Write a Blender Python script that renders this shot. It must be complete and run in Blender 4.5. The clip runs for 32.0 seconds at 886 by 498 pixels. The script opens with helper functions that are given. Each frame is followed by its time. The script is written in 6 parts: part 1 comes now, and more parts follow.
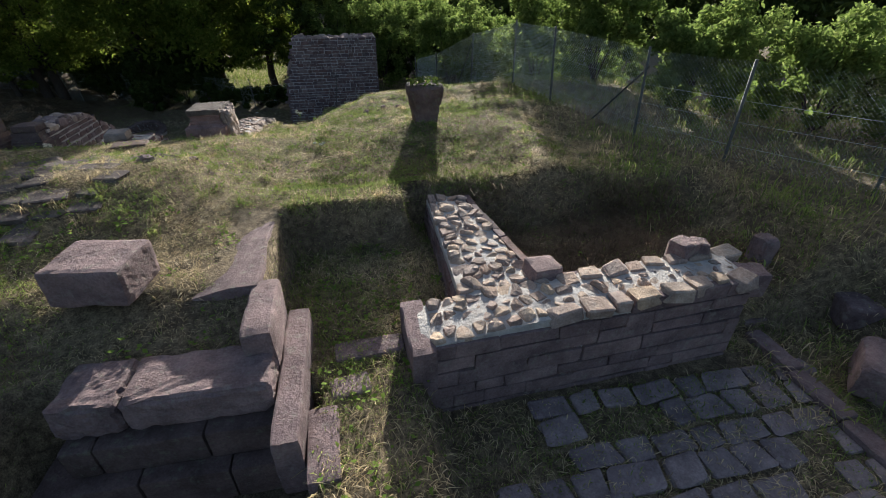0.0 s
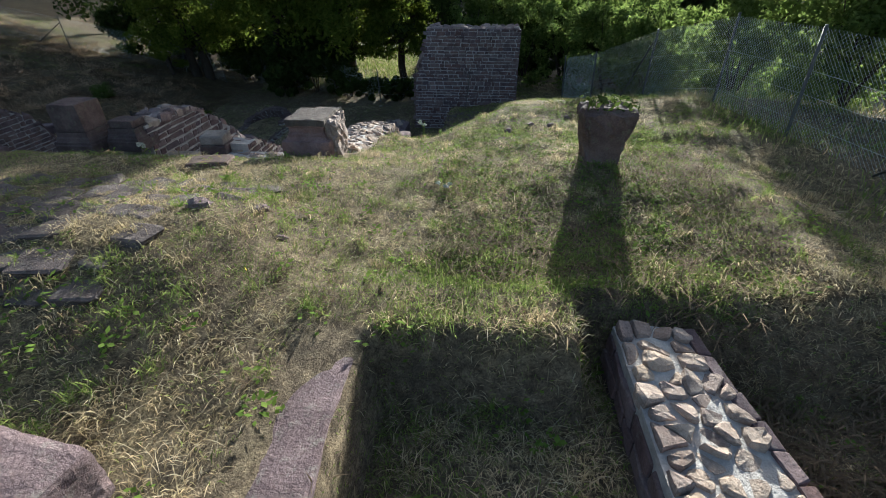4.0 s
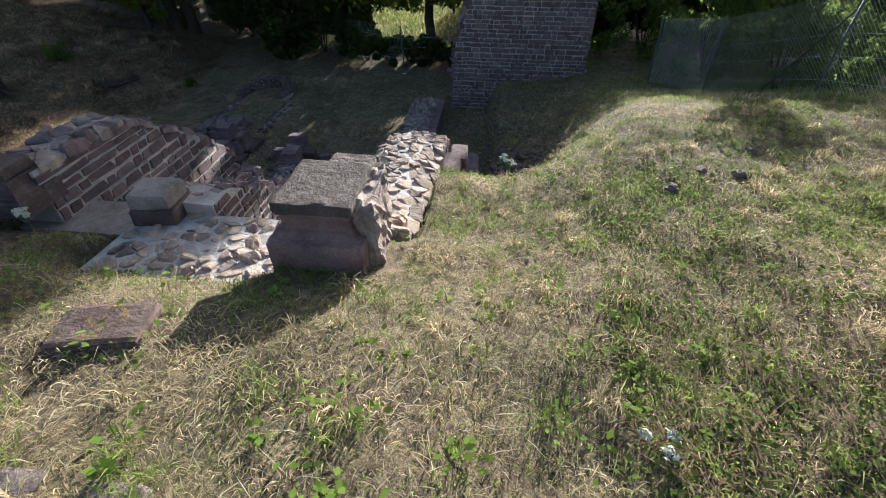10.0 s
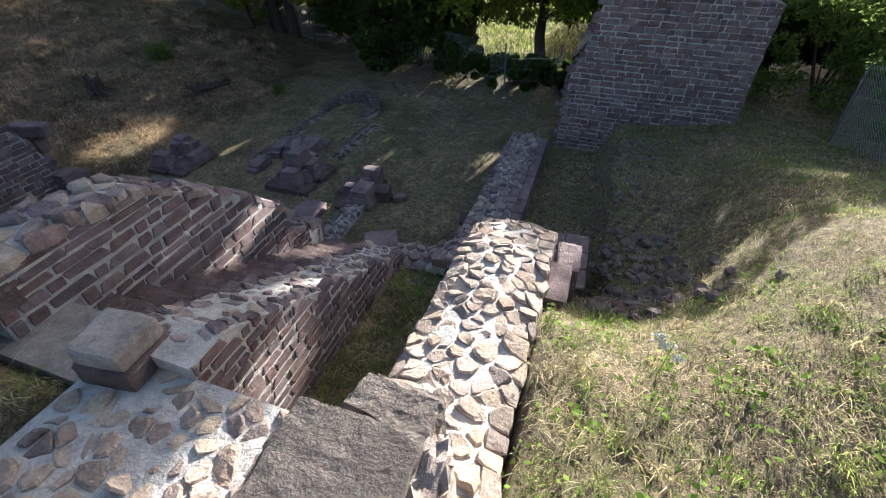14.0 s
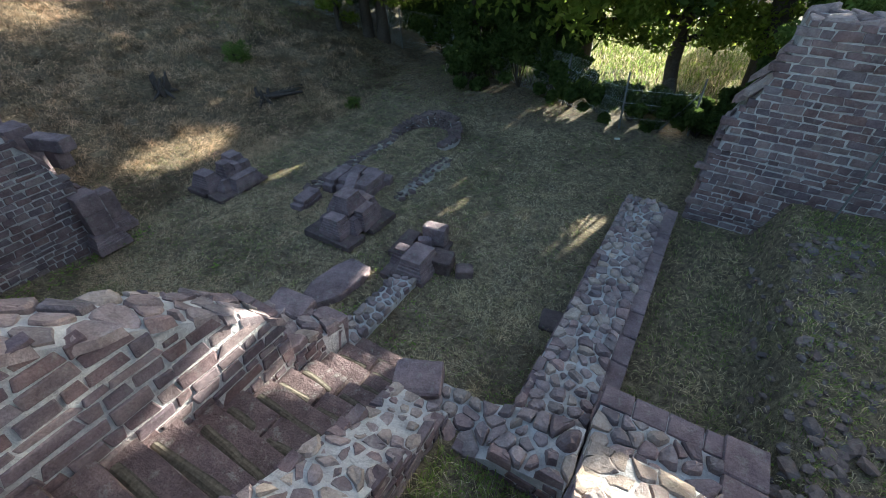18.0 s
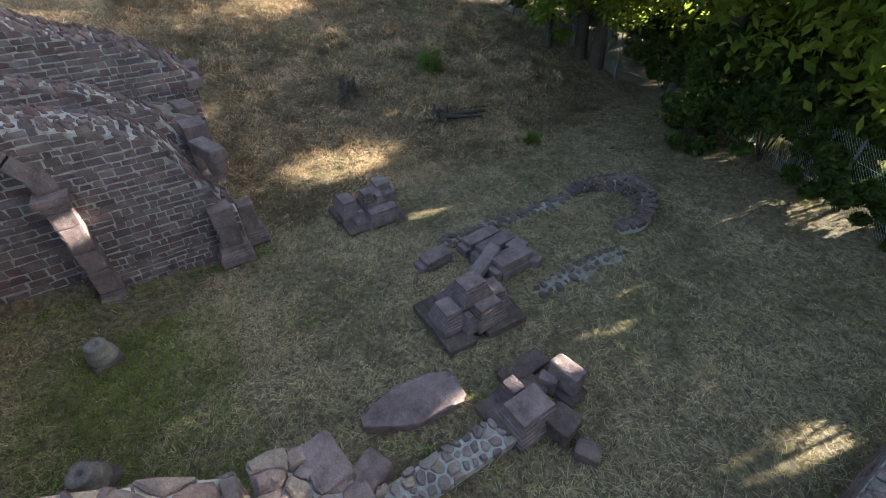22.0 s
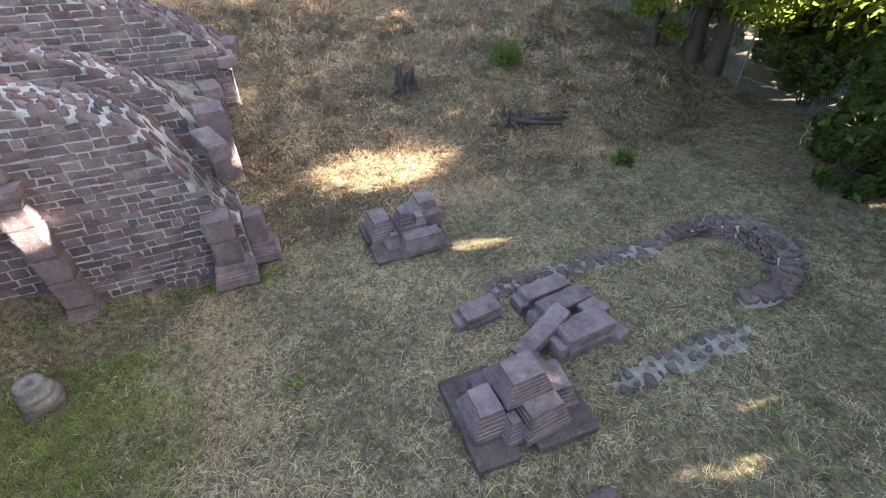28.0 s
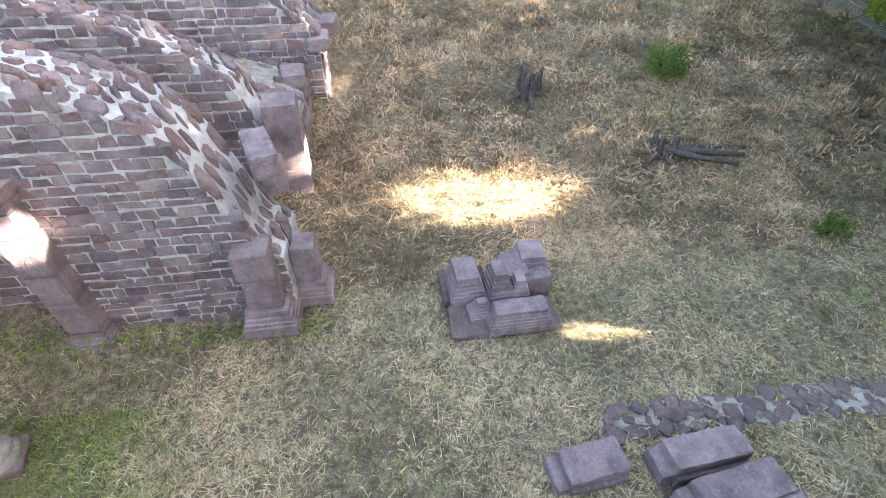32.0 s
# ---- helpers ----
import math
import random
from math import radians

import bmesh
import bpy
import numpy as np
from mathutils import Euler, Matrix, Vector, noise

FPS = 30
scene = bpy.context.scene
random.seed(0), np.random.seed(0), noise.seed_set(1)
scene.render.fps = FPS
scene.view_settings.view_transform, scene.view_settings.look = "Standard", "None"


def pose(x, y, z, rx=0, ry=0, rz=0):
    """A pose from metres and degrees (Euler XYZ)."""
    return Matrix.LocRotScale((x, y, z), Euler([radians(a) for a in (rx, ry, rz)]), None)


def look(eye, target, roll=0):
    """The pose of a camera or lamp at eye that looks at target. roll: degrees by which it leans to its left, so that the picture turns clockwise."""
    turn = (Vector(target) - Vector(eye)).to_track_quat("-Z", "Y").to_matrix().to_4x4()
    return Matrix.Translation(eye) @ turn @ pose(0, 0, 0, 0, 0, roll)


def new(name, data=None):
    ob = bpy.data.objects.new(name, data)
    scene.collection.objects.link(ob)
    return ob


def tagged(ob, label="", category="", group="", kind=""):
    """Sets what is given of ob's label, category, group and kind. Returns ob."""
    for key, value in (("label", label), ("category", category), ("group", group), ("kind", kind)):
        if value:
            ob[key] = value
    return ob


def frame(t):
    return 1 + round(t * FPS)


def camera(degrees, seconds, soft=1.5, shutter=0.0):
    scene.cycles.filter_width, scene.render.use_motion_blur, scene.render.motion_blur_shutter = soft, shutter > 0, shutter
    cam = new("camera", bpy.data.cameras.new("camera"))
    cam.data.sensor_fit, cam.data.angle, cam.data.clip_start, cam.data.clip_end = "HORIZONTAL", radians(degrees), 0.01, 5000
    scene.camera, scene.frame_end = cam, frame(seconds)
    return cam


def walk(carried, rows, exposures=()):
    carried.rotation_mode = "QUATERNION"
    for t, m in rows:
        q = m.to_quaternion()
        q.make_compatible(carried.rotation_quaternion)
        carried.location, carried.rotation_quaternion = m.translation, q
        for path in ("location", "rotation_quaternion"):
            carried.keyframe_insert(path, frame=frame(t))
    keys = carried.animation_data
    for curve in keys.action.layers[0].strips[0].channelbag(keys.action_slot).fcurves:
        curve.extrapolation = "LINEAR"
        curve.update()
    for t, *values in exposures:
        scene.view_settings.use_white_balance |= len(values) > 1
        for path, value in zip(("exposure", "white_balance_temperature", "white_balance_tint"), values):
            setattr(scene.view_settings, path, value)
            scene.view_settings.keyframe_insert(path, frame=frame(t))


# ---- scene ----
cam = camera(90.0, 32.0, soft=1.0)
PATH = [
    (0.0, (1.949, 0.833, 7.104), (2.251, 2.505, 6.049), -0.24),
    (0.5, (2.022, 1.306, 7.061), (2.291, 2.981, 6.002), -0.38),
    (1.0, (1.958, 1.754, 7.034), (2.118, 3.441, 5.971), -0.11),
    (1.5, (1.963, 2.195, 7.018), (2.094, 3.883, 5.954), -0.15),
    (2.0, (1.935, 2.589, 6.970), (1.925, 4.283, 5.907), -0.13),
    (2.5, (1.857, 3.032, 6.905), (1.758, 4.721, 5.839), -0.13),
    (3.0, (1.745, 3.459, 6.848), (1.599, 5.141, 5.775), -0.10),
    (3.5, (1.659, 3.888, 6.809), (1.505, 5.564, 5.729), -0.20),
    (5.5, (0.998, 5.594, 6.797), (0.864, 7.257, 5.695), -0.08),
    (6.0, (0.845, 5.986, 6.797), (0.715, 7.611, 5.639), -0.01),
    (6.5, (0.737, 6.343, 6.793), (0.605, 7.934, 5.588), -0.07),
    (7.0, (0.641, 6.701, 6.766), (0.509, 8.273, 5.536), 0.06),
    (7.5, (0.513, 7.073, 6.725), (0.384, 8.635, 5.483), -0.08),
    (8.0, (0.376, 7.456, 6.698), (0.247, 9.010, 5.446), -0.08),
    (8.5, (0.210, 7.831, 6.674), (0.088, 9.381, 5.416), 0.06),
    (9.0, (0.091, 8.174, 6.637), (-0.033, 9.721, 5.375), -0.01),
    (9.5, (-0.032, 8.536, 6.616), (-0.161, 10.081, 5.353), -0.00),
    (10.0, (-0.134, 8.887, 6.588), (-0.307, 10.427, 5.324), 0.03),
    (10.5, (-0.239, 9.247, 6.578), (-0.480, 10.777, 5.313), -0.03),
    (11.0, (-0.327, 9.595, 6.566), (-0.568, 11.126, 5.302), 0.16),
    (11.5, (-0.393, 9.984, 6.571), (-0.640, 11.515, 5.308), 0.17),
    (12.0, (-0.465, 10.320, 6.561), (-0.795, 11.836, 5.298), 0.02),
    (12.5, (-0.534, 10.668, 6.580), (-0.905, 12.172, 5.315), -0.00),
    (13.0, (-0.625, 11.033, 6.593), (-1.003, 12.535, 5.327), -0.03),
    (13.5, (-0.718, 11.380, 6.592), (-1.159, 12.864, 5.326), -0.07),
    (14.0, (-0.845, 11.725, 6.550), (-1.341, 13.192, 5.285), -0.06),
    (14.5, (-0.937, 12.083, 6.487), (-1.440, 13.549, 5.222), -0.23),
    (16.5, (-1.621, 13.733, 6.161), (-2.136, 15.206, 4.909), 0.26),
    (17.0, (-1.811, 14.154, 6.179), (-2.429, 15.585, 4.926), 0.32),
    (17.5, (-1.951, 14.511, 6.155), (-2.671, 15.890, 4.899), 0.24),
    (18.0, (-2.108, 14.907, 6.132), (-2.904, 16.243, 4.874), 0.24),
    (18.5, (-2.231, 15.299, 6.210), (-3.102, 16.585, 4.950), 0.10),
    (19.0, (-2.400, 15.705, 6.372), (-3.345, 16.934, 5.109), -0.03),
    (19.5, (-2.603, 16.027, 6.473), (-3.601, 17.213, 5.209), 0.09),
    (20.0, (-2.833, 16.410, 6.475), (-3.861, 17.569, 5.210), 0.11),
    (20.5, (-3.050, 16.730, 6.403), (-4.085, 17.884, 5.140), 0.22),
    (21.0, (-3.321, 17.094, 6.396), (-4.371, 18.230, 5.129), 0.10),
    (21.5, (-3.541, 17.381, 6.453), (-4.697, 18.389, 5.169), -0.07),
    (22.0, (-3.776, 17.586, 6.327), (-5.071, 18.416, 5.049), -0.04),
    (22.5, (-3.950, 17.755, 6.211), (-5.326, 18.444, 4.934), -0.04),
    (23.0, (-4.046, 17.901, 6.122), (-5.448, 18.538, 4.846), 0.05),
    (23.5, (-4.136, 18.038, 6.044), (-5.553, 18.635, 4.766), -0.01),
    (24.0, (-4.175, 18.117, 5.961), (-5.597, 18.707, 4.685), 0.11),
    (24.5, (-4.214, 18.200, 5.882), (-5.639, 18.787, 4.607), 0.09),
    (25.0, (-4.308, 18.291, 5.820), (-5.733, 18.879, 4.545), 0.11),
    (25.5, (-4.448, 18.408, 5.733), (-5.873, 18.995, 4.458), 0.03),
    (27.5, (-5.425, 18.846, 5.461), (-6.840, 19.438, 4.179), 0.02),
    (28.0, (-5.711, 18.941, 5.443), (-7.125, 19.532, 4.158), 0.01),
    (28.5, (-6.014, 19.030, 5.433), (-7.447, 19.573, 4.148), 0.01),
    (29.0, (-6.312, 19.100, 5.432), (-7.771, 19.564, 4.145), 0.11),
    (29.5, (-6.639, 19.199, 5.401), (-8.111, 19.607, 4.111), 0.03),
    (30.0, (-6.933, 19.277, 5.251), (-8.404, 19.683, 3.959), 0.09),
    (30.5, (-7.218, 19.405, 5.056), (-8.690, 19.806, 3.762), -0.15),
    (31.0, (-7.498, 19.489, 4.869), (-8.971, 19.881, 3.573), -0.28),
    (31.5, (-7.798, 19.556, 4.756), (-9.281, 19.892, 3.457), -0.31),
    (32.0, (-8.155, 19.576, 4.721), (-9.661, 19.775, 3.420), -0.32),
]
EXPOSURES = [(0, 1.45, 5800, 9), (1, 1.7, 5750, 7), (3, 1.62, 5480, 4), (6, 1.64, 5500, 7.5), (9, 1.77, 5560, 9.5), (12, 2.05, 5620, 8), (14, 2.42, 5700, 8), (17, 3.0, 5550, 3), (20, 3.14, 6020, 2.5), (25, 3.88, 6420, 10.5), (28, 4.42, 6480, 12), (30, 4.8, 6480, 12), (32, 5.12, 6450, 12)]
walk(cam, [(t, look(eye, target, roll)) for t, eye, target, roll in PATH], EXPOSURES)

# ---- sky, sun ----
SUN_DIR = Vector((0.22, 1.0, 0.26)).normalized()
world = bpy.data.worlds.new("sky")
scene.world = world
world.use_nodes = True
wn = world.node_tree
sky = wn.nodes.new("ShaderNodeTexSky")
sky.sky_type, sky.sun_disc = "NISHITA", False
sky.sun_elevation, sky.sun_rotation = math.asin(SUN_DIR.z), math.atan2(SUN_DIR.x, SUN_DIR.y)
sky.dust_density, sky.ozone_density = 4.0, 0.4
wn.links.new(sky.outputs[0], wn.nodes["Background"].inputs[0])
wn.nodes["Background"].inputs[1].default_value = 0.058
sun = new("sun", bpy.data.lights.new("sun", "SUN"))
sun.data.energy, sun.data.angle, sun.data.color = 4.2, radians(0.6), (1.0, 0.9, 0.74)
sun.matrix_world = look(SUN_DIR * 60, (0, 0, 0))

rng = random.Random(7)


# ---- materials ----
def base_mat(name, rough=0.9):
    m = bpy.data.materials.new(name)
    m.use_nodes = True
    nt = m.node_tree
    bs = nt.nodes["Principled BSDF"]
    bs.inputs["Roughness"].default_value = rough
    bs.inputs["Specular IOR Level"].default_value = 0.25
    return m, nt, bs


def ramp(nt, fac, cols, lo=0.0, hi=1.0):
    r = nt.nodes.new("ShaderNodeValToRGB")
    e = r.color_ramp.elements
    for i, c in enumerate(cols):
        p = lo + (hi - lo) * i / max(1, len(cols) - 1)
        if i < 2:
            e[i].position = p
        el = e[i] if i < 2 else e.new(p)
        el.color = (*c, 1)
    nt.links.new(fac, r.inputs[0])
    return r.outputs[0]


def noise_node(nt, scale, detail=4.0, rough=0.6, coord="Object"):
    tc = nt.nodes.new("ShaderNodeTexCoord") if coord == "Object" else nt.nodes.new("ShaderNodeNewGeometry")
    n = nt.nodes.new("ShaderNodeTexNoise")
    n.inputs["Scale"].default_value, n.inputs["Detail"].default_value, n.inputs["Roughness"].default_value = scale, detail, rough
    nt.links.new(tc.outputs["Object" if coord == "Object" else "Position"], n.inputs["Vector"])
    return n


def mix(nt, fac, a, b, mode="MIX"):
    mx = nt.nodes.new("ShaderNodeMix")
    mx.data_type, mx.blend_type = "RGBA", mode
    for sock, v in ((mx.inputs[0], fac), (mx.inputs[6], a), (mx.inputs[7], b)):
        if hasattr(v, "is_linked"):
            nt.links.new(v, sock)
        else:
            sock.default_value = v if isinstance(v, (int, float)) else (*v, 1)
    return mx.outputs[2]


def bump(nt, bs, height, strength=0.5, dist=0.02):
    b = nt.nodes.new("ShaderNodeBump")
    b.inputs["Strength"].default_value, b.inputs["Distance"].default_value = strength, dist
    nt.links.new(height, b.inputs["Height"])
    nt.links.new(b.outputs[0], bs.inputs["Normal"])


def stone_mat(name, cols, lichen=(0.3, 0.29, 0.26), lichen_amount=0.35, island=False, pit=0.6):
    """Sandstone: a tone for each piece, mottling, lichen spots and a pitted relief."""
    m, nt, bs = base_mat(name, 0.92)
    if island:
        rnd = nt.nodes.new("ShaderNodeNewGeometry").outputs["Random Per Island"]
    else:
        rnd = nt.nodes.new("ShaderNodeObjectInfo").outputs["Random"]
    tone = ramp(nt, rnd, cols)
    big = noise_node(nt, 3.1, 5, 0.65, "World")
    fine = noise_node(nt, 38, 6, 0.7, "World")
    dark = mix(nt, ramp(nt, big.outputs[0], [(0, 0, 0), (1, 1, 1)], 0.3, 0.72), (0.5, 0.47, 0.47), (1.22, 1.18, 1.14))
    c = mix(nt, 1.0, tone, dark, "MULTIPLY")
    c = mix(nt, 1.0, c, mix(nt, ramp(nt, fine.outputs[0], [(0, 0, 0), (1, 1, 1)], 0.3, 0.7), (0.72, 0.7, 0.69), (1.22, 1.22, 1.22)), "MULTIPLY")
    spot = noise_node(nt, 9.0, 6, 0.75, "World")
    k = ramp(nt, spot.outputs[0], [(0, 0, 0), (lichen_amount,) * 3], 0.54, 0.66)
    c = mix(nt, k, c, lichen)
    nt.links.new(c, bs.inputs["Base Color"])
    pits = noise_node(nt, 17, 5, 0.7, "World")
    add = nt.nodes.new("ShaderNodeMath")
    add.operation = "ADD"
    nt.links.new(fine.outputs[0], add.inputs[0])
    nt.links.new(pits.outputs[0], add.inputs[1])
    bump(nt, bs, add.outputs[0], pit, 0.022)
    return m


REDS = [(0.125, 0.096, 0.106), (0.21, 0.145, 0.143), (0.165, 0.127, 0.146), (0.275, 0.215, 0.21), (0.145, 0.12, 0.138), (0.23, 0.177, 0.187), (0.185, 0.12, 0.116), (0.25, 0.215, 0.233)]
STONE = stone_mat("red_sandstone", REDS)
STONE_ISLAND = stone_mat("red_sandstone_rest", REDS, island=True)
BLOCK = stone_mat("weathered_sandstone", [(0.195, 0.15, 0.162), (0.28, 0.215, 0.222), (0.235, 0.18, 0.192)], (0.3, 0.29, 0.25), 0.5, pit=0.8)
RED_BLOCK = stone_mat("red_dressed_sandstone", [(0.25, 0.165, 0.16), (0.34, 0.235, 0.22), (0.29, 0.195, 0.19)], (0.33, 0.3, 0.28), 0.35, pit=0.8)
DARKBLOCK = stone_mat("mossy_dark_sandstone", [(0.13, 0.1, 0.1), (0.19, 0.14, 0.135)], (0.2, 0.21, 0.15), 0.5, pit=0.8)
RUBBLE = stone_mat("rubble_stone", [(0.22, 0.172, 0.176), (0.4, 0.32, 0.305), (0.31, 0.256, 0.262), (0.5, 0.42, 0.355), (0.2, 0.17, 0.186), (0.37, 0.265, 0.25)], (0.42, 0.4, 0.37), 0.28, pit=0.7)
# pale rubble, its tones raised further to stand for full sun on it
RUBBLE_PALE = stone_mat("pale_rubble_stone", [(0.34, 0.27, 0.25), (0.52, 0.44, 0.37), (0.43, 0.36, 0.33), (0.58, 0.47, 0.36), (0.28, 0.24, 0.23), (0.46, 0.35, 0.28)], (0.55, 0.52, 0.47), 0.4, pit=0.9)
CAPSTONE = stone_mat("pitted_grey_capstone", [(0.15, 0.13, 0.122), (0.18, 0.155, 0.145)], (0.24, 0.23, 0.2), 0.6, pit=1.0)
DRUM = stone_mat("grey_drum_stone", [(0.26, 0.24, 0.23), (0.3, 0.28, 0.265)], (0.36, 0.35, 0.32), 0.5, pit=0.8)
RUBBLE_ISLAND = stone_mat("rubble_stone_rest", [(0.16, 0.12, 0.11), (0.25, 0.2, 0.18), (0.15, 0.13, 0.13)], (0.3, 0.29, 0.26), 0.45, island=True)
PAVING = stone_mat("paving_stone", [(0.13, 0.11, 0.107), (0.2, 0.17, 0.16), (0.16, 0.135, 0.133)], (0.27, 0.26, 0.22), 0.5, pit=0.9)
SLAB = stone_mat("worn_paving_slab", [(0.22, 0.19, 0.205), (0.31, 0.265, 0.275), (0.26, 0.22, 0.24)], (0.38, 0.36, 0.34), 0.4)
STEPSTONE = stone_mat("worn_step_stone", [(0.14, 0.1, 0.1), (0.21, 0.15, 0.145), (0.17, 0.122, 0.122)], (0.36, 0.34, 0.3), 0.5, pit=0.9)
GREYSLAB = stone_mat("grey_concrete_slab", [(0.3, 0.28, 0.26), (0.34, 0.31, 0.29)], (0.38, 0.36, 0.33), 0.3, pit=0.25)


def mortar_mat(name, tones):
    m, nt, bs = base_mat(name, 0.95)
    a, b = noise_node(nt, 5, 5, 0.7, "World"), noise_node(nt, 60, 4, 0.7, "World")
    c = ramp(nt, a.outputs[0], tones, 0.3, 0.7)
    c = mix(nt, 1.0, c, mix(nt, b.outputs[0], (0.75, 0.75, 0.75), (1.2, 1.2, 1.2)), "MULTIPLY")
    nt.links.new(c, bs.inputs["Base Color"])
    lump = noise_node(nt, 13, 6, 0.7, "World")
    bump(nt, bs, lump.outputs[0], 1.0, 0.045)
    return m


MORTAR = mortar_mat("lime_mortar", [(0.34, 0.31, 0.3), (0.5, 0.47, 0.45), (0.64, 0.61, 0.58)])
MORTAR_OLD = mortar_mat("weathered_mortar", [(0.29, 0.265, 0.26), (0.44, 0.41, 0.4), (0.6, 0.57, 0.56)])


MORTAR_DUSTY = mortar_mat("earth_stained_mortar", [(0.17, 0.145, 0.12), (0.27, 0.24, 0.21), (0.4, 0.37, 0.34)])


def earth_mat():
    """Dry turf: straw, green patches and bare brown soil."""
    m, nt, bs = base_mat("dry_turf", 1.0)
    a, b, c3 = noise_node(nt, 0.55, 5, 0.65, "World"), noise_node(nt, 9.0, 6, 0.75, "World"), noise_node(nt, 55, 4, 0.8, "World")
    straw = ramp(nt, b.outputs[0], [(0.085, 0.066, 0.046), (0.19, 0.147, 0.098), (0.33, 0.262, 0.172)], 0.36, 0.64)
    green = ramp(nt, b.outputs[0], [(0.05, 0.06, 0.024), (0.15, 0.16, 0.068)], 0.36, 0.64)
    c = mix(nt, ramp(nt, a.outputs[0], [(0, 0, 0), (0.35, 0.35, 0.35)], 0.48, 0.72), straw, green)
    soil = noise_node(nt, 1.7, 6, 0.7, "World")
    c = mix(nt, ramp(nt, soil.outputs[0], [(0, 0, 0), (0.75, 0.75, 0.75)], 0.5, 0.66), c, (0.1, 0.08, 0.06))
    c = mix(nt, 1.0, c, mix(nt, ramp(nt, c3.outputs[0], [(0, 0, 0), (1, 1, 1)], 0.3, 0.7), (0.3, 0.3, 0.3), (1.65, 1.65, 1.6)), "MULTIPLY")
    nt.links.new(c, bs.inputs["Base Color"])
    bump(nt, bs, c3.outputs[0], 0.9, 0.03)
    return m


EARTH = earth_mat()


def leaf_mat(name, cols, glow=0.35, spread=3.0, rough=0.85, patchy=0.0):
    m, nt, bs = base_mat(name, rough)
    bs.inputs["Specular IOR Level"].default_value = 0.08
    rnd = nt.nodes.new("ShaderNodeNewGeometry").outputs["Random Per Island"]
    c = ramp(nt, rnd, cols)
    n = noise_node(nt, spread, 3, 0.6, "World")
    c = mix(nt, 1.0, c, mix(nt, ramp(nt, n.outputs[0], [(0, 0, 0), (1, 1, 1)], 0.3, 0.7), (0.62, 0.65, 0.6), (1.3, 1.25, 1.2)), "MULTIPLY")
    nt.links.new(c, bs.inputs["Base Color"])
    if patchy:
        n2 = noise_node(nt, 6.5, 4, 0.7, "World")
        c = mix(nt, 1.0, c, mix(nt, ramp(nt, n2.outputs[0], [(0, 0, 0), (1, 1, 1)], 0.4, 0.6), (1 - patchy,) * 3, (1 + patchy * 0.8,) * 3), "MULTIPLY")
    tr = nt.nodes.new("ShaderNodeBsdfTranslucent")
    nt.links.new(c, tr.inputs["Color"])
    ms = nt.nodes.new("ShaderNodeMixShader")
    ms.inputs[0].default_value = glow
    nt.links.new(bs.outputs[0], ms.inputs[1])
    nt.links.new(tr.outputs[0], ms.inputs[2])
    nt.links.new(ms.outputs[0], nt.nodes["Material Output"].inputs["Surface"])
    return m


STRAW = leaf_mat("straw", [(0.2, 0.15, 0.09), (0.7, 0.575, 0.36), (0.42, 0.33, 0.19), (0.8, 0.67, 0.45), (0.38, 0.335, 0.17)], 0.38, 1.2, patchy=0.55)
GRASS = leaf_mat("green_grass", [(0.12, 0.185, 0.04), (0.25, 0.33, 0.085), (0.34, 0.38, 0.12), (0.18, 0.25, 0.065)], 0.42, 1.2, patchy=0.35)
BROWN_STRAW = leaf_mat("brown_straw", [(0.2, 0.13, 0.085), (0.74, 0.52, 0.34), (0.46, 0.3, 0.19), (0.86, 0.65, 0.45), (0.58, 0.4, 0.26)], 0.34, 0.9, patchy=0.6)
PALE_STRAW = leaf_mat("pale_straw", [(0.5, 0.43, 0.29), (0.72, 0.64, 0.46), (0.6, 0.53, 0.36)], 0.25, 1.2)
THATCH = leaf_mat("dead_thatch", [(0.1, 0.072, 0.05), (0.24, 0.175, 0.12), (0.16, 0.12, 0.08)], 0.2, 1.2)
WEED = leaf_mat("weed_leaf", [(0.15, 0.25, 0.05), (0.26, 0.37, 0.08), (0.19, 0.29, 0.06)], 0.55)
# two copies of the tree leaf: LEAF_DARK darkened for shade, LEAF_MID brightened for sun
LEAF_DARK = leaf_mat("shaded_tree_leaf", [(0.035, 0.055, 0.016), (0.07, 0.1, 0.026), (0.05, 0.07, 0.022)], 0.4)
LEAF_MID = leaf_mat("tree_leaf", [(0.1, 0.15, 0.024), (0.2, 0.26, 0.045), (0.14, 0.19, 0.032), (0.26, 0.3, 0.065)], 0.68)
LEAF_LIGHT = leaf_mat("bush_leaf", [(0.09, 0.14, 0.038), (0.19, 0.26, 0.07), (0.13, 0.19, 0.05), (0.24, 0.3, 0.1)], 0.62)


def plain_mat(name, a, b, scale, rough=0.8, metal=0.0):
    m, nt, bs = base_mat(name, rough)
    n = noise_node(nt, scale, 5, 0.7, "World")
    nt.links.new(ramp(nt, n.outputs[0], [a, b], 0.3, 0.7), bs.inputs["Base Color"])
    bs.inputs["Metallic"].default_value = metal
    bump(nt, bs, n.outputs[0], 0.5, 0.02)
    return m


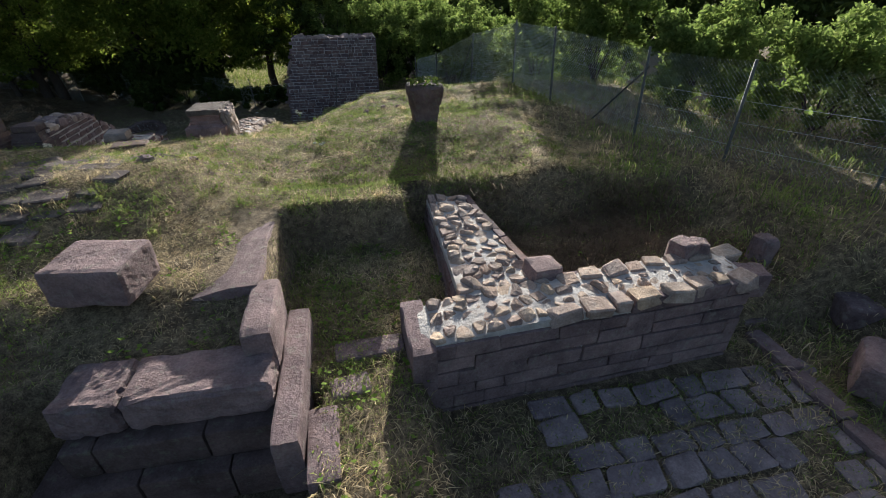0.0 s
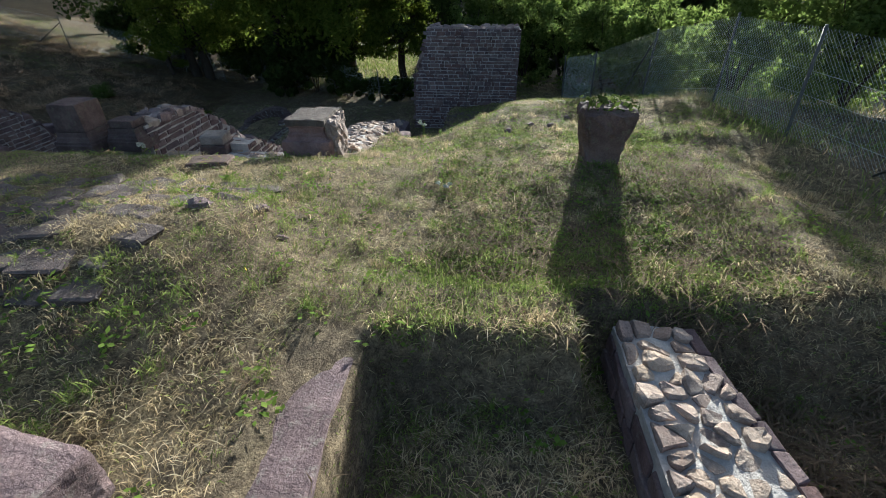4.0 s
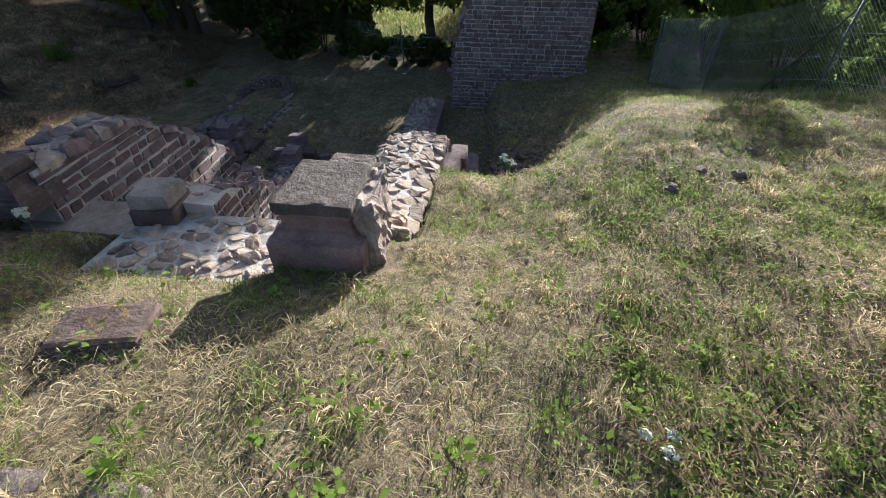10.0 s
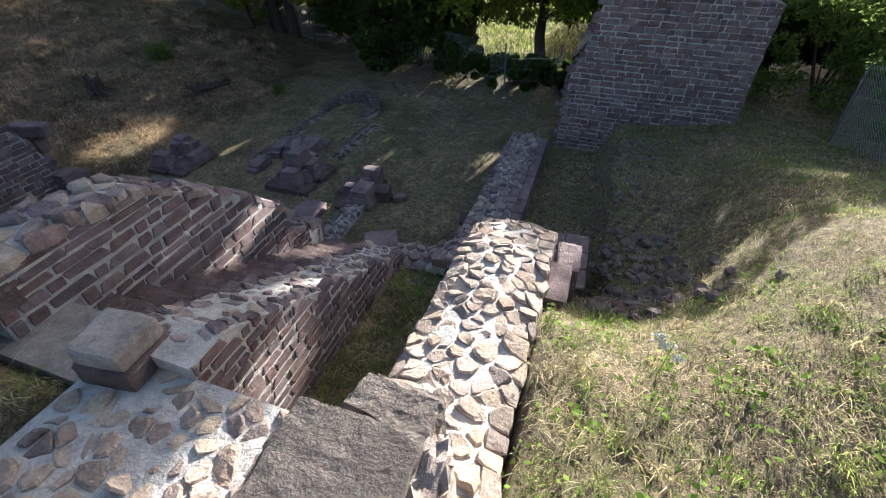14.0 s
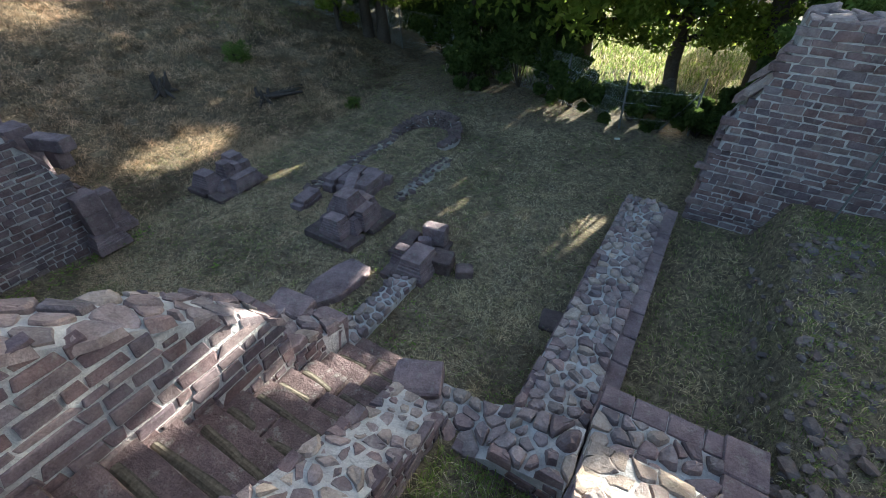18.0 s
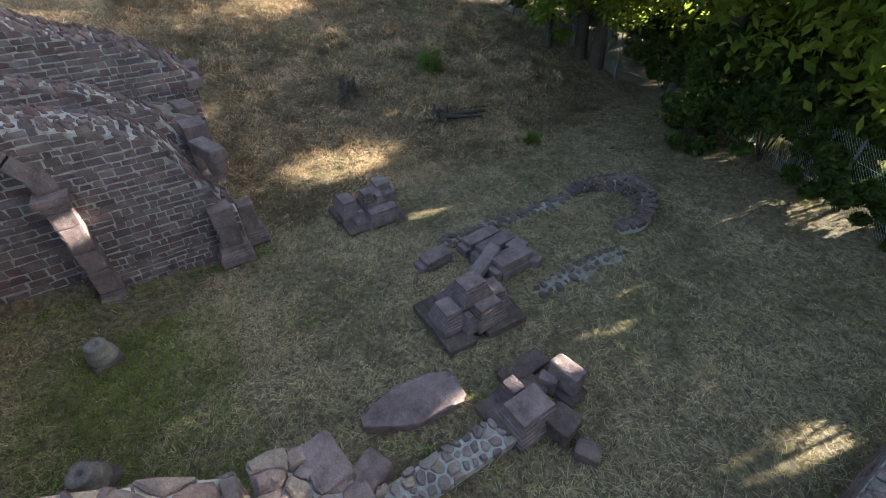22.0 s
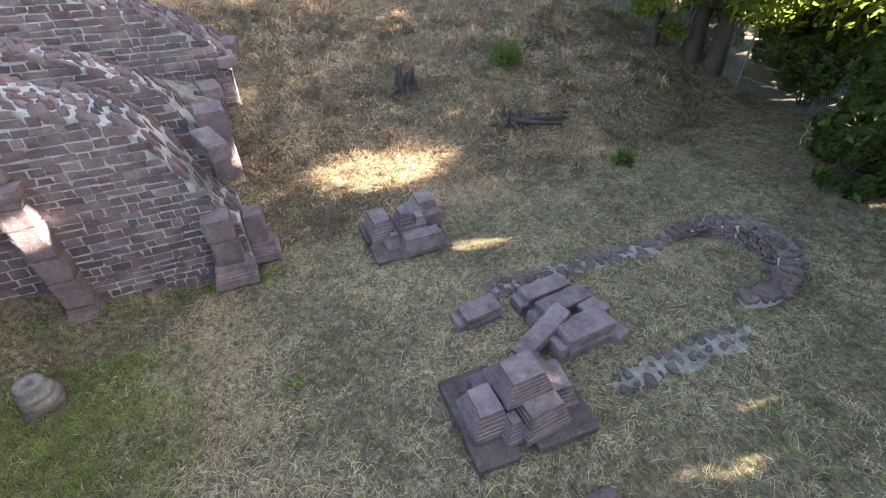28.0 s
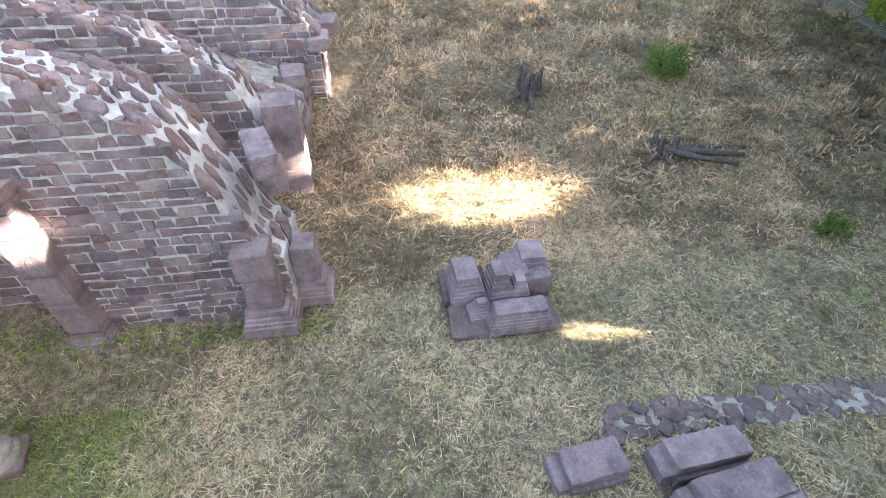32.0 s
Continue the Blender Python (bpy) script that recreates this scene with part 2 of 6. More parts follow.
BARK = plain_mat("bark", (0.028, 0.022, 0.018), (0.075, 0.058, 0.045), 14)
SOIL = plain_mat("dark_soil", (0.06, 0.05, 0.038), (0.16, 0.135, 0.1), 22, 1.0)
DEADWOOD = plain_mat("grey_dead_wood", (0.03, 0.024, 0.022), (0.11, 0.088, 0.075), 20)
POST = plain_mat("galvanised_post", (0.07, 0.075, 0.07), (0.14, 0.145, 0.14), 12, 0.6, 0.2)
BRIGHTWIRE = plain_mat("bright_galvanised_wire", (0.5, 0.53, 0.53), (0.7, 0.73, 0.72), 6, 0.45, 0.1)
WIRE = plain_mat("galvanised_wire", (0.12, 0.12, 0.115), (0.22, 0.22, 0.21), 6, 0.5, 0.1)
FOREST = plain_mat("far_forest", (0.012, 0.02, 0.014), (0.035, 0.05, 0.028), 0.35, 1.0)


# ---- building helpers ----
def sstep(a, b, x):
    t = min(1.0, max(0.0, (x - a) / (b - a)))
    return t * t * (3 - 2 * t)


def lerp_table(y, rows):
    """A height read off straight lines between rows of (place, height)."""
    return float(np.interp(y, [r[0] for r in rows], [r[1] for r in rows]))


def thing(name, label, category, at=(0, 0, 0), group="", kind="", rz=0.0):
    ob = new(name)
    ob.empty_display_size = 0.1
    ob.matrix_world = pose(*at, 0, 0, rz)
    return tagged(ob, label, category, group, kind)


def as_mesh(name, bm, material):
    me = bpy.data.meshes.new(name)
    bm.to_mesh(me)
    bm.free()
    me.materials.append(material)
    return me


def part(name, bm, material, parent, label="", at=None):
    me = bm if isinstance(bm, bpy.types.Mesh) else as_mesh(name, bm, material)
    if isinstance(bm, bpy.types.Mesh) and not me.materials:
        me.materials.append(material)
    ob = new(name, me)
    if parent is not None:
        ob.parent = parent
    if at is not None:
        ob.matrix_local = at
    return tagged(ob, label)


def raw_mesh(name, verts, faces, material, smooth=False):
    """A mesh from arrays: verts n x 3, faces m x k of equal size."""
    me = bpy.data.meshes.new(name)
    k = faces.shape[1]
    me.vertices.add(len(verts))
    me.vertices.foreach_set("co", np.ascontiguousarray(verts, dtype=np.float32).ravel())
    me.loops.add(faces.size)
    me.loops.foreach_set("vertex_index", np.ascontiguousarray(faces, dtype=np.int32).ravel())
    me.polygons.add(len(faces))
    me.polygons.foreach_set("loop_start", np.arange(0, faces.size, k, dtype=np.int32))
    if smooth:
        me.polygons.foreach_set("use_smooth", np.ones(len(faces), dtype=bool))
    me.materials.append(material)
    me.update(calc_edges=True)
    return me


def chamfer_box(seed, cut=0.12, jit=0.05):
    """A unit block with cut edges and corners, each corner a little off; 24 vertices, 44 triangles."""
    r = random.Random(seed)
    bm = bmesh.new()
    bmesh.ops.create_cube(bm, size=1)
    bmesh.ops.bevel(bm, geom=bm.edges[:] + bm.verts[:], offset=cut, segments=1, affect="EDGES", clamp_overlap=True)
    sh = {}
    for v in bm.verts:
        key = tuple(int(c > 0) for c in v.co)
        if key not in sh:
            sh[key] = Vector((r.uniform(-jit, jit), r.uniform(-jit, jit), r.uniform(-jit, jit)))
        v.co += sh[key] + Vector((r.uniform(-jit, jit), r.uniform(-jit, jit), r.uniform(-jit, jit))) * 0.3
    return bm


def rock(seed, flat=0.8, rough=0.22):
    """An irregular rubble stone of about unit size."""
    r = random.Random(seed)
    bm = bmesh.new()
    bmesh.ops.create_icosphere(bm, subdivisions=1, radius=0.56)
    for v in bm.verts:
        v.co *= 1 + r.uniform(-rough, rough)
        for i in range(3):
            v.co[i] = max(-0.46, min(0.46, v.co[i]))
        v.co.z *= flat
    return bm


BRICKS = [as_mesh("stone", chamfer_box(100 + i, 0.06, 0.085), STONE) for i in range(14)]
ASHLARS = [as_mesh("ashlar", chamfer_box(200 + i, 0.035, 0.02), BLOCK) for i in range(8)]
ROCKS = [as_mesh("rubble_stone", rock(300 + i), RUBBLE) for i in range(16)]
FOOTING = [as_mesh("rubble_stone", chamfer_box(450 + i, 0.14, 0.13), DARKBLOCK) for i in range(10)]
SLABS = [as_mesh("paving_slab", chamfer_box(430 + i, 0.09, 0.1), SLAB) for i in range(12)]
EDGES = [as_mesh("edge_stone", chamfer_box(470 + i, 0.1, 0.1), RUBBLE_PALE) for i in range(8)]
FLAGS = [as_mesh("flagstone", chamfer_box(400 + i, 0.11, 0.13), PAVING) for i in range(12)]


def rough_block(w, d, h, n=7, amp=0.02, seed=0, round_off=0.04, skew=0.0):
    """A quarried block standing on z = 0, with worn arrises and a hummocky surface."""
    bm = bmesh.new()
    bmesh.ops.create_cube(bm, size=1)
    bmesh.ops.subdivide_edges(bm, edges=bm.edges[:], cuts=n, use_grid_fill=True)
    off = Vector((seed * 3.1, seed * 1.7, seed * 0.9))
    half = Vector((w / 2, d / 2, h / 2))
    for v in bm.verts:
        p = Vector((v.co.x * w, v.co.y * d, v.co.z * h))
        near = sum(1 for i in range(3) if abs(p[i]) > half[i] - 0.75 * round_off - 1e-4)
        if near >= 2:
            p -= Vector([math.copysign(round_off * (0.25 if near == 2 else 0.45), p[i]) if abs(p[i]) > half[i] - 1e-4 else 0 for i in range(3)])
            p -= p.normalized() * max(0, noise.noise(p * 5 + off)) * amp * 2.5
        p += noise.noise_vector(p * 4.0 + off) * amp * 0.45 + noise.noise_vector(p * 15.0 + off) * amp * 0.5
        p.x += skew * p.z
        p.z += h / 2
        v.co = p
    return bm


def moulded(w, d, rings, seed=0, amp=0.008):
    """A base or plinth with running mouldings: rings of (height, inset from the outline)."""
    bm = bmesh.new()
    loops = []
    off = Vector((seed * 2.3, 0, seed))
    n = 5
    for z, ins in rings:
        x, y = w / 2 - ins, d / 2 - ins
        pts = [(-x + 2 * x * i / n, -y) for i in range(n)] + [(x, -y + 2 * y * i / n) for i in range(n)]
        pts += [(x - 2 * x * i / n, y) for i in range(n)] + [(-x, y - 2 * y * i / n) for i in range(n)]
        loops.append([bm.verts.new(Vector((a, b, z)) + noise.noise_vector(Vector((a, b, z)) * 5 + off) * amp) for a, b in pts])
    for a, b in zip(loops, loops[1:]):
        for i in range(len(a)):
            bm.faces.new((a[i], a[(i + 1) % len(a)], b[(i + 1) % len(a)], b[i]))
    bm.faces.new(loops[-1])
    bm.faces.new(loops[0][::-1])
    return bm


PLINTH = [(0, 0), (0.42, 0), (0.46, 0.1), (0.56, 0.1), (0.6, 0.2), (0.72, 0.24), (0.78, 0.34), (1, 0.34)]


LAYERED = [(0, 0), (0.3, 0), (0.31, 0.16), (0.42, 0.18), (0.43, 0.34), (0.54, 0.36), (0.55, 0.55), (0.68, 0.6), (0.69, 0.8), (0.8, 0.84), (0.81, 1), (1, 1.04)]


def rings(h, out, table=PLINTH):
    return [(z * h, i * out) for z, i in table]


def column_core(x0, x1, y0, y1, bottom, top, along="y", step=0.14, seed=0.0, crown=0.02):
    """The mortared core of a wall: a body with vertical sides whose uneven top follows top(s)."""
    bm = bmesh.new()
    a, b = (y0, y1) if along == "y" else (x0, x1)
    c, d = (x0, x1) if along == "y" else (y0, y1)
    n, k = max(2, int((b - a) / step)), 6
    cols = []
    for i in range(n + 1):
        s = a + (b - a) * i / n
        zb, zt = bottom(s), top(s)
        col = []
        for j in range(k + 1):
            q = c + (d - c) * j / k
            bulge = crown * (1 - abs(2 * j / k - 1) ** 2) + 0.012 * noise.noise(Vector((s * 3.1, q * 3.3, seed)))
            p = (q, s) if along == "y" else (s, q)
            col.append(bm.verts.new((*p, max(zb + 0.03, zt + bulge))))
        p0 = (c, s) if along == "y" else (s, c)
        p1 = (d, s) if along == "y" else (s, d)
        col = [bm.verts.new((*p0, zb))] + col + [bm.verts.new((*p1, zb))]
        cols.append(col)
    for p, q in zip(cols, cols[1:]):
        for j in range(len(p) - 1):
            bm.faces.new((p[j], p[j + 1], q[j + 1], q[j]))
    bm.faces.new(cols[0][::-1])
    bm.faces.new(cols[-1])
    bmesh.ops.recalc_face_normals(bm, faces=bm.faces[:])
    return bm


def joined(name, meshes_at, material, parent, label=""):
    """Many pieces in one mesh: rows of (mesh, matrix)."""
    vs, fs3, fs4, base = [], [], [], 0
    cache = {}
    for me, m in meshes_at:
        if me.name not in cache:
            co = np.empty(len(me.vertices) * 3, dtype=np.float32)
            me.vertices.foreach_get("co", co)
            cache[me.name] = (co.reshape(-1, 3), [tuple(p.vertices) for p in me.polygons])
        co, polys = cache[me.name]
        mm = np.array(m)
        vs.append(co @ mm[:3, :3].T + mm[:3, 3])
        fs3 += [tuple(i + base for i in p) for p in polys]
        base += len(co)
    me = bpy.data.meshes.new(name)
    me.from_pydata(np.concatenate(vs).tolist(), [], fs3)
    me.materials.append(material)
    ob = new(name, me)
    ob.parent = parent
    return tagged(ob, label, kind="stuff")


def masonry(parent, base, along, out, length, bottom, top, course=(0.09, 0.16), stone=(0.14, 0.4), depth=0.12, bank=None,
            most=300, skip=None, seed=1, joint=0.021, near=None, rest=None):
    """Lays courses of stones on a wall face. base: the face's corner; along and out: unit vectors on plan; bottom(s), top(s): heights."""
    r = random.Random(seed)
    bank = bank or BRICKS
    U, N = Vector((*along, 0)), Vector((*out, 0))
    z = min(bottom(s) for s in np.linspace(0, length, 12))
    zmax = max(top(s) for s in np.linspace(0, length, 40))
    rows, placed = [], []
    while z < zmax:
        hgt = r.uniform(*course)
        s = -r.uniform(0, 0.2)
        while s < length:
            L = min(r.uniform(*stone) if r.random() > 0.15 else stone[0], 1.2)
            a, b = max(0, s), min(length, s + L)
            s += L
            if b - a < 0.06:
                continue
            c = (a + b) / 2
            if z + hgt * 0.5 < bottom(c) or z + hgt * 0.7 > top(c) or (skip and skip(c, z + hgt / 2)):
                continue
            placed.append((c, z + hgt / 2 + r.uniform(-0.009, 0.009), b - a, hgt * r.uniform(0.84, 1.05)))
        z += hgt
    if near:
        placed.sort(key=lambda p: near(p[0], p[1]))
    turn = Matrix(((U.x, N.x, 0), (U.y, N.y, 0), (0, 0, 1))).to_4x4()
    inv = parent.matrix_world.inverted()
    for k, (c, zz, L, hgt) in enumerate(placed):
        p = Vector((base[0], base[1], 0)) + U * c + N * (r.uniform(-0.002, 0.014) - depth / 2) + Vector((0, 0, zz))
        m = Matrix.Translation(p) @ turn @ pose(0, 0, 0, r.uniform(-2, 2), r.uniform(-1.2, 1.2), r.uniform(-1.5, 1.5)) @ Matrix.Diagonal((L - joint, depth, hgt - joint, 1))
        me = r.choice(bank)
        if k < most:
            ob = new(me.name.split(".")[0], me)
            ob.parent = parent
            ob.matrix_local = inv @ m
        else:
            rows.append((me, inv @ m))
    if rows:
        joined("further_stones", rows, rest or STONE_ISLAND, parent, "further courses of small red sandstones")
    return len(placed)


def clip_cell(poly, p, q):
    """Cuts a polygon to the side of p against q, along the line half-way between them."""
    m, d = (p + q) / 2, q - p
    out = []
    for a, b in zip(poly, poly[1:] + poly[:1]):
        sa, sb = (a - m).dot(d), (b - m).dot(d)
        if sa <= 0:
            out.append(a)
        if sa * sb < 0:
            out.append(a + (b - a) * (sa / (sa - sb)))
    return out


def strew(parent, x0, x1, y0, y1, top, size=(0.12, 0.3), most=300, seed=1, keep=None, gap=0.8, tall=0.6, joint=0.03, material=None, skew=0.0):
    """Rubble bedded in the uneven top of a wall: flat angular stones fitted to one another with mortar joints; top(x, y)."""
    r = random.Random(seed)
    mean = (size[0] + size[1]) / 2 * gap * 1.12
    inv = parent.matrix_world.inverted()
    pts = []
    ny, nx = max(1, round((y1 - y0) / mean)), max(1, round((x1 - x0) / mean))
    for j in range(ny):
        for i in range(nx):
            if r.random() < 0.07:
                continue
            pts.append(Vector((x0 + (x1 - x0) * (i + 0.5 + (0.25 if j % 2 else -0.25) + r.uniform(-0.46, 0.46)) / nx, y0 + (y1 - y0) * (j + 0.5 + r.uniform(-0.46, 0.46)) / ny)))
    rows, k = [], 0
    for p in pts:
        if keep and not keep(p.x, p.y):
            continue
        b = mean * r.uniform(0.8, 1.2)
        poly = [Vector((max(x0 - 0.02, p.x - b), max(y0 - 0.02, p.y - b))), Vector((min(x1 + 0.02, p.x + b), max(y0 - 0.02, p.y - b))), Vector((min(x1 + 0.02, p.x + b), min(y1 + 0.02, p.y + b))), Vector((max(x0 - 0.02, p.x - b), min(y1 + 0.02, p.y + b)))]
        for q in pts:
            if q is not p and abs(q.x - p.x) < 2 * b and abs(q.y - p.y) < 2 * b and len(poly) > 2:
                poly = clip_cell(poly, p, q)
        if len(poly) < 3:
            continue
        c = sum(poly, Vector((0, 0))) / len(poly)
        rad = sum((v - c).length for v in poly) / len(poly)
        if rad < 0.05:
            continue
        bent = []
        for a, d in zip(poly, poly[1:] + poly[:1]):
            bent.append(a)
            if (d - a).length > 0.1:
                side = Vector((-(d - a).y, (d - a).x))
                bent.append(a.lerp(d, r.uniform(0.35, 0.65)) + side * r.uniform(-0.14, 0.03))
        poly = bent
        f = max(0.4, 1 - joint * r.uniform(0.35, 1.5) / rad)
        h = rad * r.uniform(0.03, 0.36) * tall / 0.5
        tx = r.uniform(-0.2, 0.2) + 0.6 * max(-1.6, min(1.6, (top(c.x + 0.06, c.y) - top(c.x - 0.06, c.y)) / 0.12))
        ty = r.uniform(-0.2, 0.2) + 0.6 * max(-1.6, min(1.6, (top(c.x, c.y + 0.06) - top(c.x, c.y - 0.06)) / 0.12))
        bm = bmesh.new()
        loops = []
        for ff, zz in ((1.05, -0.1), (1.0, h * 0.35), (r.uniform(0.7, 0.88), h * 0.9)):
            loops.append([bm.verts.new(((v - c).x * f * ff * (1 + 0.05 * r.uniform(-1, 1)), (v - c).y * f * ff * (1 + 0.05 * r.uniform(-1, 1)), zz + tx * (v - c).x + ty * (v - c).y + r.uniform(-0.25, 0.25) * h)) for v in poly])
        for a, d in zip(loops, loops[1:]):
            for i in range(len(poly)):
                bm.faces.new((a[i], a[(i + 1) % len(poly)], d[(i + 1) % len(poly)], d[i]))
        mid = bm.verts.new((0, 0, h * r.uniform(0.75, 1.25)))
        for i in range(len(poly)):
            bm.faces.new((loops[2][i], loops[2][(i + 1) % len(poly)], mid))
        me = as_mesh("rubble_stone", bm, material or RUBBLE)
        m = inv @ Matrix.Translation((c.x, c.y + skew * (c.x - x0), top(c.x, c.y) - 0.005))
        if k < most:
            ob = new("rubble_stone", me)
            ob.parent = parent
            ob.matrix_local = m
        else:
            rows.append((me, m))
        k += 1
    if rows:
        joined("further_rubble", rows, RUBBLE_ISLAND, parent, "further small rubble stones set in mortar")


# ---- ground ----
def lawn_z(x, y):
    z = -0.04 * min(6.0, max(0.0, -8.5 - x))
    far = max(0.0, -14.2 - x + 0.25 * max(0.0, 24 - y))
    z += 0.34 * far - 0.006 * min(far, 28) ** 2
    rough = sstep(-14.5, -16.5, x)
    z += rough * (0.16 * noise.noise(Vector((x * 0.9, y * 0.9, 13))) + 0.09 * noise.noise(Vector((x * 2.4, y * 2.4, 17))))
    return z + 0.35 * sstep(26.0, 29.5, y) + 0.05 * noise.noise(Vector((x * 0.7, y * 0.7, 3)))


def mound_z(x, y):
    """The grassy terrace and its slope down to the trench and the far wall."""
    top = 4.12 - 0.35 * sstep(10.6, 12.2, y) * sstep(1.6, -0.6, x) - 0.2 * sstep(9.5, 12.5, y) * sstep(0.5, 2.0, x)
    top -= 0.35 * sstep(11.6, 14.2, y) * sstep(2.2, 0.3, x)
    top -= 0.3 * sstep(11.0, 12.2, y) * sstep(-1.9, -2.4, x)
    top -= 0.32 * sstep(5.4, 4.4, y)
    top -= 0.17 * sstep(-0.7, 0.5, x) * sstep(7.5, 8.5, y) * sstep(5.5, 4.0, x)
    top += 0.32 * math.exp(-((x - 3.35) / 1.3) ** 2 - ((y - 11.5) / 1.5) ** 2)
    top += (0.46 - 0.16 * sstep(-2.0, -3.8, x)) * sstep(0.4, -1.4, x) * math.exp(-((y - 8.0) / 1.45) ** 2)
    top -= 0.28 * sstep(5.2, 6.8, x) * sstep(12.5, 11.0, y)
    start = 14.0 + 1.4 * sstep(0.2, 3.0, x)
    run = 4.0 + 5.5 * sstep(0.2, 3.2, x)
    low = 1.25 + 0.35 * sstep(0.5, 3.5, x)
    z = top + (low - top) * sstep(start, start + run, y)
    z += 0.05 * noise.noise(Vector((x * 0.9, y * 0.9, 1))) + 0.03 * noise.noise(Vector((x * 2.6, y * 2.6, 2)))
    z += 0.18 * max(0, noise.noise(Vector((x * 0.8 + 4, y * 0.8, 7)))) * sstep(1.8, 2.6, x) * sstep(12.5, 13.5, y) * sstep(18, 16, y)
    return z - 1.5 * sstep(9.5, 14, x) * sstep(8, 20, y)


def ground_z(x, y):
    z = mound_z(x, y)
    # trench beside the long wall
    z += (0.2 - z) * sstep(0.15, -0.35, x) * sstep(16.9, 18.3, y)
    # rubble floor and stair landing sunk in the terrace edge
    z += (min(z, 3.15) - z) * sstep(-4.75, -4.45, x) * sstep(-1.95, -2.2, x) * sstep(11.75, 12.0, y)
    z += (min(z, 3.0) - z) * sstep(-6.3, -6.0, x) * sstep(-4.3, -4.5, x) * sstep(12.6, 12.9, y)
    # the ridge wall stands free of the bank on its own side
    z += (min(z, 2.6) - z) * sstep(-0.8, -1.1, x) * sstep(12.55, 12.8, y) * sstep(18.0, 17.0, y) * sstep(-2.6, -2.2, x)
    # low ground: lawn, stair well and small court
    low = lawn_z(x, y)
    if x > -3.9:
        low = 1.72 - 0.12 * (y - 13.8) + (0.0 - 1.35) * sstep(17.3, 18.0, y)
        low = max(low, lawn_z(x, y))
    z += (low - z) * sstep(-2.0, -2.25, x) * sstep(13.15, 13.45, y)
    # hollows beside the rubble walls near the start, and the paved floor before them
    z += (3.4 - z) * sstep(0.62, 0.74, x) * sstep(3.3, 3.0, x) * sstep(7.15, 6.9, y)
    z += (3.3 - z) * sstep(2.5, 2.6, x) * sstep(3.3, 3.0, x) * sstep(7.9, 7.8, y)
    z += (3.25 - z) * sstep(2.9, 3.2, x) * sstep(8.6, 7.7, x) * sstep(8.2, 7.3, y)
    z += (2.74 - z) * sstep(2.3, 2.5, x) * sstep(4.95, 4.75, y) * sstep(9.2, 8.2, x)
    z += (3.38 - z) * sstep(1.12, 1.22, x) * sstep(2.45, 2.4, x) * sstep(5.4, 4.6, y)
    z += (2.7 - z) * sstep(1.2, 1.12, x) * sstep(4.35, 4.1, y) * sstep(-1.6, -1.3, x)
    # meadow and wooded hills beyond
    far = 0.45 + 0.3 * noise.noise(Vector((x * 0.05, y * 0.05, 0)))
    z += (far - z) * sstep(29.0, 34.0, y) * sstep(-16, -10, x)
    z += 12.0 * sstep(75, 150, y) + 7.0 * sstep(60, 200, abs(x))
    return z


def spaced(a, b, step, lo, hi):
    mid = list(np.arange(a, b + 1e-6, step))
    left, right, d = [], [], step
    x = a
    while x > lo:
        d *= 1.22
        x -= d
        left.append(x)
    x, d = b, step
    while x < hi:
        d *= 1.22
        x += d
        right.append(x)
    return np.array(left[::-1] + mid + right)


def hummock(x, y):
    """Small tussocks and hollows of the turf; coarser on the rough slope."""
    if not (-30 < x < 12 and 1 < y < 34):
        return 0.0
    rough = 1.0 + 2.6 * sstep(-14.0, -16.5, x) + 1.0 * sstep(0.8, 1.8, x) * sstep(15.0, 13.0, y) * sstep(7.5, 8.5, y)
    a = 0.5 + 0.5 * sstep(-0.2, 0.5, noise.noise(Vector((x * 0.5, y * 0.5, 21))))
    return rough * a * (0.028 * noise.noise(Vector((x * 2.9, y * 2.9, 5))) + 0.02 * noise.noise(Vector((x * 6.5, y * 6.5, 8))))


def build_ground():
    xs, ys = spaced(-22, 9.5, 0.13, -320, 320), spaced(2.0, 30.0, 0.13, -120, 420)
    v = np.array([(x, y, ground_z(x, y) + hummock(x, y)) for y in ys for x in xs])
    w = len(xs)
    i, j = np.meshgrid(np.arange(w - 1), np.arange(len(ys) - 1))
    a = (j * w + i).ravel()
    f = np.stack([a, a + 1, a + w + 1, a + w], 1)
    tagged(new("ground", raw_mesh("ground", v, f, EARTH, True)), "dry grassy ground sloping down to the lawn", "ground", kind="structure")
    return xs, ys, v[:, 2].reshape(len(ys), len(xs))


GROUND_X, GROUND_Y, GROUND_H = build_ground()


def sampled(xs, ys, h, x, y):
    """Heights of a grid at many places at once."""
    i, j = np.clip(np.searchsorted(xs, x) - 1, 0, len(xs) - 2), np.clip(np.searchsorted(ys, y) - 1, 0, len(ys) - 2)
    a, b = (x - xs[i]) / (xs[i + 1] - xs[i]), (y - ys[j]) / (ys[j + 1] - ys[j])
    return (h[j, i] * (1 - a) + h[j, i + 1] * a) * (1 - b) + (h[j + 1, i] * (1 - a) + h[j + 1, i + 1] * a) * b


# ---- walls ----
def wall(name, label):
    return thing(name, label, "wall", kind="structure")


def const(v):
    return lambda s: v


# stair wall with the broken rounded top
A_TOP = [(13.0, 3.95), (14.0, 3.95), (14.8, 3.85), (15.5, 3.42), (16.0, 3.08), (16.45, 2.72), (16.95, 2.2), (17.0, 1.5), (17.9, 1.2)]
STAIR_TOP, STAIR_SLOPE = 3.05, 0.55


def stair_line(y):
    return STAIR_TOP - STAIR_SLOPE * max(0.0, y - 13.55)


def a_top(y):
    return lerp_table(y, A_TOP)


